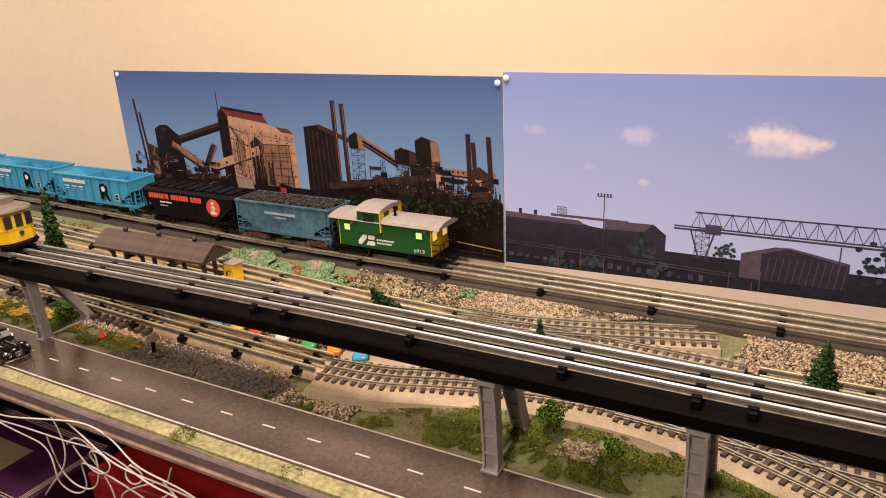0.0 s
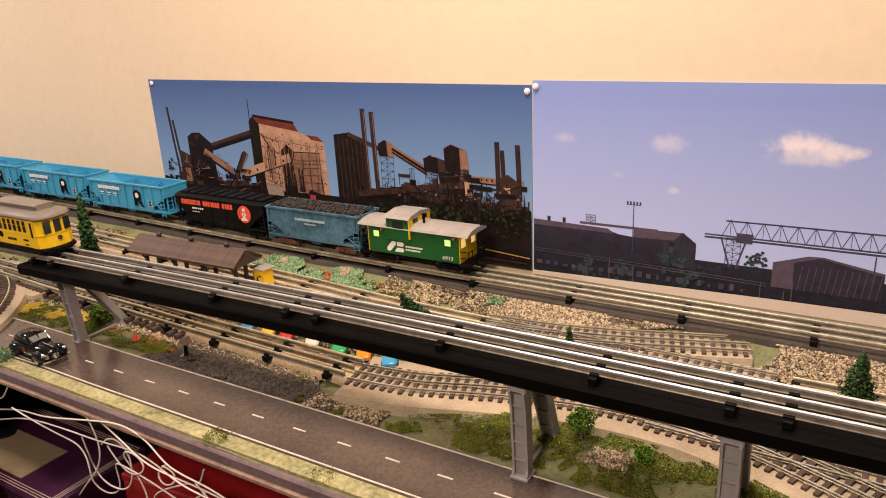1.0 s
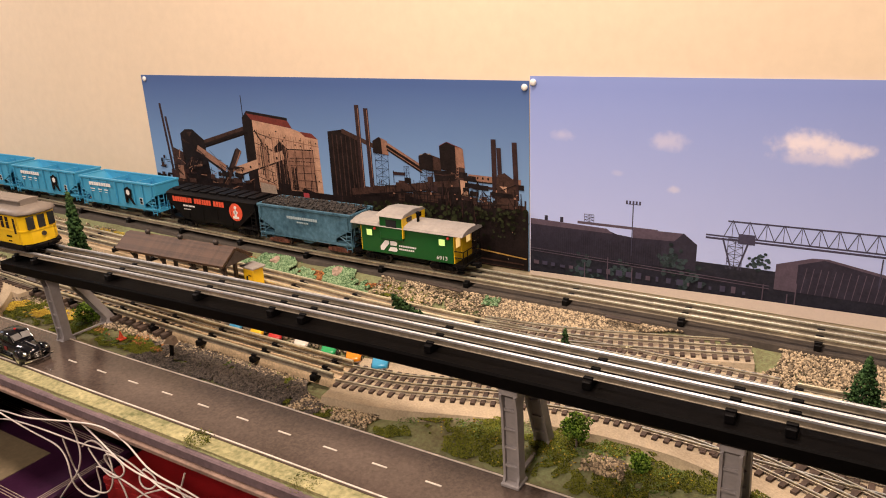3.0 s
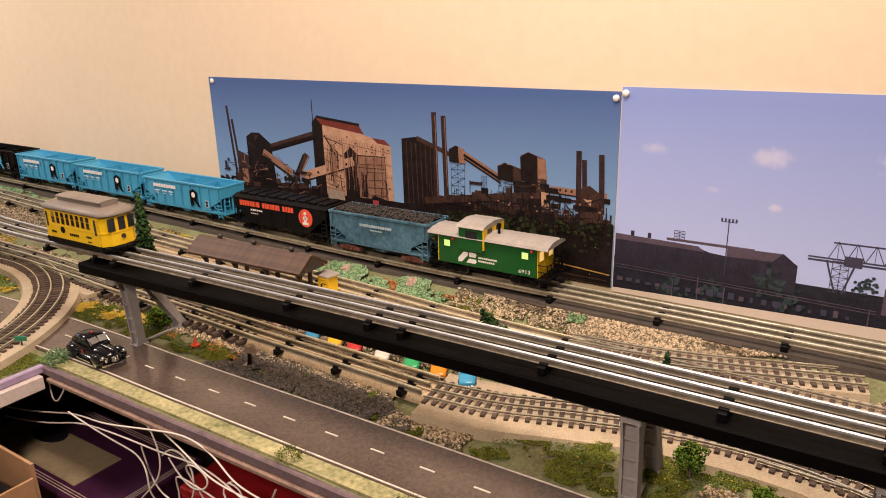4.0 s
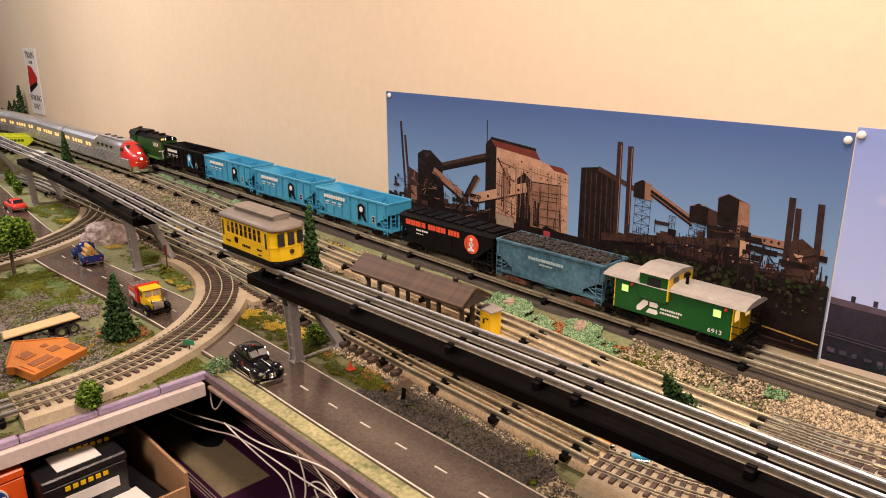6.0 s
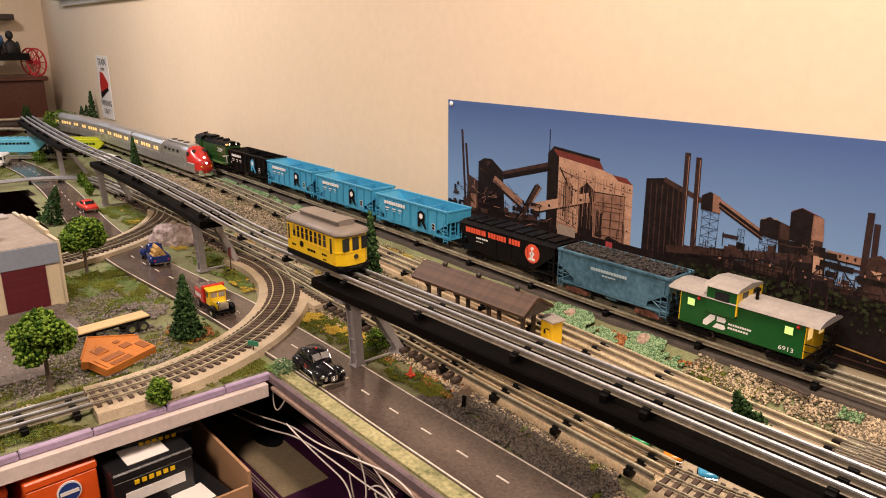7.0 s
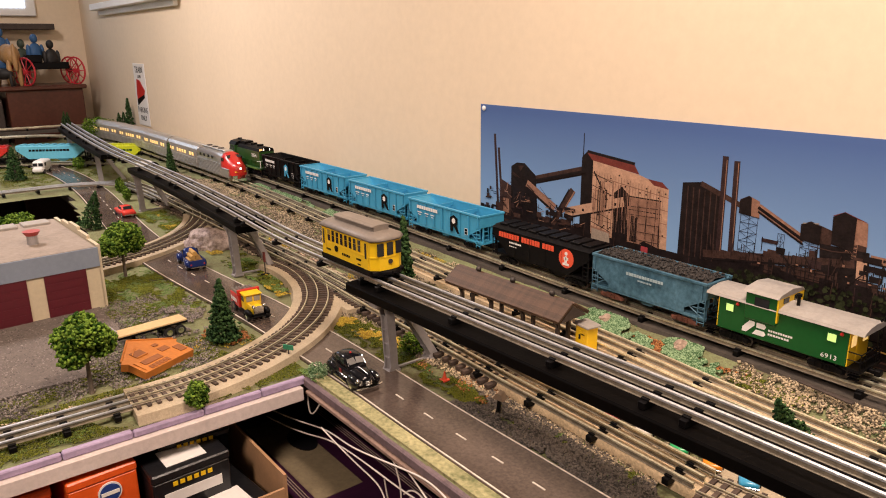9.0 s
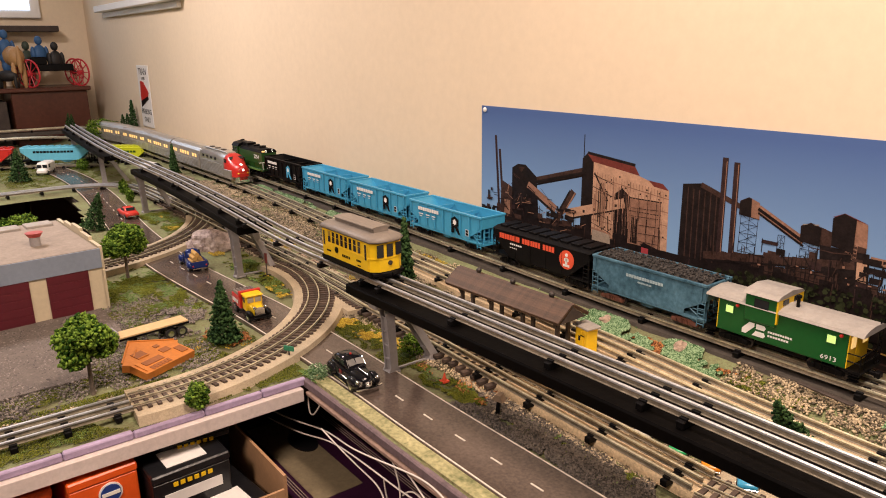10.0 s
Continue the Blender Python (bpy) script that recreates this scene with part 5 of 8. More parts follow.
def trolley(m):
    t = thing("trolley", "yellow trolley car with dark grey roof", "trolley", m)
    h, w = 0.072, 0.0285
    plan = [(-h, -w), (h - 0.004, -w), (h + 0.006, -w * 0.62), (h + 0.008, 0), (h + 0.006, w * 0.62), (h - 0.004, w), (-h, w), (-h - 0.008, w * 0.62), (-h - 0.010, 0), (-h - 0.008, -w * 0.62)]

    def tier(z0, z1, grow=0.0, plan=plan):
        bm = bmesh.new()
        k = [(x * (1 + grow / h), y * (1 + grow / w)) for x, y in plan]
        a = [bm.verts.new((x, y, z0)) for x, y in k]
        b = [bm.verts.new((x, y, z1)) for x, y in k]
        bm.faces.new(a[::-1])
        bm.faces.new(b)
        for i in range(len(k)):
            bm.faces.new((a[i], a[(i + 1) % len(k)], b[(i + 1) % len(k)], b[i]))
        return bm
    body = part("body", tier(0.010, 0.060), M["yellow"], t)
    part("belt_rail", tier(0.0325, 0.0345, 0.0006), M["yellow"], body)
    part("skirt", tier(0.004, 0.013, 0.0012), M["black"], t, "black lower skirt")
    rb = bmesh.new()
    n = len(plan)
    rings = []
    for grow, z in ((0.0025, 0.0585), (0.0030, 0.0605), (0.0005, 0.0650), (-0.006, 0.0680), (-0.014, 0.0695)):
        rings.append([rb.verts.new((x * (1 + grow / h), y * (1 + grow / w), z)) for x, y in plan])
    for a, b in zip(rings, rings[1:]):
        for i in range(n):
            rb.faces.new((a[i], a[(i + 1) % n], b[(i + 1) % n], b[i]))
    rb.faces.new(rings[0][::-1])
    rb.faces.new(rings[-1])
    roof = part("roof", rb, M["trolleyroof"], t, smooth=True)
    mon = prism(bmesh.new(), [(-0.0135, 0.0685), (-0.0135, 0.0750), (-0.0165, 0.0755), (-0.0160, 0.0770), (-0.008, 0.0785), (0.008, 0.0785), (0.0160, 0.0770), (0.0165, 0.0755), (0.0135, 0.0750), (0.0135, 0.0685)], -0.058, 0.056, pose(0, 0, 0, 0, 0, 90))
    part("clerestory", mon, M["trolleyroof"], roof)
    for s in (-1, 1):
        for i in range(8):
            x = -0.050 + 0.0128 * i
            fr = part("window", box(bmesh.new(), x - 0.0043, x + 0.0043, s * w - 0.0006, s * w + 0.0006, 0.0365, 0.0560, 0.0003), M["yellow"], body)
            part("pane", box(bmesh.new(), x - 0.0036, x + 0.0036, s * w - 0.0010, s * w + 0.0010, 0.0372, 0.0470), M["glass"], fr)
            part("pane", box(bmesh.new(), x - 0.0036, x + 0.0036, s * w - 0.0010, s * w + 0.0010, 0.0478, 0.0552), mat("shaded_pane", (0.35, 0.23, 0.04), 0.3) if i == 0 and s < 0 else M["glass"], fr)
        for x in (-0.066, 0.0575):
            dr = part("door", box(bmesh.new(), x - 0.0055, x + 0.0055, s * w - 0.0008, s * w + 0.0008, 0.006, 0.058, 0.0003), M["yellow"], body)
            part("door_pane", box(bmesh.new(), x - 0.0022, x + 0.0022, s * w - 0.0013, s * w + 0.0013, 0.030, 0.054), M["glass"], dr)
    for s in (-1, 1):
        x0 = h + 0.0072 if s > 0 else h + 0.0092
        for a, y in ((-22, -0.0165), (0, 0.0), (22, 0.0165)):
            xx = x0 + 0.0009 - (0.0012 if y else 0.0)
            pw = part("end_window", box(bmesh.new(), -0.0008, 0.0008, -0.0055, 0.0055, 0.036, 0.0555, 0.0003), M["glass"], body)
            pw.matrix_local = Matrix.Translation((s * xx, y, 0)) @ pose(0, 0, 0, 0, 0, (a * 0.3 if s > 0 else -a * 0.3))
        hb = bmesh.new()
        bar(hb, (s * x0, 0, 0.026), (s * (x0 + 0.0025), 0, 0.026), 0.0036, 14)
        part("headlamp", hb, M["darkmetal"], body)
        fb = bmesh.new()
        pts = [(s * (x0 + 0.004 - abs(k) * 0.0011 * 2), k * 0.0055, 0.009) for k in range(-5, 6)]
        for a, b in zip(pts, pts[1:]):
            bar(fb, a, b, 0.0035, 6)
        part("bumper", fb, M["black"], t)
        truck(t, s * 0.038, M["black"], 0.0080, 0.026)
    mk = bars(bars(bmesh.new(), -0.012, 0.012, -w - 0.0001, 0.0205, 0.0245, 5), -0.060, -0.046, -w - 0.0001, 0.0205, 0.0235, 4)
    bars(bars(mk, 0.030, 0.044, -w - 0.0001, 0.0225, 0.0255, 4), 0.033, 0.042, -w - 0.0001, 0.0155, 0.0175, 4)
    part("lettering", mk, M["black"], t)
    em = bmesh.new()
    bar(em, (-0.029, -w - 0.0008, 0.0275), (-0.029, -w + 0.0005, 0.0275), 0.0052, 20)
    part("emblem", em, M["black"], t)
    return t


trolley(on_path(HIGH, 0.222) @ Matrix.Scale(0.95, 4))


def streamliner(m, L=0.285):
    """The leading unit: fluted silver body, red rounded nose with windscreen and lamps."""
    t = thing("streamlined_locomotive", "silver streamlined locomotive with a red nose and lit headlight", "locomotive", m)
    h, w = L / 2, 0.030

    def shell(x, k, drop):
        return [(x, a * k * w, z * 1.0 - (drop if z > 0.05 else 0)) for a, z in ((-1, 0.012), (-1, 0.058), (-0.93, 0.070), (-0.70, 0.080), (-0.30, 0.086), (0.30, 0.086), (0.70, 0.080), (0.93, 0.070), (1, 0.058), (1, 0.012))]
    rings = [(-h, 1.0, 0), (h - 0.075, 1.0, 0), (h - 0.060, 1.0, 0.001), (h - 0.050, 0.98, 0.009), (h - 0.034, 0.95, 0.022), (h - 0.016, 0.86, 0.027), (h - 0.004, 0.66, 0.032), (h + 0.002, 0.40, 0.036)]

    def skin(lo, hi, name, material):
        bm = bmesh.new()
        rs = []
        for x, k, drop in rings[lo:hi]:
            rs.append([bm.verts.new(v) for v in shell(x, k, drop)])
        for a, b in zip(rs, rs[1:]):
            for i in range(9):
                bm.faces.new((a[i], a[i + 1], b[i + 1], b[i]))
        bm.faces.new(rs[0])
        bm.faces.new(rs[-1][::-1])
        return part(name, bm, material, t, smooth=True)
    skin(0, 3, "body", M["silver"])
    nose = skin(1, 8, "nose", M["red"])
    nose.scale = (1, 1.004, 1.004)
    for s in (-1, 1):
        fl = bmesh.new()
        for k in range(9):
            bar(fl, (-h + 0.002, s * (w + 0.0003), 0.016 + 0.0042 * k), (h - 0.085, s * (w + 0.0003), 0.016 + 0.0042 * k), 0.0013, 6)
        part("fluting", fl, M["silver"], t)
        part("cab_side_window", box(bmesh.new(), h - 0.070, h - 0.056, s * w - 0.0008, s * w + 0.0012, 0.060, 0.071), M["glass"], nose)
        ws = part("windscreen", box(bmesh.new(), -0.0008, 0.0008, -0.0095, 0.0095, -0.005, 0.005), M["glass"], nose)
        ws.matrix_local = pose(h - 0.0475, s * 0.012, 0.0735, 0, -38, s * -10)
        for k in range(4):
            part("porthole", box(bmesh.new(), -h + 0.03 + 0.035 * k, -h + 0.042 + 0.035 * k, s * (w + 0.001) - 0.0006, s * (w + 0.001) + 0.0008, 0.060, 0.068), M["glass"], t)
    lb = bmesh.new()
    bmesh.ops.create_uvsphere(lb, u_segments=14, v_segments=8, radius=0.0052, matrix=Matrix.Translation((h - 0.012, 0, 0.0545)))
    part("headlight", lb, M["lamp"], nose)
    lb = bmesh.new()
    bmesh.ops.create_uvsphere(lb, u_segments=12, v_segments=8, radius=0.0036, matrix=Matrix.Translation((h + 0.001, 0, 0.042)))
    part("headlight", lb, M["lamp"], nose)
    part("silver_apron", box(bmesh.new(), h - 0.075, h - 0.022, -w - 0.0007, w + 0.0007, 0.012, 0.040, 0.001), M["silver"], nose, "silver lower panels")
    part("nose_stripe", box(bmesh.new(), h - 0.026, h + 0.0022, -0.0175, 0.0175, 0.030, 0.034, 0.002), M["yellow"], nose)
    part("pilot", prism(bmesh.new(), [(-0.029, 0.004), (0.029, 0.004), (0.026, 0.022), (-0.026, 0.022)], -h - 0.002, -h + 0.030, pose(0, 0, 0, 0, 0, 90)), M["chrome"], t)
    part("roof_deck", box(bmesh.new(), -h + 0.01, h - 0.085, -0.014, 0.014, 0.085, 0.0885, 0.001), M["silver"], t)
    for x in (-0.10, -0.05, 0.0):
        bm = bmesh.new()
        bar(bm, (x, 0, 0.088), (x, 0, 0.0905), 0.009, 16)
        part("roof_fan", bm, M["darkmetal"], t)
    for s in (-1, 1):
        truck(t, s * 0.085, M["darkmetal"], 0.0090, 0.044)
    return t


def coach(m, L=0.292):
    t = thing("passenger_coach", "fluted silver passenger coach with lit windows", "passenger coach", m, "coaches of the passenger train")
    h, w = L / 2, 0.030
    body = part("body", prism(bmesh.new(), [(-w, 0.012), (w, 0.012), (w, 0.062), (-w, 0.062)], -h, h, pose(0, 0, 0, 0, 0, 90)), M["bronze"], t)
    part("roof", prism(bmesh.new(), [(-w - 0.0004, 0.0615), (-w * 0.93, 0.071), (-w * 0.70, 0.080), (-w * 0.3, 0.086), (w * 0.3, 0.086), (w * 0.70, 0.080), (w * 0.93, 0.071), (w + 0.0004, 0.0615)], -h, h, pose(0, 0, 0, 0, 0, 90)), M["silver"], t)
    for s in (-1, 1):
        fl = bmesh.new()
        for k in range(7):
            bar(fl, (-h + 0.002, s * (w + 0.0002), 0.015 + 0.0042 * k), (h - 0.002, s * (w + 0.0002), 0.015 + 0.0042 * k), 0.0013, 6)
        part("fluting", fl, M["silver"], t)
        for i in range(10):
            if i in (2, 7):
                continue
            x = -h + 0.035 + (L - 0.07) * i / 9
            part("window", box(bmesh.new(), x - 0.0075, x + 0.0075, s * w - 0.0007, s * w + 0.0007, 0.048, 0.059, 0.0004), M["litglass"], body)
        for x in (-h + 0.010, h - 0.010):
            part("door", box(bmesh.new(), x - 0.005, x + 0.005, s * w - 0.0006, s * w + 0.0006, 0.014, 0.060, 0.0003), M["silver"], body)
        truck(t, s * 0.100, M["darkmetal"], 0.0085, 0.038)
        part("diaphragm", box(bmesh.new(), s * h, s * (h + 0.005), -0.013, 0.013, 0.014, 0.066, 0.001), M["black"], t)
    return t


streamliner(on_path(INNER, -1.09))
c0 = coach(on_path(INNER, -1.385))
for x in (-1.685, -1.985, -2.28):
    copy_thing(c0, on_path(INNER, x))

# a freight standing on the far loop
far_m = [pose(-2.17, -0.44, 0.016, 0, 0, 57), pose(-2.30, -0.695, 0.016, 0, 0, 65), pose(-1.995, -0.235, 0.016, 0, 0, 48)]
covered_hopper("pale_blue_hopper", "pale blue covered hopper wagon with dark lettering", mat("pale_blue", (0.14, 0.50, 0.66), 0.45, var=0.1), far_m[0], 0.27, 12, M["black"])
covered_hopper("red_wagon", "red covered wagon with pale lettering", M["red"], far_m[1], 0.24, 8, M["letter"])
covered_hopper("lime_wagon", "lime green wagon under the raised line", mat("lime_paint", (0.50, 0.55, 0.02), 0.4, var=0.1), far_m[2], 0.22, 6, M["greenloco"])
tube_track(spline([(-1.90, -0.14, 0.0), (-1.995, -0.235, 0.0), (-2.17, -0.44, 0.0), (-2.30, -0.695, 0.0), (-2.38, -1.0, 0.0)], 0.03), "dull three-rail toy track under standing wagons", M["railold"], 0.06, 0.02)


# ---- chips, leaves and grass as real pieces ----
OCTA_V = np.array([(1, 0, 0), (-1, 0, 0), (0, 1, 0), (0, -1, 0), (0, 0, 1), (0, 0, -1)], float)
OCTA_F = np.array([(0, 2, 4), (2, 1, 4), (1, 3, 4), (3, 0, 4), (2, 0, 5), (1, 2, 5), (3, 1, 5), (0, 3, 5)])
TRI_V = np.array([(-0.5, 0, 0), (0.5, 0, 0), (0, 0.15, 1.3), (0.1, -0.3, 0.5)], float)
TRI_F = np.array([(0, 1, 2), (1, 3, 2), (3, 0, 2)])


def shards(name, pts, size, material, parent=None, shape="stone", flat=0.7, seed=1):
    """Many small turned pieces joined into one mesh."""
    rng = np.random.default_rng(seed)
    pts = np.asarray(pts, float).reshape(-1, 3)
    n = len(pts)
    bv, bf = (OCTA_V, OCTA_F) if shape == "stone" else (TRI_V, TRI_F)
    k = len(bv)
    q = rng.normal(size=(n, 4))
    q /= np.linalg.norm(q, axis=1, keepdims=True)
    w, x, y, z = q.T
    rot = np.stack([1 - 2 * (y * y + z * z), 2 * (x * y - z * w), 2 * (x * z + y * w), 2 * (x * y + z * w), 1 - 2 * (x * x + z * z), 2 * (y * z - x * w), 2 * (x * z - y * w), 2 * (y * z + x * w), 1 - 2 * (x * x + y * y)], 1).reshape(n, 3, 3)
    if shape == "blade":
        a = rng.uniform(0, 6.283, n)
        lean = rng.normal(0, 0.35, n)
        c, s, z0, o = np.cos(a), np.sin(a), np.zeros(n), np.ones(n)
        rz = np.stack([c, -s, z0, s, c, z0, z0, z0, o], 1).reshape(n, 3, 3)
        rx = np.stack([o, z0, z0, z0, np.cos(lean), -np.sin(lean), z0, np.sin(lean), np.cos(lean)], 1).reshape(n, 3, 3)
        rot = rz @ rx
    sc = rng.uniform(size[0], size[1], (n, 1)) * rng.uniform(0.6, 1.25, (n, 3)) * np.array([1, 1, flat if shape == "stone" else 1.0])
    local = bv[None] * sc[:, None, :] * rng.uniform(0.75, 1.25, (n, k, 1))
    v = np.einsum("nij,nkj->nki", rot, local) + pts[:, None, :]
    f = (bf[None] + (np.arange(n) * k)[:, None, None]).reshape(-1, 3)
    me = bpy.data.meshes.new(name)
    me.vertices.add(n * k)
    me.vertices.foreach_set("co", v.reshape(-1))
    me.loops.add(len(f) * 3)
    me.loops.foreach_set("vertex_index", f.reshape(-1).astype(np.int32))
    me.polygons.add(len(f))
    me.polygons.foreach_set("loop_start", np.arange(0, len(f) * 3, 3, dtype=np.int32))
    me.update(calc_edges=True)
    me.materials.append(material)
    ob = new(name, me)
    ob.parent = parent
    return ob


def near_path(p, path, half):
    c = np.array([(q.x, q.y) for q in path])
    d = np.full(len(p), 9.0)
    for a, b in zip(c, c[1:]):
        ab = b - a
        t = np.clip(((p - a) @ ab) / (ab @ ab), 0, 1)
        d = np.minimum(d, np.linalg.norm(p - a - t[:, None] * ab, axis=1))
    return d < half


BEDS = (NEAR_CURVE, FAR_CURVE, LOWER_CURVE, LOWER_BRANCH, SWITCH_STRAIGHT, SWITCH_TURN)


def strew(name, label, regions, size, material, shape="stone", flat=0.7, seed=1, spread=7.0, lift=0.0, road=True, kind="stuff", more=1.0):
    """Pieces strewn in uneven patches over rectangles (x0, x1, y0, y1, how many, how patchy)."""
    rng = np.random.default_rng(seed)
    out = []
    for x0, x1, y0, y1, count, cut in regions:
        count = int(count * more)
        p = np.stack([rng.uniform(x0, x1, count * 3), rng.uniform(y0, y1, count * 3)], 1)
        ok = np.ones(len(p), bool)
        if road:
            ok &= ~(near_path(p, ROAD, 0.048) & ~((p[:, 0] > 0.23) & (p[:, 1] < -0.530)))
        for b in BEDS:
            ok &= ~near_path(p, b, 0.033 if b in (SWITCH_STRAIGHT, SWITCH_TURN) else 0.049)
        p = p[ok]
        left = count
        for x, y in p:
            if left <= 0:
                break
            edge = min((x - x0) / (x1 - x0), (x1 - x) / (x1 - x0), (y - y0) / (y1 - y0), (y1 - y) / (y1 - y0))
            v = noise.noise((x * spread * 3, y * spread * 4, seed)) + 0.5 * noise.noise((x * 90, y * 90, seed)) - max(0, 0.16 - edge) * 3
            if v > cut and keep(x, y):
                out.append((x, y, ground_z(x, y) + lift + size[0] * 0.3))
                left -= 1
    ob = shards(name, out, size, material, None, shape, flat, seed)
    return tagged(ob, label, "ground cover", kind=kind)


G = dict(
    olive=mat("olive_turf", (0.048, 0.068, 0.010), 0.95, spec=0.1, var=0.5, island=0.9, alt=(0.20, 0.215, 0.032), bump=0),
    lime=mat("bright_turf", (0.10, 0.20, 0.035), 0.95, spec=0.1, var=0.4, island=0.9, alt=(0.25, 0.36, 0.13), bump=0),
    mint=mat("mint_foam", (0.09, 0.20, 0.08), 0.95, spec=0.1, var=0.4, island=0.9, alt=(0.30, 0.42, 0.24), bump=0),
    yellow=mat("yellow_flowers", (0.40, 0.23, 0.01), 0.9, var=0.3, island=0.8, alt=(0.66, 0.50, 0.06), bump=0),
    rust=mat("rust_turf", (0.24, 0.065, 0.02), 0.95, var=0.4, island=0.9, alt=(0.45, 0.20, 0.06), bump=0),
    stone=mat("tan_ballast", (0.22, 0.17, 0.11), 0.9, var=0.5, island=1.0, alt=(0.58, 0.46, 0.30), bump=0),
    cinder=mat("grey_cinders", (0.050, 0.043, 0.038), 0.9, var=0.4, island=1.0, alt=(0.15, 0.125, 0.105), bump=0),
    rubble=mat("brown_rubble", (0.16, 0.125, 0.085), 0.9, var=0.5, island=1.0, alt=(0.40, 0.32, 0.22), bump=0),
    yard=mat("grey_gravel", (0.12, 0.10, 0.09), 0.9, var=0.4, island=1.0, alt=(0.30, 0.255, 0.23), bump=0),
    pinkstone=mat("pink_stones", (0.33, 0.20, 0.14), 0.9, var=0.4, island=0.8, alt=(0.55, 0.40, 0.30), bump=0),
    leaf=mat("leaf_foam", (0.035, 0.11, 0.008), 0.9, spec=0.15, var=0.5, island=1.0, alt=(0.21, 0.33, 0.045), bump=0),
    fir=mat("fir_needles", (0.014, 0.050, 0.014), 0.9, spec=0.15, var=0.5, island=1.0, alt=(0.06, 0.12, 0.04), bump=0),
    bark=mat("bark", (0.14, 0.11, 0.09), 0.9, var=0.4, s1=80),
)

strew("turf", "olive green model turf in uneven patches", [
    (0.80, 1.36, -0.437, -0.34, 9000, -0.02), (0.30, 0.84, -0.436, -0.372, 6500, -0.05), (0.05, 0.30, -0.435, -0.35, 5000, -0.35),
    (0.10, 0.222, -1.25, -0.545, 15000, -0.7), (-0.47, -0.12, -0.73, -0.545, 11000, -0.12), (-0.02, 0.09, -1.2, -0.55, 7000, -0.2),
    (-0.45, -0.10, -0.435, -0.36, 6000, -0.1), (-1.1, -0.62, -0.445, -0.36, 5000, -0.1), (-2.5, -1.72, -0.72, -0.30, 9000, -0.15),
    (-0.80, -0.47, -0.72, -0.53, 5000, -0.1), (0.62, 0.80, -0.155, -0.125, 1500, 0.0), (1.3, 1.8, -0.30, -0.22, 2500, 0.0), (0.24, 1.7, -0.549, -0.530, 5200, 0.02)],
    (0.0005, 0.0012), G["olive"], "stone", 0.6, seed=3, more=3.0)
strew("bright_turf", "bright green model turf in thin patches", [
    (0.84, 1.36, -0.41, -0.335, 1500, 0.1), (0.05, 0.85, -0.425, -0.355, 2600, 0.08), (0.13, 0.222, -1.1, -0.545, 2500, 0.05), (-0.47, -0.12, -0.73, -0.545, 3500, 0.05),
    (-0.45, -0.10, -0.435, -0.36, 2500, 0.0), (-1.1, -0.62, -0.445, -0.36, 1800, 0.0), (-2.5, -1.72, -0.72, -0.30, 2500, 0.05), (0.72, 1.15, -0.150, -0.118, 1200, 0.15),
    (0.24, 1.7, -0.549, -0.530, 2400, 0.12), (0.205, 0.26, -0.556, -0.525, 900, -0.5)],
    (0.0005, 0.0012), G["lime"], "stone", 0.6, seed=4, more=2.4)
strew("green_mats", "crumpled green foam mats on the bank below the track", [
    (0.28, 0.66, -0.157, -0.117, 5200, -0.25), (-1.9, -0.35, -0.136, -0.114, 6500, -0.15), (0.85, 0.875, -0.135, -0.120, 120, -0.6)],
    (0.0010, 0.0026), G["mint"], "stone", 0.8, seed=5, more=1.6, lift=0.003)
strew("yellow_flowers", "mustard yellow flower foam among the turf", [
    (0.06, 0.27, -0.425, -0.365, 2600, -0.05), (-0.30, -0.10, -0.435, -0.385, 1500, 0.1), (-0.70, -0.45, -0.43, -0.39, 900, 0.15), (-1.0, -0.78, -0.43, -0.39, 600, 0.15),
    (0.82, 1.25, -0.434, -0.35, 170, 0.1), (-0.15, 0.15, -0.30, -0.27, 500, 0.1), (-0.02, 0.08, -0.66, -0.56, 300, 0.1), (-0.5, -0.38, -0.29, -0.26, 500, 0.0), (-0.1, 0.05, -0.15, -0.135, 250, 0.0)],
    (0.0006, 0.0015), G["yellow"], "stone", seed=6, more=1.5, lift=0.0015)
strew("rust_turf", "rust orange turf between the tracks", [
    (0.28, 0.72, -0.165, -0.130, 3200, 0.0), (0.80, 0.98, -0.31, -0.262, 1500, 0.0), (-0.45, -0.2, -0.136, -0.118, 500, 0.1), (-0.05, 0.06, -0.62, -0.55, 500, 0.05), (0.25, 0.5, -0.41, -0.36, 500, 0.2)],
    (0.0012, 0.0026), G["rust"], "stone", 0.8, seed=7)
strew("ballast", "tan crushed stone ballast beside the track", [
    (0.66, 2.2, -0.150, -0.110, 15000, -0.8), (1.28, 2.2, -0.24, -0.19, 2500, -0.4), (1.17, 1.50, -0.215, -0.120, 5000, -1.2), (0.86, 1.20, -0.165, -0.115, 4000, -1.0), (0.10, 2.2, -0.212, -0.150, 12000, -0.75), (0.10, 0.78, -0.385, -0.318, 6500, -0.7), (0.11, 0.17, -1.25, -0.76, 1100, -0.1), (-1.2, 0.1, -0.20, -0.13, 7000, -0.6), (1.10, 1.145, -0.40, -0.372, 450, -0.6), (0.74, 0.86, -0.437, -0.40, 900, -0.3)],
    (0.0012, 0.0030), G["stone"], seed=8)
strew("cinders", "dark grey cinders beside the road", [(0.43, 0.78, -0.440, -0.372, 12000, -0.5), (0.05, 0.16, -1.6, -0.78, 3500, 0.0)], (0.0011, 0.0028), G["cinder"], seed=9, road=False)
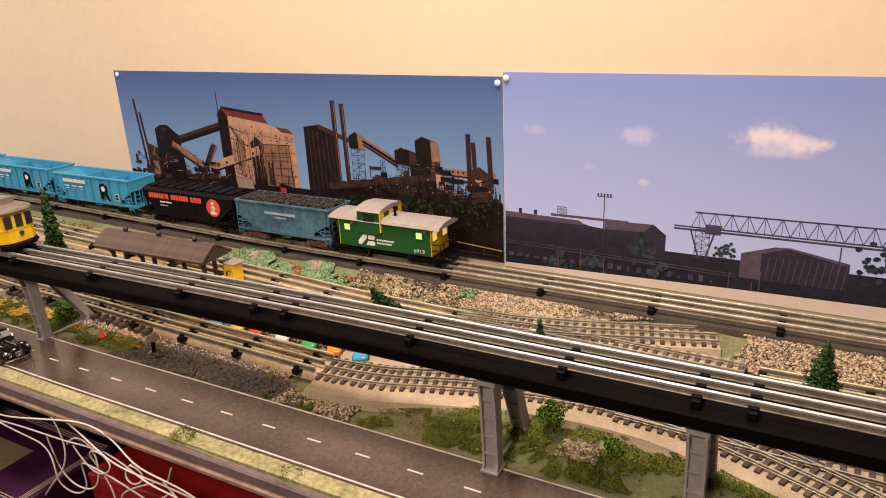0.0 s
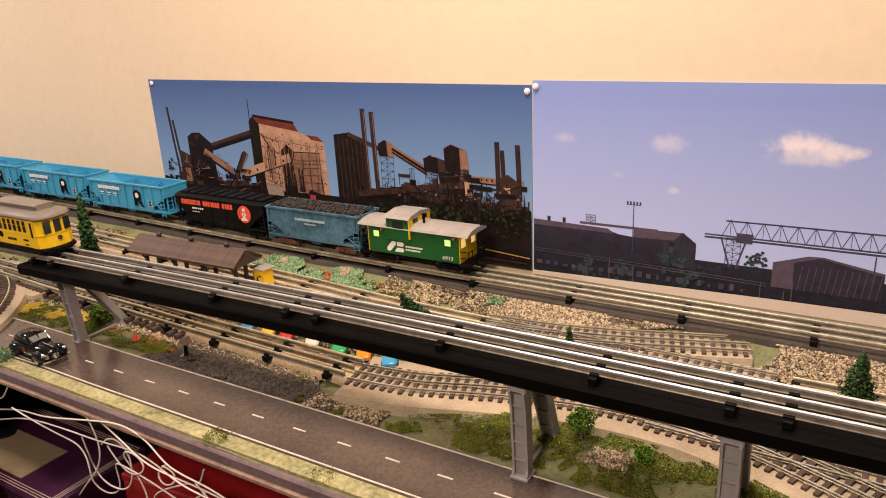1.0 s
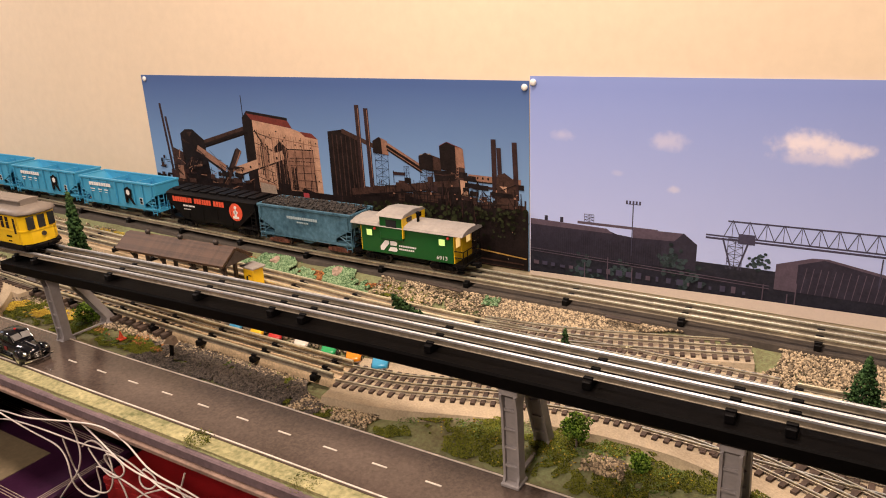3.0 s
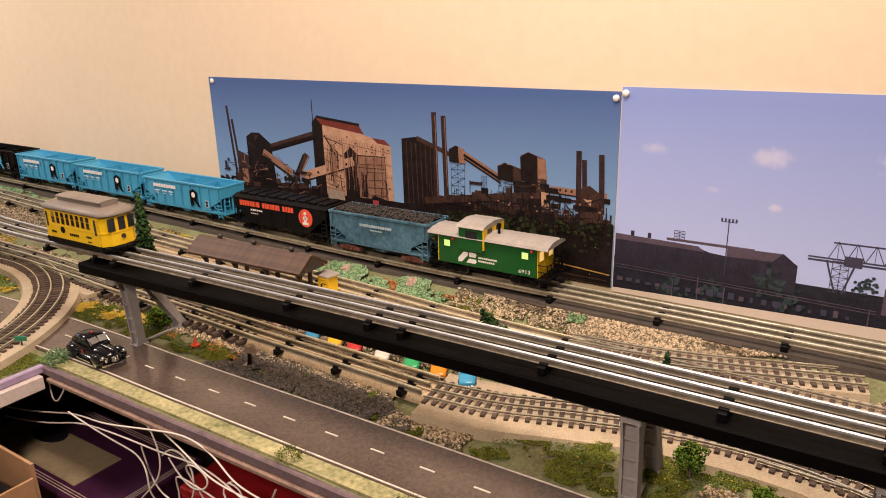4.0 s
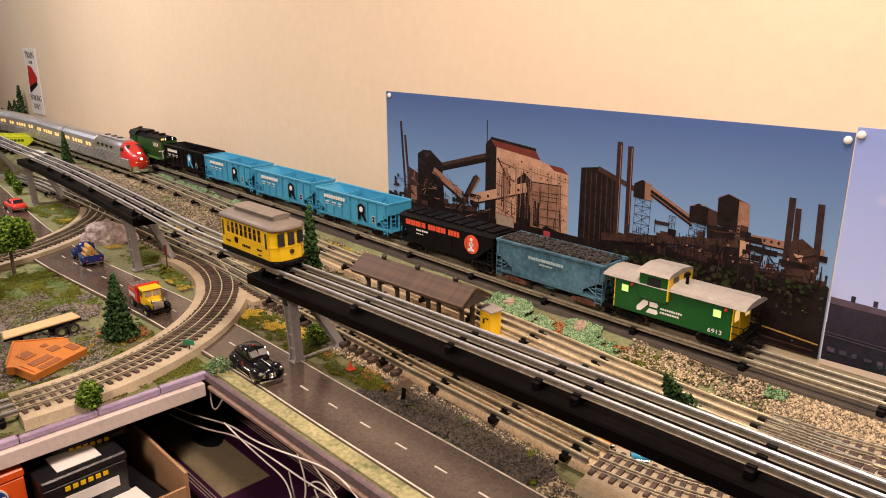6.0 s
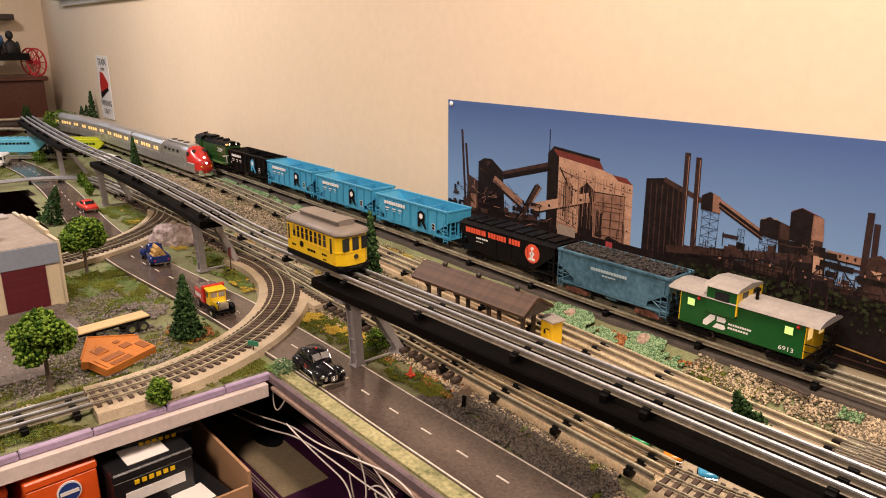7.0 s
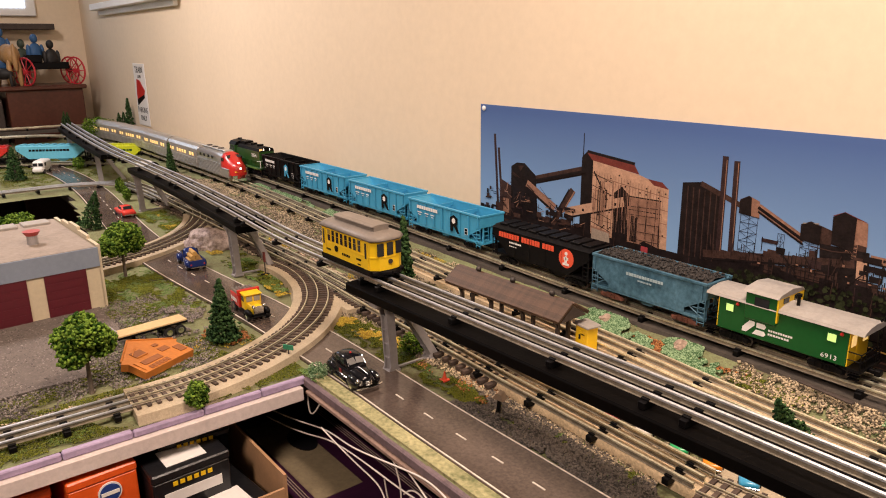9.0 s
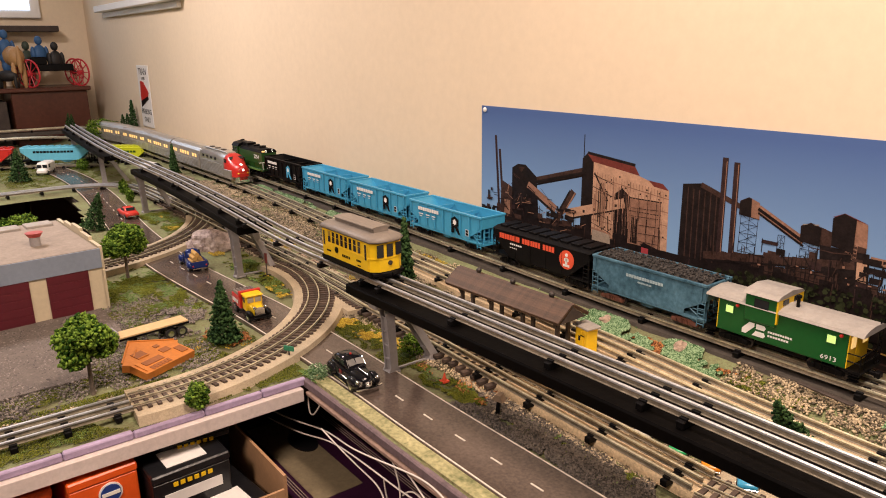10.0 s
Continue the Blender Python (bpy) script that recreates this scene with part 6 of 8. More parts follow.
strew("rubble", "brown rubble around the three-rail tracks", [
    (-0.2, 0.80, -0.39, -0.265, 9500, -0.35), (-1.6, 0.25, -0.262, -0.195, 9000, -0.35), (-1.3, -0.1, -0.36, -0.27, 4500, -0.2), (0.25, 0.9, -0.245, -0.20, 3000, -0.2)],
    (0.0014, 0.0034), G["rubble"], seed=10)
strew("yard_gravel", "grey brown gravel of the yard beside the shed", [(-0.30, 0.10, -1.3, -0.62, 26000, -0.45), (-0.25, -0.02, -0.66, -0.56, 1800, 0.0)], (0.0009, 0.0026), G["yard"], seed=11)
strew("pink_stones", "pinkish stones beside the station platform", [(0.20, 0.64, -0.305, -0.235, 900, -0.2), (-0.5, -0.2, -0.32, -0.27, 250, 0.0)], (0.003, 0.0062), G["pinkstone"], seed=12)

# painted verge at the table edge
tagged(part("verge", box(bmesh.new(), 0.236, 2.3, -0.5502, -0.520, -0.006, 0.0012), mat("painted_verge", (0.25, 0.27, 0.10), 0.8, var=0.5, s1=20, s2=160, alt=(0.52, 0.46, 0.24), bump=0.4)), kind="structure")
tagged(part("yard", box(bmesh.new(), -0.30, 0.03, -1.55, -0.80, -0.008, 0.0012), mat("yard_paint", (0.14, 0.115, 0.10), 0.9, var=0.3, s1=20, s2=260, bump=0.6)), kind="structure")
tagged(part("yard", box(bmesh.new(), -0.30, -0.10, -0.80, -0.72, -0.008, 0.0010), mat("yard_paint", (0.14, 0.115, 0.10), 0.9, var=0.3, s1=20, s2=260, bump=0.6)), kind="structure")


# ---- trees ----
def fir(x, y, z, h, r, tilt=0.0, label="small dark green model fir tree", seed=1, n=1100):
    t = thing("fir_tree", label, "tree", pose(x, y, z, tilt, 0, 0) @ pose(0, 0, 0, 0, 0, seed * 40), "fir trees on the layout")
    bm = bmesh.new()
    bar(bm, (0, 0, -0.006), (0, 0, h * 0.9), r * 0.14, 7, r * 0.03)
    part("trunk", bm, G["bark"], t)
    rng = np.random.default_rng(seed)
    u = rng.uniform(0, 1, n) ** 1.5
    tier = (u * 9) % 1.0
    rad = r * (1 - u) ** 0.8 * (0.72 + 0.28 * (1 - tier)) * np.sqrt(rng.uniform(0.25, 1, n)) * (1 + 0.18 * np.sin(rng.uniform(0, 6.28, n)))
    a = rng.uniform(0, 6.283, n)
    pts = np.stack([rad * np.cos(a), rad * np.sin(a), h * 0.07 + u * h * 0.93], 1)
    shards("crown", pts, (h * 0.018, h * 0.042), G["fir"], t, "stone", 0.6, seed)
    return t


def leafy(x, y, z, h, r, label="round bright green model tree with grey trunk", seed=1, n=1900, trunk=0.42):
    t = thing("leafy_tree", label, "tree", pose(x, y, z, 0, 0, seed * 31), "leafy trees on the layout")
    rng = np.random.default_rng(seed)
    bm = bmesh.new()
    bar(bm, (0, 0, -0.004), (0, 0, h * 0.5), h * 0.030, 8, h * 0.018)
    cents = []
    for i in range(9):
        a, e = i * 2.4, rng.uniform(-0.2, 0.9)
        c = np.array([math.cos(a) * r * 0.55, math.sin(a) * r * 0.55, h * trunk + (h - h * trunk) * (0.35 + 0.38 * e)])
        cents.append(c)
        bar(bm, (0, 0, h * 0.38), tuple(c), h * 0.011, 5, h * 0.004)
    cents.append(np.array([0, 0, h * 0.80]))
    part("trunk", bm, G["bark"], t)
    pts = []
    for c in cents:
        d = rng.normal(size=(n // len(cents), 3))
        d /= np.linalg.norm(d, axis=1, keepdims=True)
        pts.append(c + d * r * 0.52 * rng.uniform(0.55, 1.02, (len(d), 1)) * np.array([1, 1, 0.85]))
    shards("crown", np.concatenate(pts), (h * 0.015, h * 0.036), G["leaf"], t, "stone", 0.7, seed)
    return t


def shrub(x, y, z, h, r, material, label, seed, n=420):
    rng = np.random.default_rng(seed)
    d = rng.normal(size=(n, 3))
    d /= np.linalg.norm(d, axis=1, keepdims=True)
    pts = d * np.array([r, r, h * 0.5]) * rng.uniform(0.55, 1.0, (n, 1)) * (0.8 + 0.35 * rng.uniform(0, 1, (n, 1))) + np.array([0, 0, h * 0.5])
    ob = shards("shrub", pts, (h * 0.035, h * 0.085), material, None, "stone", 0.7, seed)
    ob.matrix_world = pose(x, y, z)
    return tagged(ob, label, "shrub", "shrubs on the layout")


fir(0.062, -0.255, 0.026, 0.138, 0.020, 0, seed=2)
fir(0.794, -0.222, 0.026, 0.092, 0.022, 38, "leaning dark green model fir tree", 3, 700)
fir(1.022, -0.240, 0.024, 0.056, 0.013, 0, "tiny green model fir tree by the switch", 4, 500)
fir(1.342, -0.205, 0.026, 0.072, 0.024, 0, seed=5)
fir(-1.38, -0.222, 0.050, 0.105, 0.020, 0, seed=6)
fir(0.026, -0.597, -0.002, 0.108, 0.028, 0, "broad dark green model fir tree", 7, 1500)
fir(-1.904, -0.623, -0.002, 0.125, 0.040, 0, seed=8)
fir(-0.95, -0.588, -0.004, 0.105, 0.034, -16, "leaning dark green fir tree behind the shed", 9)
for k, (x, h) in enumerate(((-2.56, 0.17), (-2.66, 0.10), (-2.75, 0.09), (-2.82, 0.10), (-2.9, 0.10))):
    fir(x, -0.03 if k < 3 else -0.25, 0.062, h, 0.028, 0, "dark flat fir tree at the far wall", 12 + k, 600)
leafy(0.085, -0.815, -0.002, 0.130, 0.040, seed=2, n=4200, trunk=0.30)
leafy(-0.440, -0.629, -0.002, 0.130, 0.044, seed=3, n=3800, trunk=0.34)
leafy(-0.655, -0.80, -0.002, 0.125, 0.055, seed=4)
leafy(-2.40, -0.205, 0.03, 0.135, 0.075, seed=5)
leafy(1.086, -0.368, 0.004, 0.050, 0.0165, "small green leafy model tree in turf", 6, 1200, 0.16)
shrub(1.157, -0.377, 0.004, 0.026, 0.011, G["leaf"], "small round green shrub", 3)
shrub(0.222, -0.712, -0.003, 0.040, 0.016, G["leaf"], "round green shrub at the table edge", 4, 700)
shrub(0.262, -0.380, -0.002, 0.034, 0.024, G["leaf"], "green shrub beside the trestle", 5, 600)
shrub(0.245, -0.541, -0.004, 0.024, 0.018, G["mint"], "pale green shrub at the table corner", 6, 500)
shrub(-2.05, -0.378, -0.002, 0.05, 0.025, G["leaf"], "green shrub by the far road", 7)
shrub(-1.42, -0.383, -0.002, 0.05, 0.016, G["leaf"], "green shrub by the far road", 8)
shrub(-1.262, -0.405, -0.002, 0.045, 0.014, G["leaf"], "green shrub by the far road", 9)
shrub(0.70, -0.541, -0.002, 0.014, 0.018, G["olive"], "low green tuft on the verge", 10)
shrub(0.86, -0.543, -0.002, 0.010, 0.020, G["olive"], "low green tuft on the verge", 11)


def rock(x, y, z, sx, sy, sz, label, material, seed):
    bm = bmesh.new()
    bmesh.ops.create_icosphere(bm, subdivisions=4, radius=1)
    for v in bm.verts:
        d = 1 + 0.28 * noise.noise(v.co * 1.3 + Vector((seed, 0, 0))) + 0.10 * noise.noise(v.co * 4 + Vector((0, seed, 0))) + 0.03 * noise.noise(v.co * 11)
        v.co = Vector((v.co.x * d * sx, v.co.y * d * sy, max(-0.2, v.co.z * d) * sz))
    ob = part("rock", bm, material)
    ob.matrix_world = pose(x, y, z, 0, 0, seed * 25)
    return tagged(ob, label, "rock")


rock(-0.560, -0.402, 0.004, 0.064, 0.034, 0.046, "large pinkish grey veined rock beside the curve", mat("veined_rock", (0.26, 0.17, 0.16), 0.75, var=0.5, s1=30, s2=120, alt=(0.68, 0.56, 0.52), bump=0.6), 2)
for k, (x, y, s) in enumerate(((0.44, -0.128, 0.012), (0.575, -0.126, 0.013), (0.36, -0.262, 0.010))):
    rock(x, y, ground_z(x, y), s, s * 0.8, s * 0.7, "small tan rock beside the track", mat("tan_rock", (0.40, 0.29, 0.22), 0.9, var=0.4, s1=40), 3 + k)


# ---- station and lineside things ----
def station():
    t = thing("station", "open station shelter with brown shingled roof", "station", pose(0.373, -0.2565, 0.031, 0, 0, 2) @ pose(-0.373, 0.2525, 0))
    part("platform", box(bmesh.new(), 0.205, 0.66, -0.300, -0.215, -0.010, 0.003, 0.001), mat("sandy_platform", (0.70, 0.56, 0.38), 0.85, var=0.2, s1=25), t)
    rm = mat("brown_shingle", (0.080, 0.043, 0.024), 0.6, var=0.35, obrand=0.5, s1=60)
    x0, x1, ridge, eave = 0.236, 0.482, 0.083, 0.062
    for s, y1 in ((-1, -0.286), (1, -0.222)):
        ry = -0.2565
        bm = bmesh.new()
        a, b = Vector((0, ry, ridge)), Vector((0, y1, eave))
        quad = [(x0, a), (x1, a), (x1, b), (x0, b)]
        up = [bm.verts.new((x, p.y, p.z)) for x, p in quad]
        dn = [bm.verts.new((x, p.y, p.z - 0.0025)) for x, p in quad]
        bm.faces.new(up)
        bm.faces.new(dn[::-1])
        for i in range(4):
            bm.faces.new((up[i], dn[i], dn[(i + 1) % 4], up[(i + 1) % 4]))
        slope = part("roof_slope", bm, rm, t)
        n = 9
        ang = math.degrees(math.atan2(b.z - a.z, b.y - a.y))
        row = part("shingle_course", box(bmesh.new(), x0 - 0.001, x1 + 0.001, -0.0018, 0.0018, 0, 0.0030), rm, slope)
        for i in range(n):
            p = a + (b - a) * ((i + 0.5) / n)
            m = pose(0, p.y, p.z + 0.0002, ang + (180 if s < 0 else 0) + (13 if s < 0 else -13), 0, 0)
            if i == 0:
                row.matrix_local = m
            else:
                again(row, m, slope)
    for x in (x0, x1 - 0.0015):
        part("gable", prism(bmesh.new(), [(-0.282, 0.060), (-0.2565, 0.080), (-0.226, 0.060)], -x - 0.0015, -x, pose(0, 0, 0, 0, 0, 90)), M["darkwood"], t)
    for i in range(4):
        x = 0.258 + 0.069 * i
        bm = bmesh.new()
        for y in (-0.268, -0.245):
            box(bm, x - 0.0025, x + 0.0025, y - 0.0025, y + 0.0025, 0.003, 0.060)
        bar(bm, (x, -0.268, 0.042), (x, -0.280, 0.061), 0.0015, 5)
        part("post", bm, M["darkwood"], t)
    for x in (0.285, 0.362, 0.442):
        bm = bmesh.new()
        bmesh.ops.create_uvsphere(bm, u_segments=12, v_segments=8, radius=0.0046, matrix=Matrix.Translation((x, -0.2565, ridge + 0.006)))
        bar(bm, (x, -0.2565, ridge - 0.002), (x, -0.2565, ridge + 0.004), 0.003, 8)
        part("roof_vent", bm, M["darkmetal"], t, smooth=True)
    part("bench", box(bmesh.new(), 0.40, 0.45, -0.262, -0.248, 0.003, 0.017, 0.001), M["darkwood"], t)
    return t


station()


def booth(x, y, z):
    t = thing("yellow_booth", "small yellow booth with a grey roof", "booth", pose(x, y, z, 0, 0, -8))
    b = part("body", box(bmesh.new(), -0.013, 0.013, -0.010, 0.010, 0, 0.041, 0.0008), M["yellow"], t)
    part("roof", box(bmesh.new(), -0.0165, 0.0165, -0.0135, 0.0135, 0.0405, 0.044, 0.001), M["greyroof"], t)
    part("door", box(bmesh.new(), -0.006, 0.006, -0.0112, -0.0100, 0.001, 0.034, 0.0003), M["yellow"], b)
    part("pane", box(bmesh.new(), -0.004, 0.0, -0.0118, -0.0108, 0.021, 0.028), M["glass"], b)
    part("sign", bars(bmesh.new(), 0.0, 0.009, -0.0112, 0.0285, 0.0305, 3), M["black"], b)
    return t


booth(0.483, -0.226, 0.034)


def small_sign(x, y, z, name, label, h, board, col):
    t = thing(name, label, "sign", pose(x, y, z, 0, 0, 30))
    bm = bmesh.new()
    bar(bm, (0, 0, 0), (0, 0, h), 0.0013, 6)
    part("post", bm, M["darkwood"], t)
    part("board", box(bmesh.new(), -board[0] / 2, board[0] / 2, -0.0012, 0.0012, h - board[1], h, 0.0004), col, t)
    part("base", box(bmesh.new(), -0.007, 0.007, -0.006, 0.006, -0.001, 0.002, 0.0004), M["black"], t)
    return t


small_sign(0.165, -0.548, -0.001, "road_sign", "small green road sign on a post", 0.026, (0.018, 0.008), mat("sign_green", (0.03, 0.22, 0.12), 0.5))
small_sign(-0.262, -0.392, 0.0, "signal_post", "dark red lineside signal post", 0.050, (0.006, 0.022), mat("signal_red", (0.16, 0.03, 0.03), 0.5))


def bird_box(x, y, z):
    t = thing("hut_on_post", "tiny tan roofed box on a dark post", "lineside box", pose(x, y, z, 0, 6, 20))
    part("post", box(bmesh.new(), -0.003, 0.003, -0.003, 0.003, -0.002, 0.026, 0.0004), M["black"], t)
    part("roof", prism(bmesh.new(), [(-0.011, 0.024), (0.011, 0.024), (0.004, 0.034), (-0.004, 0.034)], -0.008, 0.008), mat("tan_roof", (0.22, 0.16, 0.11), 0.8), t)
    part("base", box(bmesh.new(), -0.010, 0.010, -0.007, 0.007, -0.003, 0.0012), M["bed"], t)
    return t


bird_box(0.493, -0.408, 0.0).scale = (0.75, 0.75, 0.9)
cone = bmesh.new()
bar(cone, (0, 0, 0), (0, 0, 0.013), 0.0042, 12, 0.0008)
box(cone, -0.0055, 0.0055, -0.0055, 0.0055, -0.001, 0.0012)
cone = tagged(part("traffic_cone", cone, M["orange"]), "tiny faded orange traffic cone on turf", "traffic cone")
cone.matrix_world = pose(0.372, -0.403, 0.0)


# ---- vehicles ----
def wheel_set(t, xs, y, r, wdt, hub):
    first = None
    for x in xs:
        for s in (-1, 1):
            m = Matrix.Translation((x, s * y, r))
            if first is None:
                bm = bmesh.new()
                bar(bm, (0, -wdt / 2, 0), (0, wdt / 2, 0), r, 20)
                first = part("wheel", bm, M["rubber"], t)
                hb = bmesh.new()
                bar(hb, (0, -wdt / 2 - 0.0006, 0), (0, wdt / 2 + 0.0006, 0), r * 0.6, 14)
                part("hubcap", hb, hub, first)
                first.matrix_local = m
            else:
                o = again(first, m, t)
                again(first.children[0], Matrix.Identity(4), o)


def loft(bm, secs, mi=0):
    """Joins cross sections (x, half width, z low, z high, crown) into a rounded car body."""
    rings = []
    for x, w, z0, z1, c in secs:
        h = z1 - z0
        prof = [(-w, z0), (-w, z0 + h * 0.55), (-w * (1 - 0.10 * c), z0 + h * 0.80), (-w * (1 - 0.38 * c), z0 + h * 0.96), (0, z1), (w * (1 - 0.38 * c), z0 + h * 0.96), (w * (1 - 0.10 * c), z0 + h * 0.80), (w, z0 + h * 0.55), (w, z0)]
        rings.append([bm.verts.new((x, y, z)) for y, z in prof])
    for a, b in zip(rings, rings[1:]):
        for i in range(9):
            bm.faces.new((a[i], a[(i + 1) % 9], b[(i + 1) % 9], b[i]))
    bm.faces.new(rings[0])
    bm.faces.new(rings[-1][::-1])
    return bm


def sedan(m):
    """A rounded 1940s sedan, nose along +x."""
    t = thing("black_sedan", "glossy black vintage sedan with chrome bumpers", "car", m)
    paint = M["blackgloss"]
    body = part("body", loft(bmesh.new(), [(-0.054, 0.010, 0.010, 0.017, 1), (-0.050, 0.016, 0.008, 0.023, 1), (-0.038, 0.019, 0.007, 0.027, 1), (-0.010, 0.0195, 0.007, 0.0275, 0.7), (0.014, 0.018, 0.007, 0.0275, 0.8), (0.030, 0.0145, 0.008, 0.0265, 1), (0.046, 0.011, 0.009, 0.024, 1), (0.052, 0.008, 0.010, 0.020, 1)]), paint, t, smooth=True)
    roof = part("cabin", loft(bmesh.new(), [(-0.047, 0.010, 0.022, 0.026, 1), (-0.038, 0.0150, 0.024, 0.034, 1), (-0.024, 0.0162, 0.025, 0.0415, 1), (-0.006, 0.0162, 0.025, 0.0425, 1), (0.006, 0.0155, 0.025, 0.040, 1), (0.018, 0.0145, 0.025, 0.029, 1)]), paint, t, smooth=True)
    for s in (-1, 1):
        for x0, x1 in ((-0.022, -0.008), (-0.006, 0.005)):
            part("side_window", prism(bmesh.new(), [(x0, 0.0305), (x1, 0.0305), (x1 - 0.001, 0.0380), (x0 + 0.001, 0.0380)], s * 0.0158 - 0.0006, s * 0.0158 + 0.0006), M["glass"], roof)
        ws = part("windscreen", box(bmesh.new(), -0.0006, 0.0006, -0.0062, 0.0062, -0.0052, 0.0052), mat("pale_glass", (0.20, 0.19, 0.18), 0.08, bump=0), roof)
        ws.matrix_local = pose(0.0118, s * 0.0068, 0.0352, 0, -48, s * -10)
        part("windscreen_frame", bar(bmesh.new(), (0.0075, s * 0.0135, 0.0398), (0.0165, s * 0.0140, 0.0298), 0.0006, 5), M["chrome"], roof)
        for x, l in ((0.034, 0.017), (-0.034, 0.017)):
            fb = bmesh.new()
            bmesh.ops.create_uvsphere(fb, u_segments=18, v_segments=10, radius=1, matrix=Matrix.Translation((x, s * 0.0175, 0.0135)) @ Matrix.Diagonal((l, 0.0068, 0.0095, 1)))
            part("fender", fb, paint, t, smooth=True)
        hl = bmesh.new()
        bmesh.ops.create_uvsphere(hl, u_segments=12, v_segments=8, radius=0.0032, matrix=Matrix.Translation((0.0485, s * 0.0165, 0.0190)))
        part("headlight", hl, M["chrome"], t, smooth=True)
        part("door_emblem", box(bmesh.new(), -0.006, 0.001, s * 0.0197 - 0.0003, s * 0.0197 + 0.0003, 0.016, 0.022), mat("dull_red", (0.20, 0.02, 0.02), 0.5), t)
        part("running_board", box(bmesh.new(), -0.022, 0.020, s * 0.0205 - 0.002, s * 0.0205 + 0.002, 0.006, 0.0078), M["chrome"], t)
    gr = bmesh.new()
    for k in range(5):
        pts = [(0.0535 - abs(j) ** 1.6 * 0.0007, j * 0.0027, 0.0105 + 0.0016 * k) for j in range(-5, 6)]
        for a, b in zip(pts, pts[1:]):
            bar(gr, a, b, 0.0007, 5)
    part("grille", gr, M["chrome"], t)
    for s, x in ((1, 0.0580), (-1, -0.0590)):
        bp = bmesh.new()
        pts = [(x - s * abs(j) ** 1.8 * 0.0002, j * 0.0036, 0.0085) for j in range(-6, 7)]
        for a, b in zip(pts, pts[1:]):
            bar(bp, a, b, 0.0016, 6)
        part("bumper", bp, M["chrome"], t)
    part("bonnet_trim", bar(bmesh.new(), (0.018, 0, 0.0282), (0.050, 0, 0.0275), 0.0006, 5), M["chrome"], t)
    lt = bmesh.new()
    bmesh.ops.create_uvsphere(lt, u_segments=10, v_segments=6, radius=0.0018, matrix=Matrix.Translation((-0.004, 0, 0.0428)))
    part("roof_light", lt, M["red"], t)
    wheel_set(t, (-0.034, 0.034), 0.0195, 0.0080, 0.0055, M["chrome"])
    return t


sedan(pose(0.288, -0.507, 0.0022, 0, 0, -3) @ Matrix.Scale(0.94, 4))


def old_truck(m):
    t = thing("vintage_truck", "yellow vintage truck with red crate load bed", "truck", m)
    part("chassis", box(bmesh.new(), -0.048, 0.045, -0.010, 0.010, 0.009, 0.013), M["black"], t)
    bed = part("cargo_bed", box(bmesh.new(), -0.052, -0.006, -0.019, 0.019, 0.013, 0.034, 0.001), M["red"], t)
    part("sign_panel", bars(bmesh.new(), -0.046, -0.014, -0.0195, 0.020, 0.027, 4), M["letter"], bed)
    rng = random.Random(3)
    load = bmesh.new()
    for i in range(7):
        for j in range(6):
            x, y = -0.047 + 0.0062 * i, -0.0155 + 0.0062 * j
            bar(load, (x, y, 0.034), (x, y, 0.0385 + rng.uniform(0, 0.001)), 0.0023, 8)
    part("milk_cans", load, M["silver"], t, "rows of small grey cans")
    part("canopy_edge", box(bmesh.new(), -0.010, -0.005, -0.0205, 0.0205, 0.034, 0.046, 0.001), M["red"], t)
    cab = part("cab", box(bmesh.new(), -0.004, 0.017, -0.0155, 0.0155, 0.012, 0.041, 0.0025), M["yellow"], t)
    part("cab_roof", box(bmesh.new(), -0.006, 0.020, -0.0165, 0.0165, 0.040, 0.043, 0.0012), M["yellow"], cab)
    for s in (-1, 1):
        part("side_window", box(bmesh.new(), 0.001, 0.012, s * 0.0156 - 0.0005, s * 0.0156 + 0.0005, 0.029, 0.038), M["glass"], cab)
        part("windscreen", box(bmesh.new(), 0.0168, 0.0178, s * 0.0068 - 0.0055, s * 0.0068 + 0.0055, 0.029, 0.038), mat("pale_glass", (0.30, 0.27, 0.22), 0.08, bump=0), cab)
        fb = bmesh.new()
        bmesh.ops.create_uvsphere(fb, u_segments=16, v_segments=8, radius=1, matrix=Matrix.Translation((0.035, s * 0.0165, 0.0145)) @ Matrix.Diagonal((0.013, 0.0055, 0.0065, 1)))
        part("fender", fb, M["black"], t, smooth=True)
        hl = bmesh.new()
        bmesh.ops.create_uvsphere(hl, u_segments=10, v_segments=8, radius=0.0034, matrix=Matrix.Translation((0.0455, s * 0.0095, 0.0275)))
        part("headlight", hl, M["chrome"], t, smooth=True)
        part("running_board", box(bmesh.new(), -0.004, 0.024, s * 0.018 - 0.003, s * 0.018 + 0.003, 0.009, 0.0105), M["black"], t)
    part("bonnet", loft(bmesh.new(), [(0.016, 0.0130, 0.012, 0.029, 1), (0.042, 0.0095, 0.012, 0.0265, 1)]), M["yellow"], t)
    part("radiator", box(bmesh.new(), 0.042, 0.0445, -0.0095, 0.0095, 0.011, 0.027, 0.001), M["chrome"], t)
    part("bumper", bar(bmesh.new(), (0.051, -0.019, 0.010), (0.051, 0.019, 0.010), 0.0014, 6), M["black"], t)
    wheel_set(t, (-0.034, 0.035), 0.0175, 0.0090, 0.0050, M["chrome"])
    return t


old_truck(pose(-0.058, -0.513, 0.0022, 0, 0, -4))


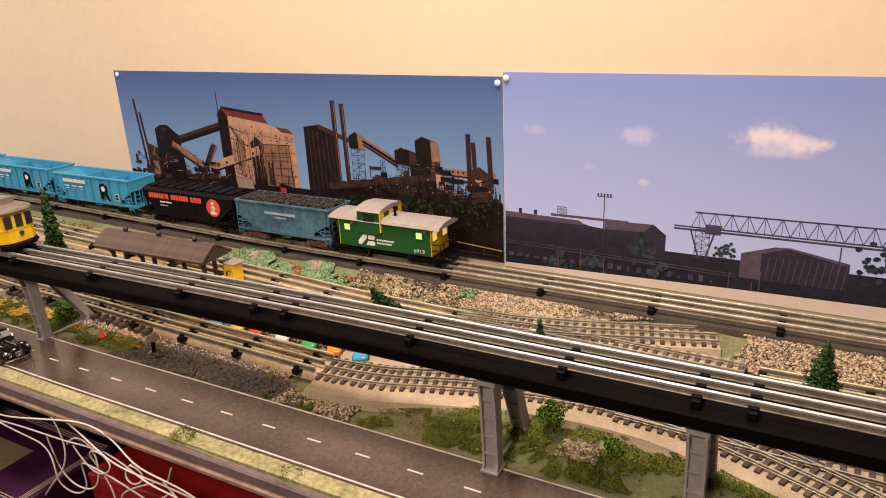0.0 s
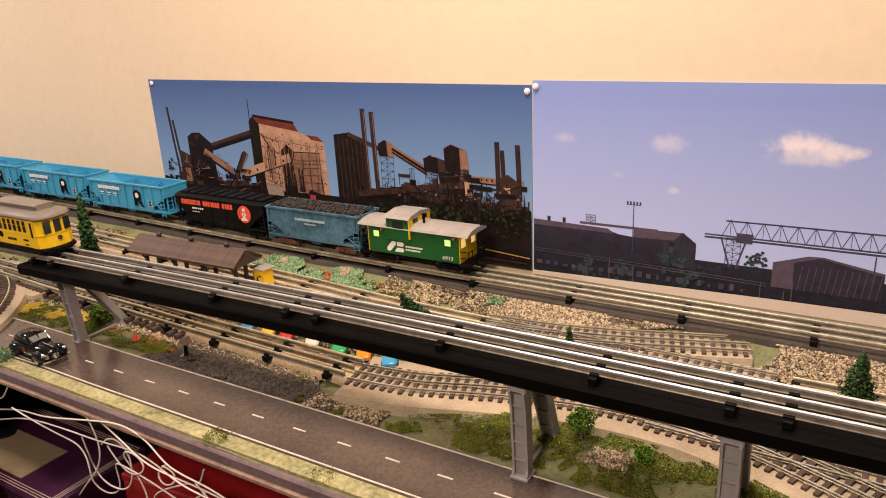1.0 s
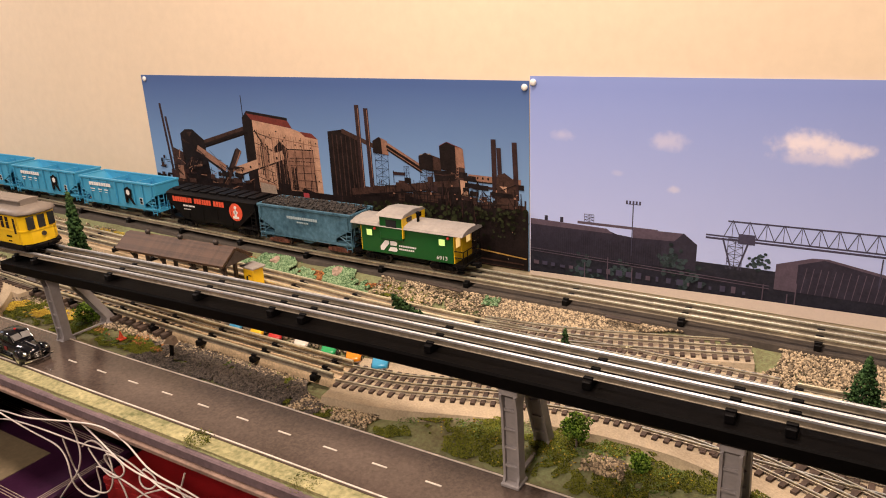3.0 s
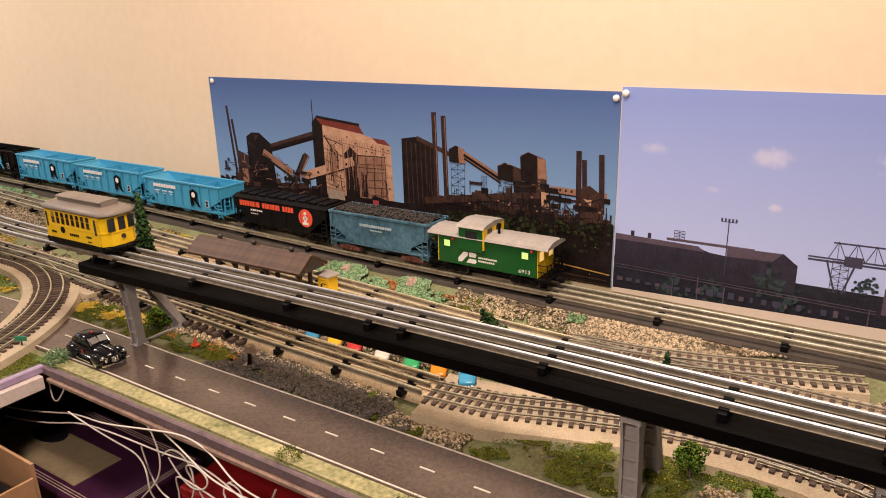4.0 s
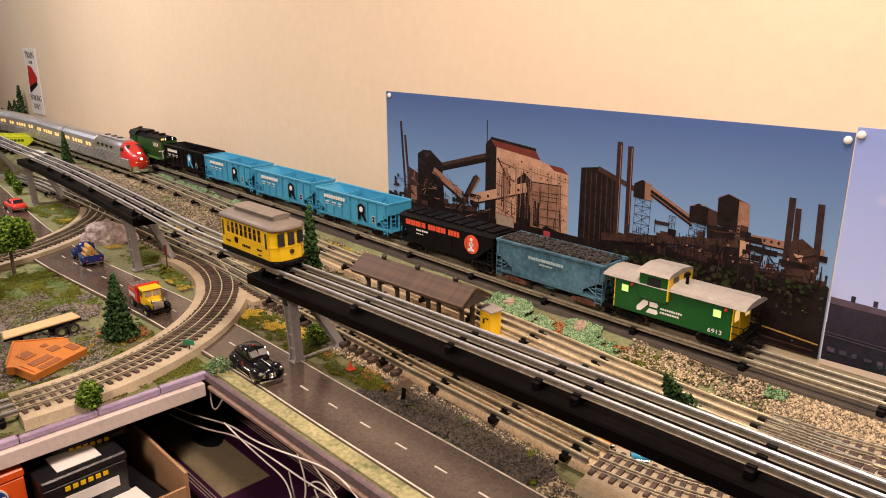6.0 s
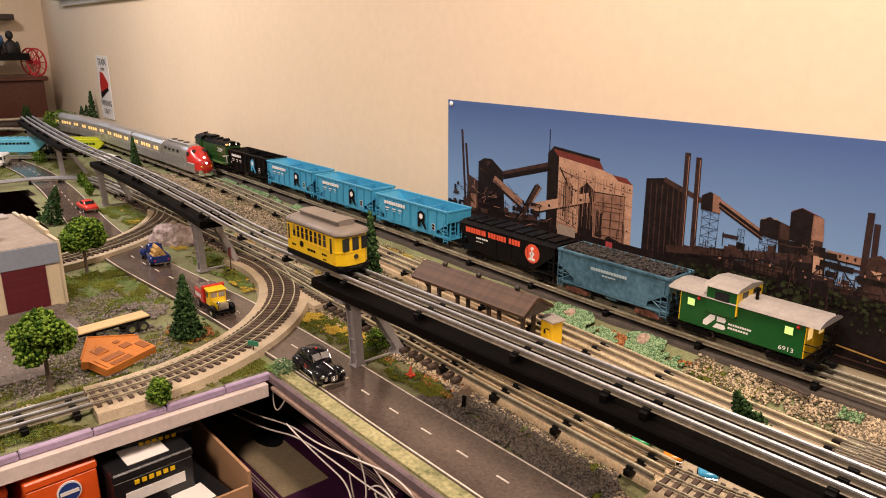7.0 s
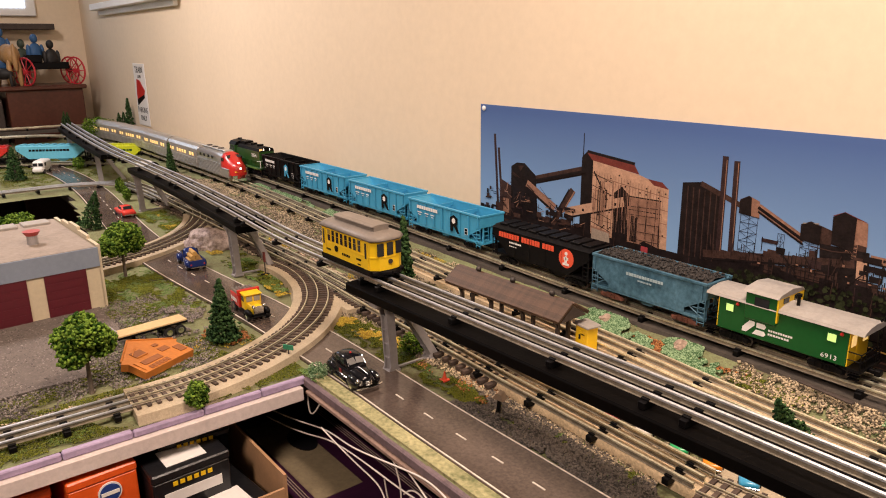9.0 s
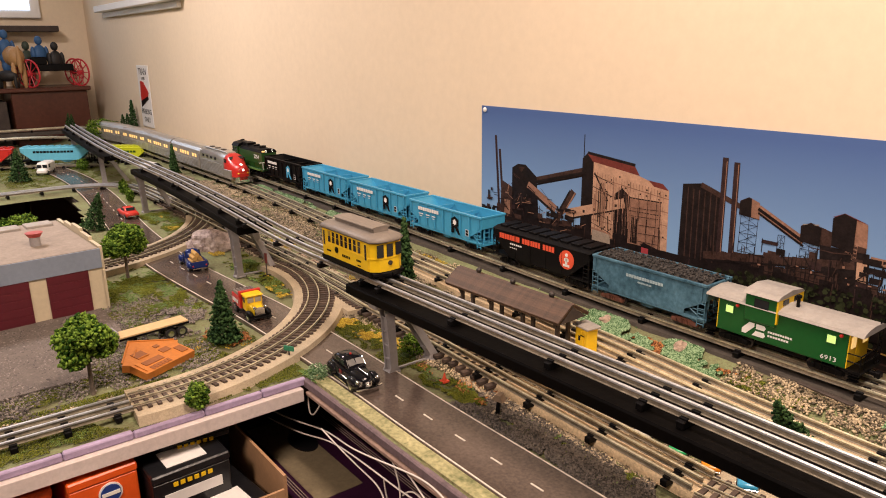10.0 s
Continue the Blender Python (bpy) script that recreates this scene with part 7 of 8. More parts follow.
def pickup(m):
    t = thing("blue_pickup", "dark blue pickup truck loaded with tan logs", "pickup truck", m)
    blue = mat("navy_paint", (0.010, 0.025, 0.13), 0.2, var=0.1, bump=0.02)
    part("body", loft(bmesh.new(), [(0.010, 0.0175, 0.008, 0.027, 0.6), (0.026, 0.0165, 0.008, 0.0275, 0.8), (0.044, 0.0140, 0.009, 0.0255, 1), (0.052, 0.0105, 0.010, 0.021, 1)]), blue, t, smooth=True)
    part("cab", loft(bmesh.new(), [(-0.006, 0.0165, 0.010, 0.039, 0.9), (0.006, 0.0165, 0.010, 0.0405, 0.9), (0.014, 0.0155, 0.010, 0.038, 1), (0.022, 0.0145, 0.010, 0.028, 1)]), blue, t, smooth=True)
    bed = bmesh.new()
    for s in (-1, 1):
        box(bed, -0.052, -0.006, s * 0.0165 - 0.0015, s * 0.0165 + 0.0015, 0.010, 0.024, 0.0008)
    box(bed, -0.0535, -0.051, -0.0175, 0.0175, 0.010, 0.024, 0.0008)
    box(bed, -0.052, -0.006, -0.016, 0.016, 0.010, 0.013)
    part("load_bed", bed, blue, t)
    logm = mat("log_wood", (0.48, 0.28, 0.08), 0.7, var=0.25, obrand=0.6)
    for k, (y, z) in enumerate(((-0.010, 0.0185), (0.0, 0.0185), (0.010, 0.0185), (-0.005, 0.0275), (0.005, 0.0275), (0.0, 0.035))):
        lg = part("log", bar(bmesh.new(), (-0.042 + 0.002 * (k % 3), y, z), (0.002 - 0.003 * (k % 2), y, z), 0.0050, 12), logm, t)
    for s in (-1, 1):
        part("side_window", box(bmesh.new(), -0.001, 0.009, s * 0.0158 - 0.0006, s * 0.0158 + 0.0006, 0.0285, 0.036), M["glass"], t)
        for x in (0.034, -0.034):
            fb = bmesh.new()
            bmesh.ops.create_uvsphere(fb, u_segments=16, v_segments=8, radius=1, matrix=Matrix.Translation((x, s * 0.0178, 0.0140)) @ Matrix.Diagonal((0.0155, 0.0055, 0.0085, 1)))
            part("fender", fb, blue, t, smooth=True)
        part("tail_lamp", box(bmesh.new(), -0.0545, -0.0532, s * 0.014 - 0.0015, s * 0.014 + 0.0015, 0.014, 0.017), M["red"], t)
    part("bumper", bar(bmesh.new(), (-0.056, -0.016, 0.009), (-0.056, 0.016, 0.009), 0.0014, 6), M["chrome"], t)
    part("front_bumper", bar(bmesh.new(), (0.055, -0.016, 0.009), (0.055, 0.016, 0.009), 0.0014, 6), M["chrome"], t)
    wheel_set(t, (-0.034, 0.034), 0.0180, 0.0085, 0.0052, M["chrome"])
    return t


pickup(pose(-0.425, -0.493, 0.0022, 0, 0, 176))


def coupe(name, label, paint, m, k=1.0, group=""):
    t = thing(name, label, "car", m @ Matrix.Scale(k, 4), group)
    part("body", loft(bmesh.new(), [(-0.050, 0.0165, 0.008, 0.0185, 0.7), (-0.030, 0.0185, 0.006, 0.0215, 0.5), (0.020, 0.0185, 0.006, 0.0205, 0.5), (0.044, 0.0170, 0.007, 0.0185, 0.7), (0.052, 0.0145, 0.009, 0.0155, 0.8)]), paint, t, smooth=True)
    cab = part("cabin", loft(bmesh.new(), [(-0.034, 0.0150, 0.019, 0.0205, 0.8), (-0.020, 0.0148, 0.019, 0.0305, 0.8), (0.002, 0.0145, 0.019, 0.0310, 0.8), (0.018, 0.0150, 0.019, 0.0205, 0.8)]), paint, t, smooth=True)
    for a, x, z in ((-50, 0.0108, 0.0262), (42, -0.0270, 0.0262)):
        ws = part("windscreen" if x > 0 else "rear_window", box(bmesh.new(), -0.0006, 0.0006, -0.0115, 0.0115, -0.0052, 0.0052), M["glass"], cab)
        ws.matrix_local = pose(x + (0.0012 if x > 0 else -0.001), 0, z, 0, a, 0)
    for s in (-1, 1):
        part("side_window", prism(bmesh.new(), [(-0.022, 0.0215), (0.008, 0.0215), (0.001, 0.0285), (-0.018, 0.0285)], s * 0.0149 - 0.0008, s * 0.0149 + 0.0008), M["glass"], cab)
        part("tail_lamp", box(bmesh.new(), -0.0508, -0.0496, s * 0.011 - 0.003, s * 0.011 + 0.003, 0.012, 0.015), M["red"], t)
    for s, x in ((1, 0.0535), (-1, -0.0520)):
        part("bumper", bar(bmesh.new(), (x, -0.016, 0.010), (x, 0.016, 0.010), 0.0013, 6), M["chrome"], t)
    wheel_set(t, (-0.031, 0.032), 0.0165, 0.0072, 0.0050, M["chrome"])
    return t


coupe("red_coupe", "red toy coupe on the road", mat("coupe_red", (0.62, 0.05, 0.035), 0.25, var=0.06, bump=0.02), pose(-1.040, -0.470, 0.0022, 0, 0, 182))
parked = (("blue", (0.05, 0.28, 0.50)), ("yellow", (0.75, 0.45, 0.02)), ("red", (0.50, 0.03, 0.03)), ("white", (0.72, 0.66, 0.58)), ("green", (0.02, 0.38, 0.12)), ("orange", (0.80, 0.26, 0.01)), ("sky blue", (0.05, 0.35, 0.60)))
for (cn, col), x in zip(parked, (0.512, 0.556, 0.592, 0.642, 0.692, 0.735, 0.779)):
    coupe("parked_car", cn + " toy car parked beside the track", mat("toy_" + cn.replace(" ", "_"), col, 0.3, var=0.06, bump=0.02), pose(x + 0.004, -0.296, ground_z(x, -0.296) - 0.001, 3, 0, -62), 0.62, "parked toy cars")


def van(m):
    t = thing("white_van", "white toy delivery van on turf", "van", m)
    b = part("body", box(bmesh.new(), -0.045, 0.040, -0.021, 0.021, 0.008, 0.050, 0.006), M["white"], t)
    part("bonnet", box(bmesh.new(), 0.030, 0.056, -0.019, 0.019, 0.008, 0.026, 0.005), M["white"], t)
    for s in (-1, 1):
        part("side_window", box(bmesh.new(), 0.016, 0.032, s * 0.021 - 0.0006, s * 0.021 + 0.0006, 0.030, 0.042), M["glass"], b)
        part("windscreen", box(bmesh.new(), 0.0395, 0.0408, s * 0.010 - 0.008, s * 0.010 + 0.008, 0.030, 0.042), M["glass"], b)
    wheel_set(t, (-0.028, 0.036), 0.019, 0.009, 0.006, M["chrome"])
    return t


van(pose(-2.045, -0.511, -0.001, 0, 0, -28))


def trailer(m):
    t = thing("flatbed_trailer", "flatbed trailer with a pale wooden deck", "trailer", m)
    part("deck", box(bmesh.new(), -0.065, 0.065, -0.0175, 0.0175, 0.0255, 0.0285, 0.0005), mat("trailer_wood", (0.62, 0.44, 0.22), 0.6, var=0.15), t)
    part("frame", box(bmesh.new(), -0.066, 0.066, -0.0182, 0.0182, 0.0215, 0.0256, 0.0005), M["black"], t)
    part("headboard", box(bmesh.new(), -0.0685, -0.0655, -0.018, 0.018, 0.024, 0.040, 0.0005), M["bent"], t)
    part("landing_leg", box(bmesh.new(), -0.040, -0.034, -0.014, 0.014, 0.0, 0.0275), M["black"], t)
    wheel_set(t, (0.028, 0.050), 0.0165, 0.0098, 0.0070, M["chrome"])
    return t


trailer(pose(-0.056, -0.690, 0.0, 0, 0, 96) @ Matrix.Scale(0.88, 4))


def plaque(m):
    t = thing("wooden_plaque", "orange carved wooden house plaque lying tilted", "wooden plaque", m)
    wood = mat("orange_wood", (0.50, 0.17, 0.03), 0.45, var=0.18, s1=14)
    cut = mat("carved_wood", (0.26, 0.085, 0.02), 0.6, var=0.2)
    part("slab", prism(bmesh.new(), [(-0.052, -0.030), (0.052, -0.030), (0.052, 0.0), (0.060, 0.006), (0.0, 0.046), (-0.060, 0.006), (-0.052, 0.0)], 0.0, 0.012), wood, t)
    rl = bmesh.new()
    for a, b in (((-0.056, 0.010), (0.0, 0.047)), ((0.0, 0.047), (0.056, 0.010)), ((-0.046, -0.004), (-0.046, -0.026)), ((-0.030, 0.012), (-0.008, 0.026)), ((-0.030, 0.004), (-0.008, 0.004))):
        bar(rl, (a[0], -0.0006, a[1]), (b[0], -0.0006, b[1]), 0.0012, 5)
    part("carved_roof_line", rl, wood, t)
    wn = bmesh.new()
    for x0, x1, z0, z1 in ((-0.030, -0.008, 0.005, 0.018), (-0.036, 0.002, -0.016, -0.006), (0.012, 0.030, -0.006, 0.004), (0.014, 0.024, 0.010, 0.016), (0.034, 0.048, -0.022, -0.006)):
        box(wn, x0, x1, -0.0010, 0.0002, z0, z1)
    part("carved_panel", wn, cut, t)
    part("carved_writing", bars(bmesh.new(), -0.036, 0.006, -0.0008, -0.028, -0.020, 6), cut, t)
    return t


plaque(pose(0.046, -0.716, 0.018, 0, 0, 116) @ pose(0, 0, 0, -80, 0, 0) @ Matrix.Diagonal((0.9, 1.0, 1.2, 1.0)))


# ---- the shed ----
def shed():
    t = thing("workshop_shed", "maroon and cream workshop shed with flat roof", "building", pose(-0.276, -0.708, 0.0, 0, 0, 3))
    cream, maroon = mat("cream_siding", (0.56, 0.48, 0.34), 0.6, var=0.1), mat("maroon_door", (0.095, 0.010, 0.018), 0.45, var=0.12)
    blue = mat("slate_blue", (0.21, 0.25, 0.32), 0.6, var=0.1)
    L, D, H = 0.62, 0.30, 0.116
    part("wall", box(bmesh.new(), -D, 0.0, -L, 0.0, -0.004, H - 0.004), cream, t)
    part("fascia_band", box(bmesh.new(), -0.001, 0.0035, -L, -0.001, 0.080, H), blue, t)
    for i in range(6):
        y1 = -0.026 - i * 0.098
        d = part("roller_door", box(bmesh.new(), -0.001, 0.0022, y1 - 0.070, y1, 0.0, 0.0795), maroon, t)
        for k in range(5):
            part("door_slat", box(bmesh.new(), 0.0020, 0.0027, y1 - 0.069, y1 - 0.001, 0.004 + k * 0.0155, 0.0165 + k * 0.0155), maroon, d)
    part("roof", box(bmesh.new(), -D, 0.0, -L, -0.004, H - 0.004, H + 0.001), mat("gravel_roof", (0.30, 0.25, 0.21), 0.9, var=0.2, s1=25), t)
    for k in range(5):
        x0 = -0.06 * k
        part("parapet", box(bmesh.new(), x0 - 0.06, x0, -0.002, 0.004, -0.002, H + 0.004 + (0.006 if k in (1, 3) else 0.012 if k == 2 else 0)), cream, t)
    for k in range(9):
        part("skylight", box(bmesh.new(), -D + 0.01, -D + 0.05, -0.07 - k * 0.06, -0.02 - k * 0.06, H, H + 0.006, 0.001), M["greyroof"], t)
    for y in (-0.085, -0.235, -0.40):
        bm = bmesh.new()
        bar(bm, (-0.10, y, H), (-0.10, y, H + 0.018), 0.0095, 16)
        v = part("roof_vent", bm, M["bent"], t)
        cb = bmesh.new()
        bar(cb, (-0.10, y, H + 0.018), (-0.10, y, H + 0.026), 0.0105, 16, 0.0155)
        part("vent_cap", cb, mat("red_cap", (0.40, 0.06, 0.05), 0.5), v)
    return t


shed()


def freight_house():
    t = thing("quonset_shed", "white roofed shed with dark end by the far track", "building", pose(-1.62, -0.232, 0.036, 0, 0, 8) @ Matrix.Scale(0.62, 4))
    arc_pts = [(0.045 * math.cos(radians(a)), 0.052 * math.sin(radians(a))) for a in range(0, 181, 15)]
    part("roof", prism(bmesh.new(), arc_pts, -0.07, 0.07, pose(0, 0, 0, 0, 0, 90)), M["white"], t)
    part("end_wall", prism(bmesh.new(), [(x * 0.99, z * 0.99) for x, z in arc_pts], -0.072, -0.0705, pose(0, 0, 0, 0, 0, 90)), M["black"], t)
    return t


freight_house()


# ---- the cabinet with its figurines, and things on the far wall ----
def cabinet():
    t = thing("wooden_cabinet", "dark reddish brown wooden cabinet in the corner", "cabinet")
    wood = mat("mahogany", (0.085, 0.026, 0.016), 0.32, var=0.3, s1=6, s2=60, bump=0.05)
    part("body", box(bmesh.new(), -3.38, -3.08, -0.46, -0.108, -0.85, 0.262, 0.003), wood, t)
    part("top", box(bmesh.new(), -3.39, -3.06, -0.53, -0.090, 0.262, 0.284, 0.005), wood, t)
    part("plinth", box(bmesh.new(), -3.38, -3.07, -0.47, -0.10, -0.85, -0.75, 0.003), wood, t)
    return t


cabinet()
dk = thing("dark_cabinet", "dark wooden cabinet beside the brown one", "cabinet")
part("body", box(bmesh.new(), -3.38, -3.11, -1.5, -0.48, -0.85, 0.22, 0.003), M["darkwood"], dk)
part("top", box(bmesh.new(), -3.39, -3.09, -1.5, -0.535, 0.22, 0.245, 0.004), M["darkwood"], dk)


def wagon():
    t = thing("toy_wagon", "black toy wagon with red spoked wheels", "toy wagon", pose(-3.18, -0.245, 0.284))
    redw = mat("wheel_red", (0.55, 0.03, 0.045), 0.4, var=0.1)
    part("box", box(bmesh.new(), -0.045, 0.05, -0.10, 0.10, 0.078, 0.112, 0.003), M["black"], t)
    part("seat", box(bmesh.new(), -0.04, 0.045, -0.095, -0.02, 0.112, 0.150, 0.004), M["black"], t)
    for yy in (-0.11, 0.12):
        for xx in (-0.06, 0.075):
            r = 0.068
            rim = bmesh.new()
            pts = [(xx + 0.88 * r * math.cos(radians(a)), yy + 0.47 * r * math.cos(radians(a)), r + r * math.sin(radians(a))) for a in range(0, 360, 18)]
            for a, b in zip(pts, pts[1:] + pts[:1]):
                bar(rim, a, b, 0.0045, 6)
            w = part("wheel", rim, redw, t)
            bm = bmesh.new()
            bar(bm, (xx - 0.004, yy + 0.007, r), (xx + 0.004, yy - 0.007, r), 0.011, 10)
            part("hub", bm, redw, w)
            for a in range(0, 360, 36):
                part("spoke", bar(bmesh.new(), (xx, yy, r), pts[a // 18], 0.0025, 5), redw, w)
    for yy in (-0.11, 0.12):
        part("axle", bar(bmesh.new(), (-0.06, yy, 0.068), (0.075, yy, 0.068), 0.005, 6), M["black"], t)
    return t


wagon()


def blob_mesh(name, lumps, material, m, label, category):
    """One plain figurine out of rounded lumps (x, y, z, rx, ry, rz)."""
    bm = bmesh.new()
    for x, y, z, rx, ry, rz in lumps:
        bmesh.ops.create_uvsphere(bm, u_segments=14, v_segments=10, radius=1, matrix=Matrix.Translation((x, y, z)) @ Matrix.Diagonal((rx, ry, rz, 1)))
    ob = part(name, bm, material, smooth=True)
    ob.matrix_world = m
    return tagged(ob, label, category)


tanh = mat("palomino", (0.42, 0.24, 0.10), 0.5, var=0.2)
blob_mesh("horse_figurine", [(0, 0, 0.17, 0.10, 0.048, 0.055), (0.055, 0, 0.165, 0.05, 0.045, 0.055), (-0.10, 0.01, 0.225, 0.03, 0.022, 0.065), (-0.135, 0.02, 0.275, 0.045, 0.018, 0.022),
                              (0.075, 0.025, 0.07, 0.014, 0.014, 0.08), (0.075, -0.025, 0.07, 0.014, 0.014, 0.08), (-0.075, 0.025, 0.07, 0.013, 0.013, 0.08), (-0.075, -0.025, 0.07, 0.013, 0.013, 0.08), (0.10, 0, 0.15, 0.012, 0.014, 0.075)],
          tanh, pose(-3.18, -0.42, 0.284, 0, 0, 15) @ Matrix.Scale(0.92, 4), "tan horse figurine standing on the cabinet", "figurine")
blue_c, dark_c, green_c = mat("figure_blue", (0.03, 0.10, 0.24), 0.6), mat("figure_black", (0.015, 0.013, 0.013), 0.6), mat("figure_green", (0.05, 0.07, 0.05), 0.6)
for k, (x, y, z, mt, lb) in enumerate(((-3.18, -0.435, 0.475, blue_c, "blue seated figurine on the horse"), (-3.18, -0.285, 0.445, blue_c, "blue seated figurine on the wagon"), (-3.18, -0.215, 0.415, dark_c, "black seated figurine on the wagon"), (-3.29, -0.33, 0.42, green_c, "green standing figurine behind the wagon"))):
    low = [(0, 0, -0.05, 0.03, 0.045, 0.05), (0, 0, -0.10, 0.022, 0.04, 0.05)] if k in (0, 3) else []
    blob_mesh("figurine", [(0, 0, 0.0, 0.030, 0.042, 0.060), (0, 0.045, 0.005, 0.016, 0.014, 0.045), (0, -0.045, 0.005, 0.016, 0.014, 0.045), (0, 0, 0.085, 0.022, 0.022, 0.028)] + low, mt, pose(x, y, z, 0, 0, 25) @ Matrix.Scale(0.82, 4), lb, "figurine")
blob_mesh("dog_figurine", [(0, 0, 0.06, 0.05, 0.022, 0.028), (0.04, 0.012, 0.028, 0.009, 0.009, 0.035), (0.04, -0.012, 0.028, 0.009, 0.009, 0.035), (-0.04, 0.012, 0.028, 0.009, 0.009, 0.035), (-0.04, -0.012, 0.028, 0.009, 0.009, 0.035), (-0.055, 0, 0.085, 0.022, 0.016, 0.018)], dark_c, pose(-3.12, -0.455, 0.285, 0, 0, 60), "small dark animal figurine on the cabinet", "figurine")


def wall_sign():
    t = thing("wall_sign", "tall white sign with red engine and black words", "sign", pose(-2.405, -0.001, 0.0))
    part("board", box(bmesh.new(), -0.085, 0.085, -0.004, 0.0, 0.115, 0.395, 0.001), M["white"], t)
    part("picture", prism(bmesh.new(), [(-0.060, 0.215), (0.050, 0.255), (0.065, 0.275), (0.0, 0.320), (-0.045, 0.325), (-0.060, 0.260)], -0.0055, -0.0042), M["red"], t)
    part("picture_shadow", prism(bmesh.new(), [(-0.060, 0.205), (0.055, 0.245), (0.050, 0.258), (-0.060, 0.232)], -0.006, -0.0043), M["black"], t)
    for w, z, s in (("TRAIN", 0.366, 0.042), ("LOVER", 0.336, 0.018), ("PARKING", 0.185, 0.036), ("ONLY", 0.148, 0.034)):
        words(w, s, Matrix.Translation((0.0, -0.0045, z)), M["black"], t, "lettering", 1.0)
    return t


wall_sign()


def window_board():
    t = thing("window_sill", "white window sill and apron on the wall", "window sill")
    part("sill", box(bmesh.new(), -2.96, -1.75, -0.05, 0.0, 0.645, 0.675, 0.003), M["white"], t)
    part("apron", box(bmesh.new(), -2.93, -1.79, -0.018, 0.0, 0.620, 0.645, 0.002), M["white"], t)
    return t


window_board()
win = thing("west_window", "bright window in the far wall with a dark shelf", "window")
part("frame", box(bmesh.new(), -3.402, -3.37, -1.05, -0.22, 0.63, 1.35, 0.004), M["white"], win)
part("pane", box(bmesh.new(), -3.372, -3.364, -1.00, -0.27, 0.67, 1.31), mat("daylit_pane", (0.62, 0.74, 0.95), 0.4, var=0.1, bump=0, emit=2.0), win)
part("shelf", box(bmesh.new(), -3.40, -3.28, -1.05, -0.16, 0.56, 0.59, 0.003), M["darkwood"], win)


# ---- stored boxes and cables under the table ----
shelf = thing("storage_shelf", "dark shelf board under the table", "shelf")
part("board", box(bmesh.new(), -0.75, 1.5, -1.05, -0.02, -0.345, -0.325, 0.002), M["darkwood"], shelf)
part("back_panel", box(bmesh.new(), -0.75, 1.5, -0.07, -0.05, -0.325, -0.05), M["darkwood"], shelf)
for x in (-0.72, 0.35, 1.47):
    part("support", box(bmesh.new(), x - 0.02, x + 0.02, -1.0, -0.08, -0.85, -0.345), M["darkwood"], shelf)


def carton(name, label, x0, x1, y0, y1, z0, z1, material, rot=0.0):
    t = thing(name, label, "box", pose((x0 + x1) / 2, (y0 + y1) / 2, z0, 0, 0, rot))
    hx, hy, h = (x1 - x0) / 2, (y1 - y0) / 2, z1 - z0
    part("body", box(bmesh.new(), -hx, hx, -hy, hy, 0, h - 0.012, 0.0015), material, t)
    part("lid", box(bmesh.new(), -hx - 0.001, hx + 0.001, -hy - 0.001, hy + 0.001, h - 0.012, h, 0.002), material, t)
    return t, hx, hy, h


purple = mat("purple_card", (0.040, 0.010, 0.035), 0.35, var=0.3)
gold = mat("pale_print", (0.36, 0.28, 0.24), 0.45, var=0.2)
beige = mat("printed_beige", (0.22, 0.175, 0.11), 0.4, var=0.25, s1=12)
orangec = mat("orange_card", (0.72, 0.10, 0.015), 0.35, var=0.08)
blackc = mat("black_card", (0.010, 0.010, 0.012), 0.3, var=0.3)

pb, hx, hy, h = carton("purple_box", "dark purple train set box with thin pale lines", 0.0, 0.42, -0.612, -0.455, -0.325, -0.150, purple, 0)
part("picture", box(bmesh.new(), -0.14, 0.11, -0.058, 0.016, h, h + 0.001), beige, pb)
em = bmesh.new()
bar(em, (-0.05, 0, h + 0.0005), (-0.05, 0, h + 0.0018), 0.026, 26)
bmesh.ops.transform(em, matrix=Matrix.Translation((-0.05, 0, 0)) @ Matrix.Diagonal((1.4, 0.8, 1, 1)) @ Matrix.Translation((0.05, 0, 0)), verts=em.verts)
part("oval_badge", em, blackc, pb)
ln = bmesh.new()
for k in range(3):
    o = 0.006 + 0.004 * k
    for s in (-1, 1):
        box(ln, -hx + o, hx - o, s * (hy - o) - 0.0006, s * (hy - o) + 0.0006, h, h + 0.0008)
        box(ln, s * (hx - o) - 0.0006, s * (hx - o) + 0.0006, -hy + o, hy - o, h, h + 0.0008)
part("printed_border", ln, gold, pb)
part("writing", bars(bmesh.new(), 0.0, 0.12, -hy - 0.001, 0.025, 0.045, 8), gold, pb)

rb, hx, hy, h = carton("red_box", "red card box under the table", 0.48, 0.75, -0.53, -0.40, -0.325, -0.12, mat("red_card", (0.30, 0.012, 0.015), 0.4, var=0.15), 4)
part("writing", bars(bmesh.new(), -0.12, 0.12, -hy - 0.001, 0.04, 0.07, 9), M["letter"], rb)

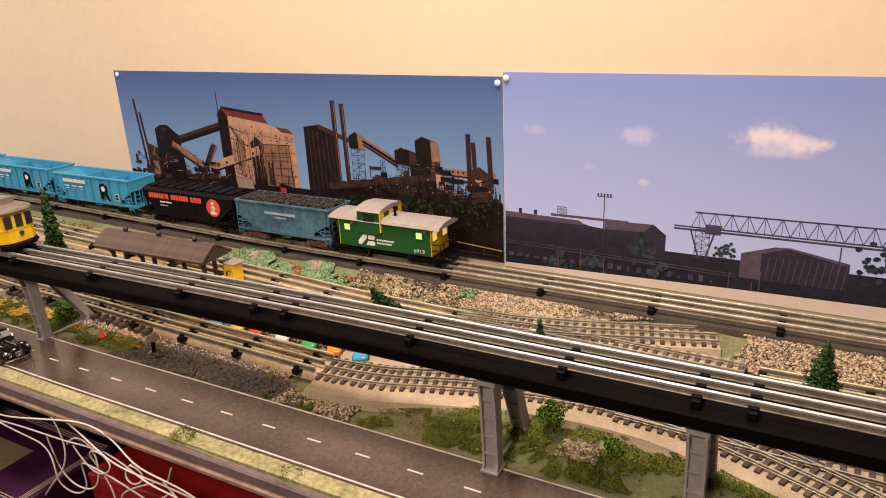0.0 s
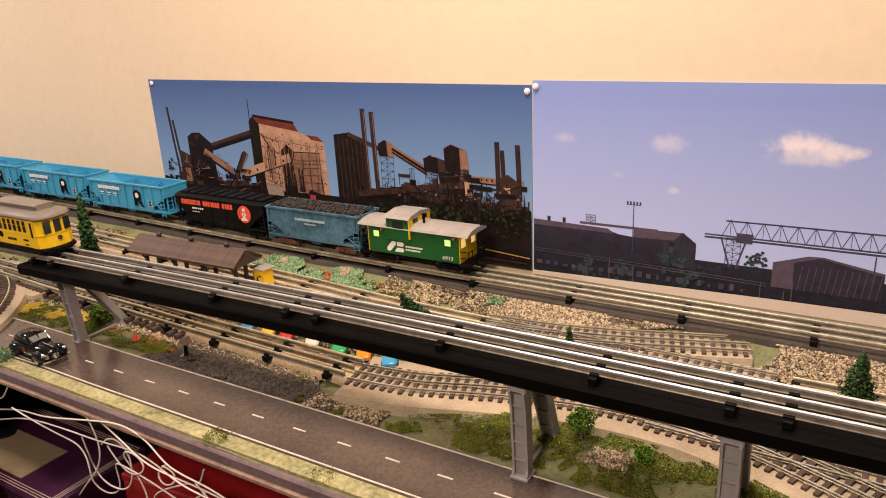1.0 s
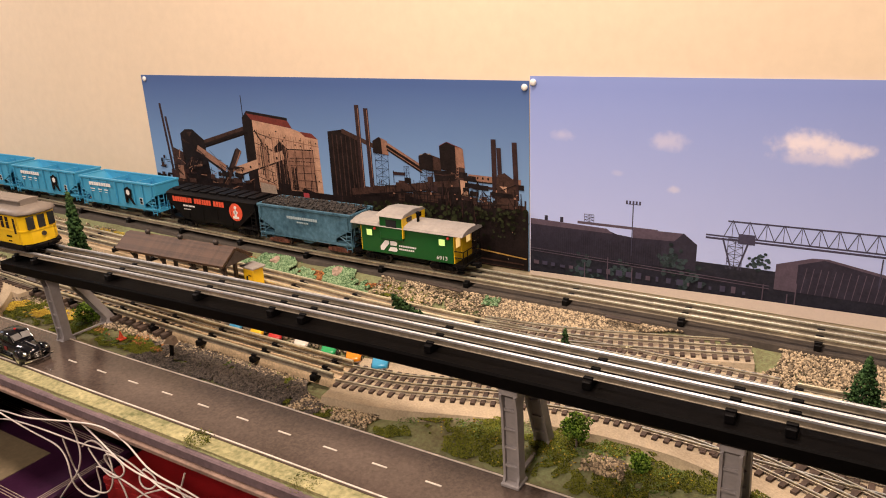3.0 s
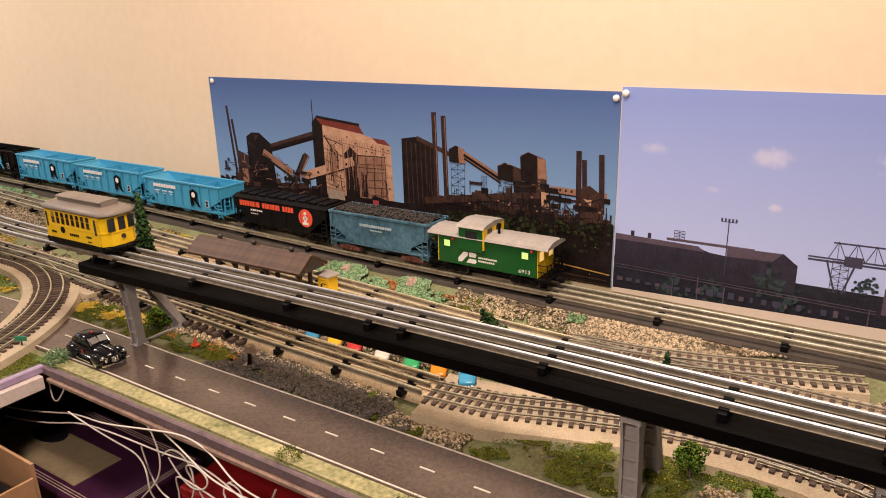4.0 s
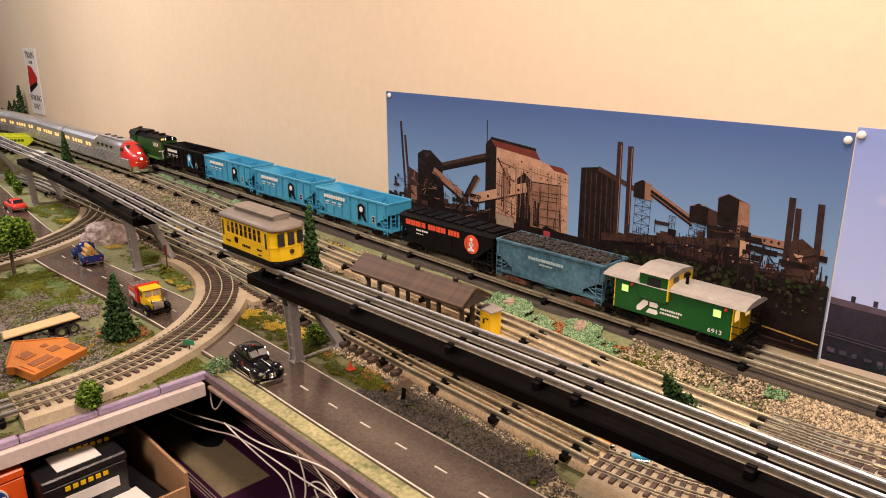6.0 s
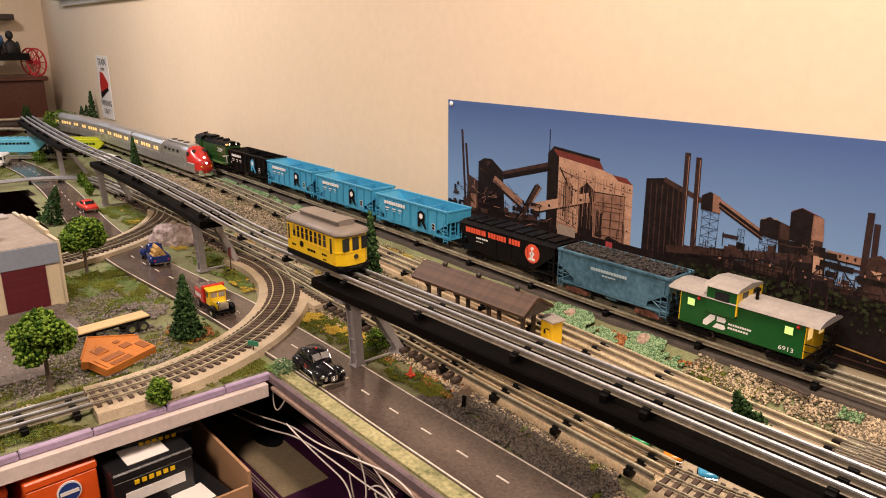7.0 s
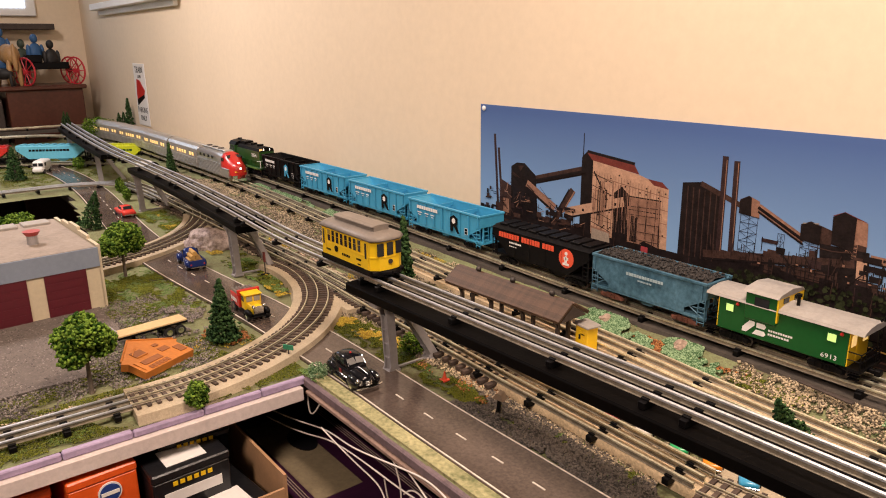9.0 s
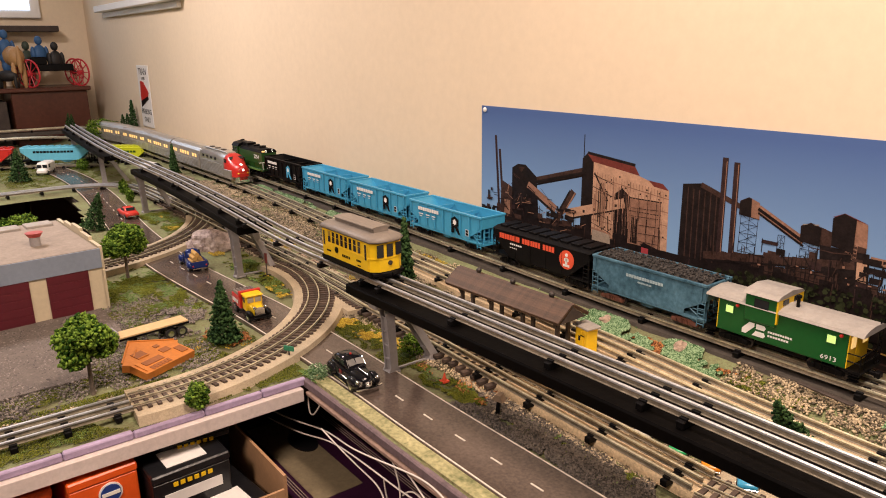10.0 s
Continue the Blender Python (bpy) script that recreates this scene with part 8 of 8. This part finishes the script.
ob1, hx, hy, h = carton("orange_box", "orange train box with a round blue badge", 0.04, 0.238, -0.890, -0.808, -0.325, -0.042, orangec, 3)
bd = bmesh.new()
bar(bd, (hx + 0.0005, 0.006, h - 0.030), (hx + 0.0022, 0.006, h - 0.030), 0.0145, 26)
b2 = part("badge", bd, M["letter"], ob1)
bd = bmesh.new()
bar(bd, (hx + 0.0015, 0.006, h - 0.030), (hx + 0.0030, 0.006, h - 0.030), 0.0125, 26)
part("badge_field", bd, mat("badge_blue", (0.02, 0.05, 0.22), 0.4), b2)
part("badge_stripe", box(bmesh.new(), hx + 0.0025, hx + 0.0036, -0.005, 0.017, h - 0.0325, h - 0.0275), M["letter"], b2)
ob2, hx, hy, h = carton("orange_box", "orange train box with a dark lid", 0.04, 0.225, -1.022, -0.898, -0.325, -0.045, orangec, -2)
part("dark_window", box(bmesh.new(), hx + 0.0005, hx + 0.0018, -hy * 0.7, hy * 0.7, h - 0.05, h - 0.016), blackc, ob2)
for x0, x1, y0, y1, z0, z1, r in ((0.02, 0.262, -0.797, -0.694, -0.325, -0.058, 2), (0.03, 0.215, -0.757, -0.662, -0.057, -0.037, -6), (0.20, 0.315, -0.744, -0.662, -0.325, -0.118, 6)):
    bb, hx, hy, h = carton("black_box", "black train box with a white label", x0, x1, y0, y1, z0, z1, blackc, r)
    part("label", box(bmesh.new(), hx - 0.055, hx - 0.012, -hy * 0.55, hy * 0.5, h, h + 0.0008), M["letter"], bb)
    part("side_label", box(bmesh.new(), hx + 0.001, hx + 0.0018, -hy * 0.75, hy * 0.75, h - 0.045, h - 0.030), M["letter"], bb) if h > 0.1 else None
    tb = bmesh.new()
    for k in range(6):
        yy = -hy * 0.45 + hy * 0.9 * k / 5
        box(tb, hx + 0.001, hx + 0.0018, yy - hy * 0.06, yy + hy * 0.06, h - 0.022, h - 0.016)
    part("side_title", tb, M["yellow"], bb)

cb = thing("cardboard_box", "open brown cardboard box", "box", pose(0.0, 0.0, -0.325))
card = mat("cardboard", (0.40, 0.23, 0.12), 0.75, var=0.12, s1=10)
part("bottom", box(bmesh.new(), 0.13, 0.332, -0.882, -0.640, 0, 0.002), card, cb)
part("side", box(bmesh.new(), 0.13, 0.331, -0.644, -0.640, 0.002, 0.245), card, cb)
part("front", box(bmesh.new(), 0.328, 0.332, -0.882, -0.6445, 0.002, 0.225), card, cb)


def cable(pts, label, r=0.0012):
    cu = bpy.data.curves.new("cable", "CURVE")
    cu.dimensions, cu.bevel_depth, cu.bevel_resolution, cu.resolution_u = "3D", r, 2, 10
    sp = cu.splines.new("NURBS")
    sp.points.add(len(pts) - 1)
    for p, c in zip(sp.points, pts):
        p.co = (*c, 1)
    sp.use_endpoint_u, sp.order_u = True, 4
    tmp = bpy.data.objects.new("cable", cu)
    me = bpy.data.meshes.new_from_object(tmp)
    bpy.data.objects.remove(tmp)
    me.materials.append(mat("white_cable", (0.66, 0.60, 0.54), 0.5, var=0.08))
    return tagged(new("cable", me), label, "cable", "white cables under the table")


rc = random.Random(11)


def strand(pts, label="thin white tangled cable hanging below the table edge"):
    return cable([(x, -0.563 - 0.006 * math.sin(9 * x + k) + rc.uniform(-0.004, 0.004), z) for k, (x, z) in enumerate(pts)], label)


strand([(0.10, -0.10), (0.20, -0.085), (0.28, -0.062), (0.36, -0.052), (0.43, -0.032), (0.50, -0.020), (0.55, -0.012), (0.60, -0.022), (0.63, -0.045), (0.68, -0.052), (0.73, -0.06), (0.78, -0.09), (0.82, -0.16)])
strand([(0.10, -0.12), (0.22, -0.10), (0.29, -0.070), (0.37, -0.062), (0.44, -0.052), (0.50, -0.054), (0.56, -0.050), (0.62, -0.052), (0.67, -0.062), (0.72, -0.068), (0.77, -0.11)])
strand([(0.47, -0.022), (0.49, -0.05), (0.495, -0.085), (0.46, -0.118), (0.43, -0.150), (0.40, -0.18)])
strand([(0.445, -0.062), (0.448, -0.095), (0.47, -0.115), (0.51, -0.118), (0.545, -0.110), (0.553, -0.078), (0.535, -0.050), (0.50, -0.045), (0.49, -0.060)], "white looped cable hanging below the table edge")
strand([(0.48, -0.022), (0.53, -0.030), (0.58, -0.048), (0.63, -0.056), (0.69, -0.060), (0.75, -0.075)])
strand([(0.62, -0.050), (0.60, -0.062), (0.615, -0.078), (0.64, -0.070), (0.635, -0.055), (0.615, -0.052)], "small white cable loop in the tangle")
strand([(0.66, -0.062), (0.62, -0.082), (0.585, -0.100), (0.60, -0.118), (0.64, -0.105), (0.67, -0.080), (0.69, -0.065)], "small white cable loop in the tangle")
strand([(0.67, -0.060), (0.72, -0.075), (0.75, -0.11), (0.79, -0.15), (0.84, -0.20)])
strand([(0.68, -0.055), (0.70, -0.035), (0.705, -0.022)])
strand([(0.30, -0.050), (0.38, -0.075), (0.44, -0.070), (0.47, -0.092), (0.46, -0.125), (0.49, -0.140), (0.52, -0.120), (0.50, -0.085), (0.54, -0.070), (0.60, -0.078), (0.66, -0.098)])
strand([(0.50, -0.060), (0.53, -0.085), (0.57, -0.080), (0.59, -0.060), (0.56, -0.045), (0.53, -0.058), (0.55, -0.090), (0.58, -0.12), (0.57, -0.15)], "white looped cable hanging below the table edge")
cable([(0.226, -0.550, -0.03), (0.236, -0.556, -0.050), (0.252, -0.560, -0.058), (0.262, -0.556, -0.045), (0.268, -0.550, -0.028)], "grey cable drooping from the table corner")
bag = bmesh.new()
bmesh.ops.create_icosphere(bag, subdivisions=4, radius=1)
for v in bag.verts:
    d = 1 + 0.22 * noise.noise(v.co * 2.2) + 0.08 * noise.noise(v.co * 7)
    v.co = Vector((v.co.x * d * 0.11, v.co.y * d * 0.07, v.co.z * d * 0.05))
bag = tagged(part("plastic_bag", bag, M["blackgloss"], smooth=True), "crumpled glossy black plastic bag on the shelf", "plastic bag")
bag.matrix_world = pose(0.55, -0.66, -0.275)
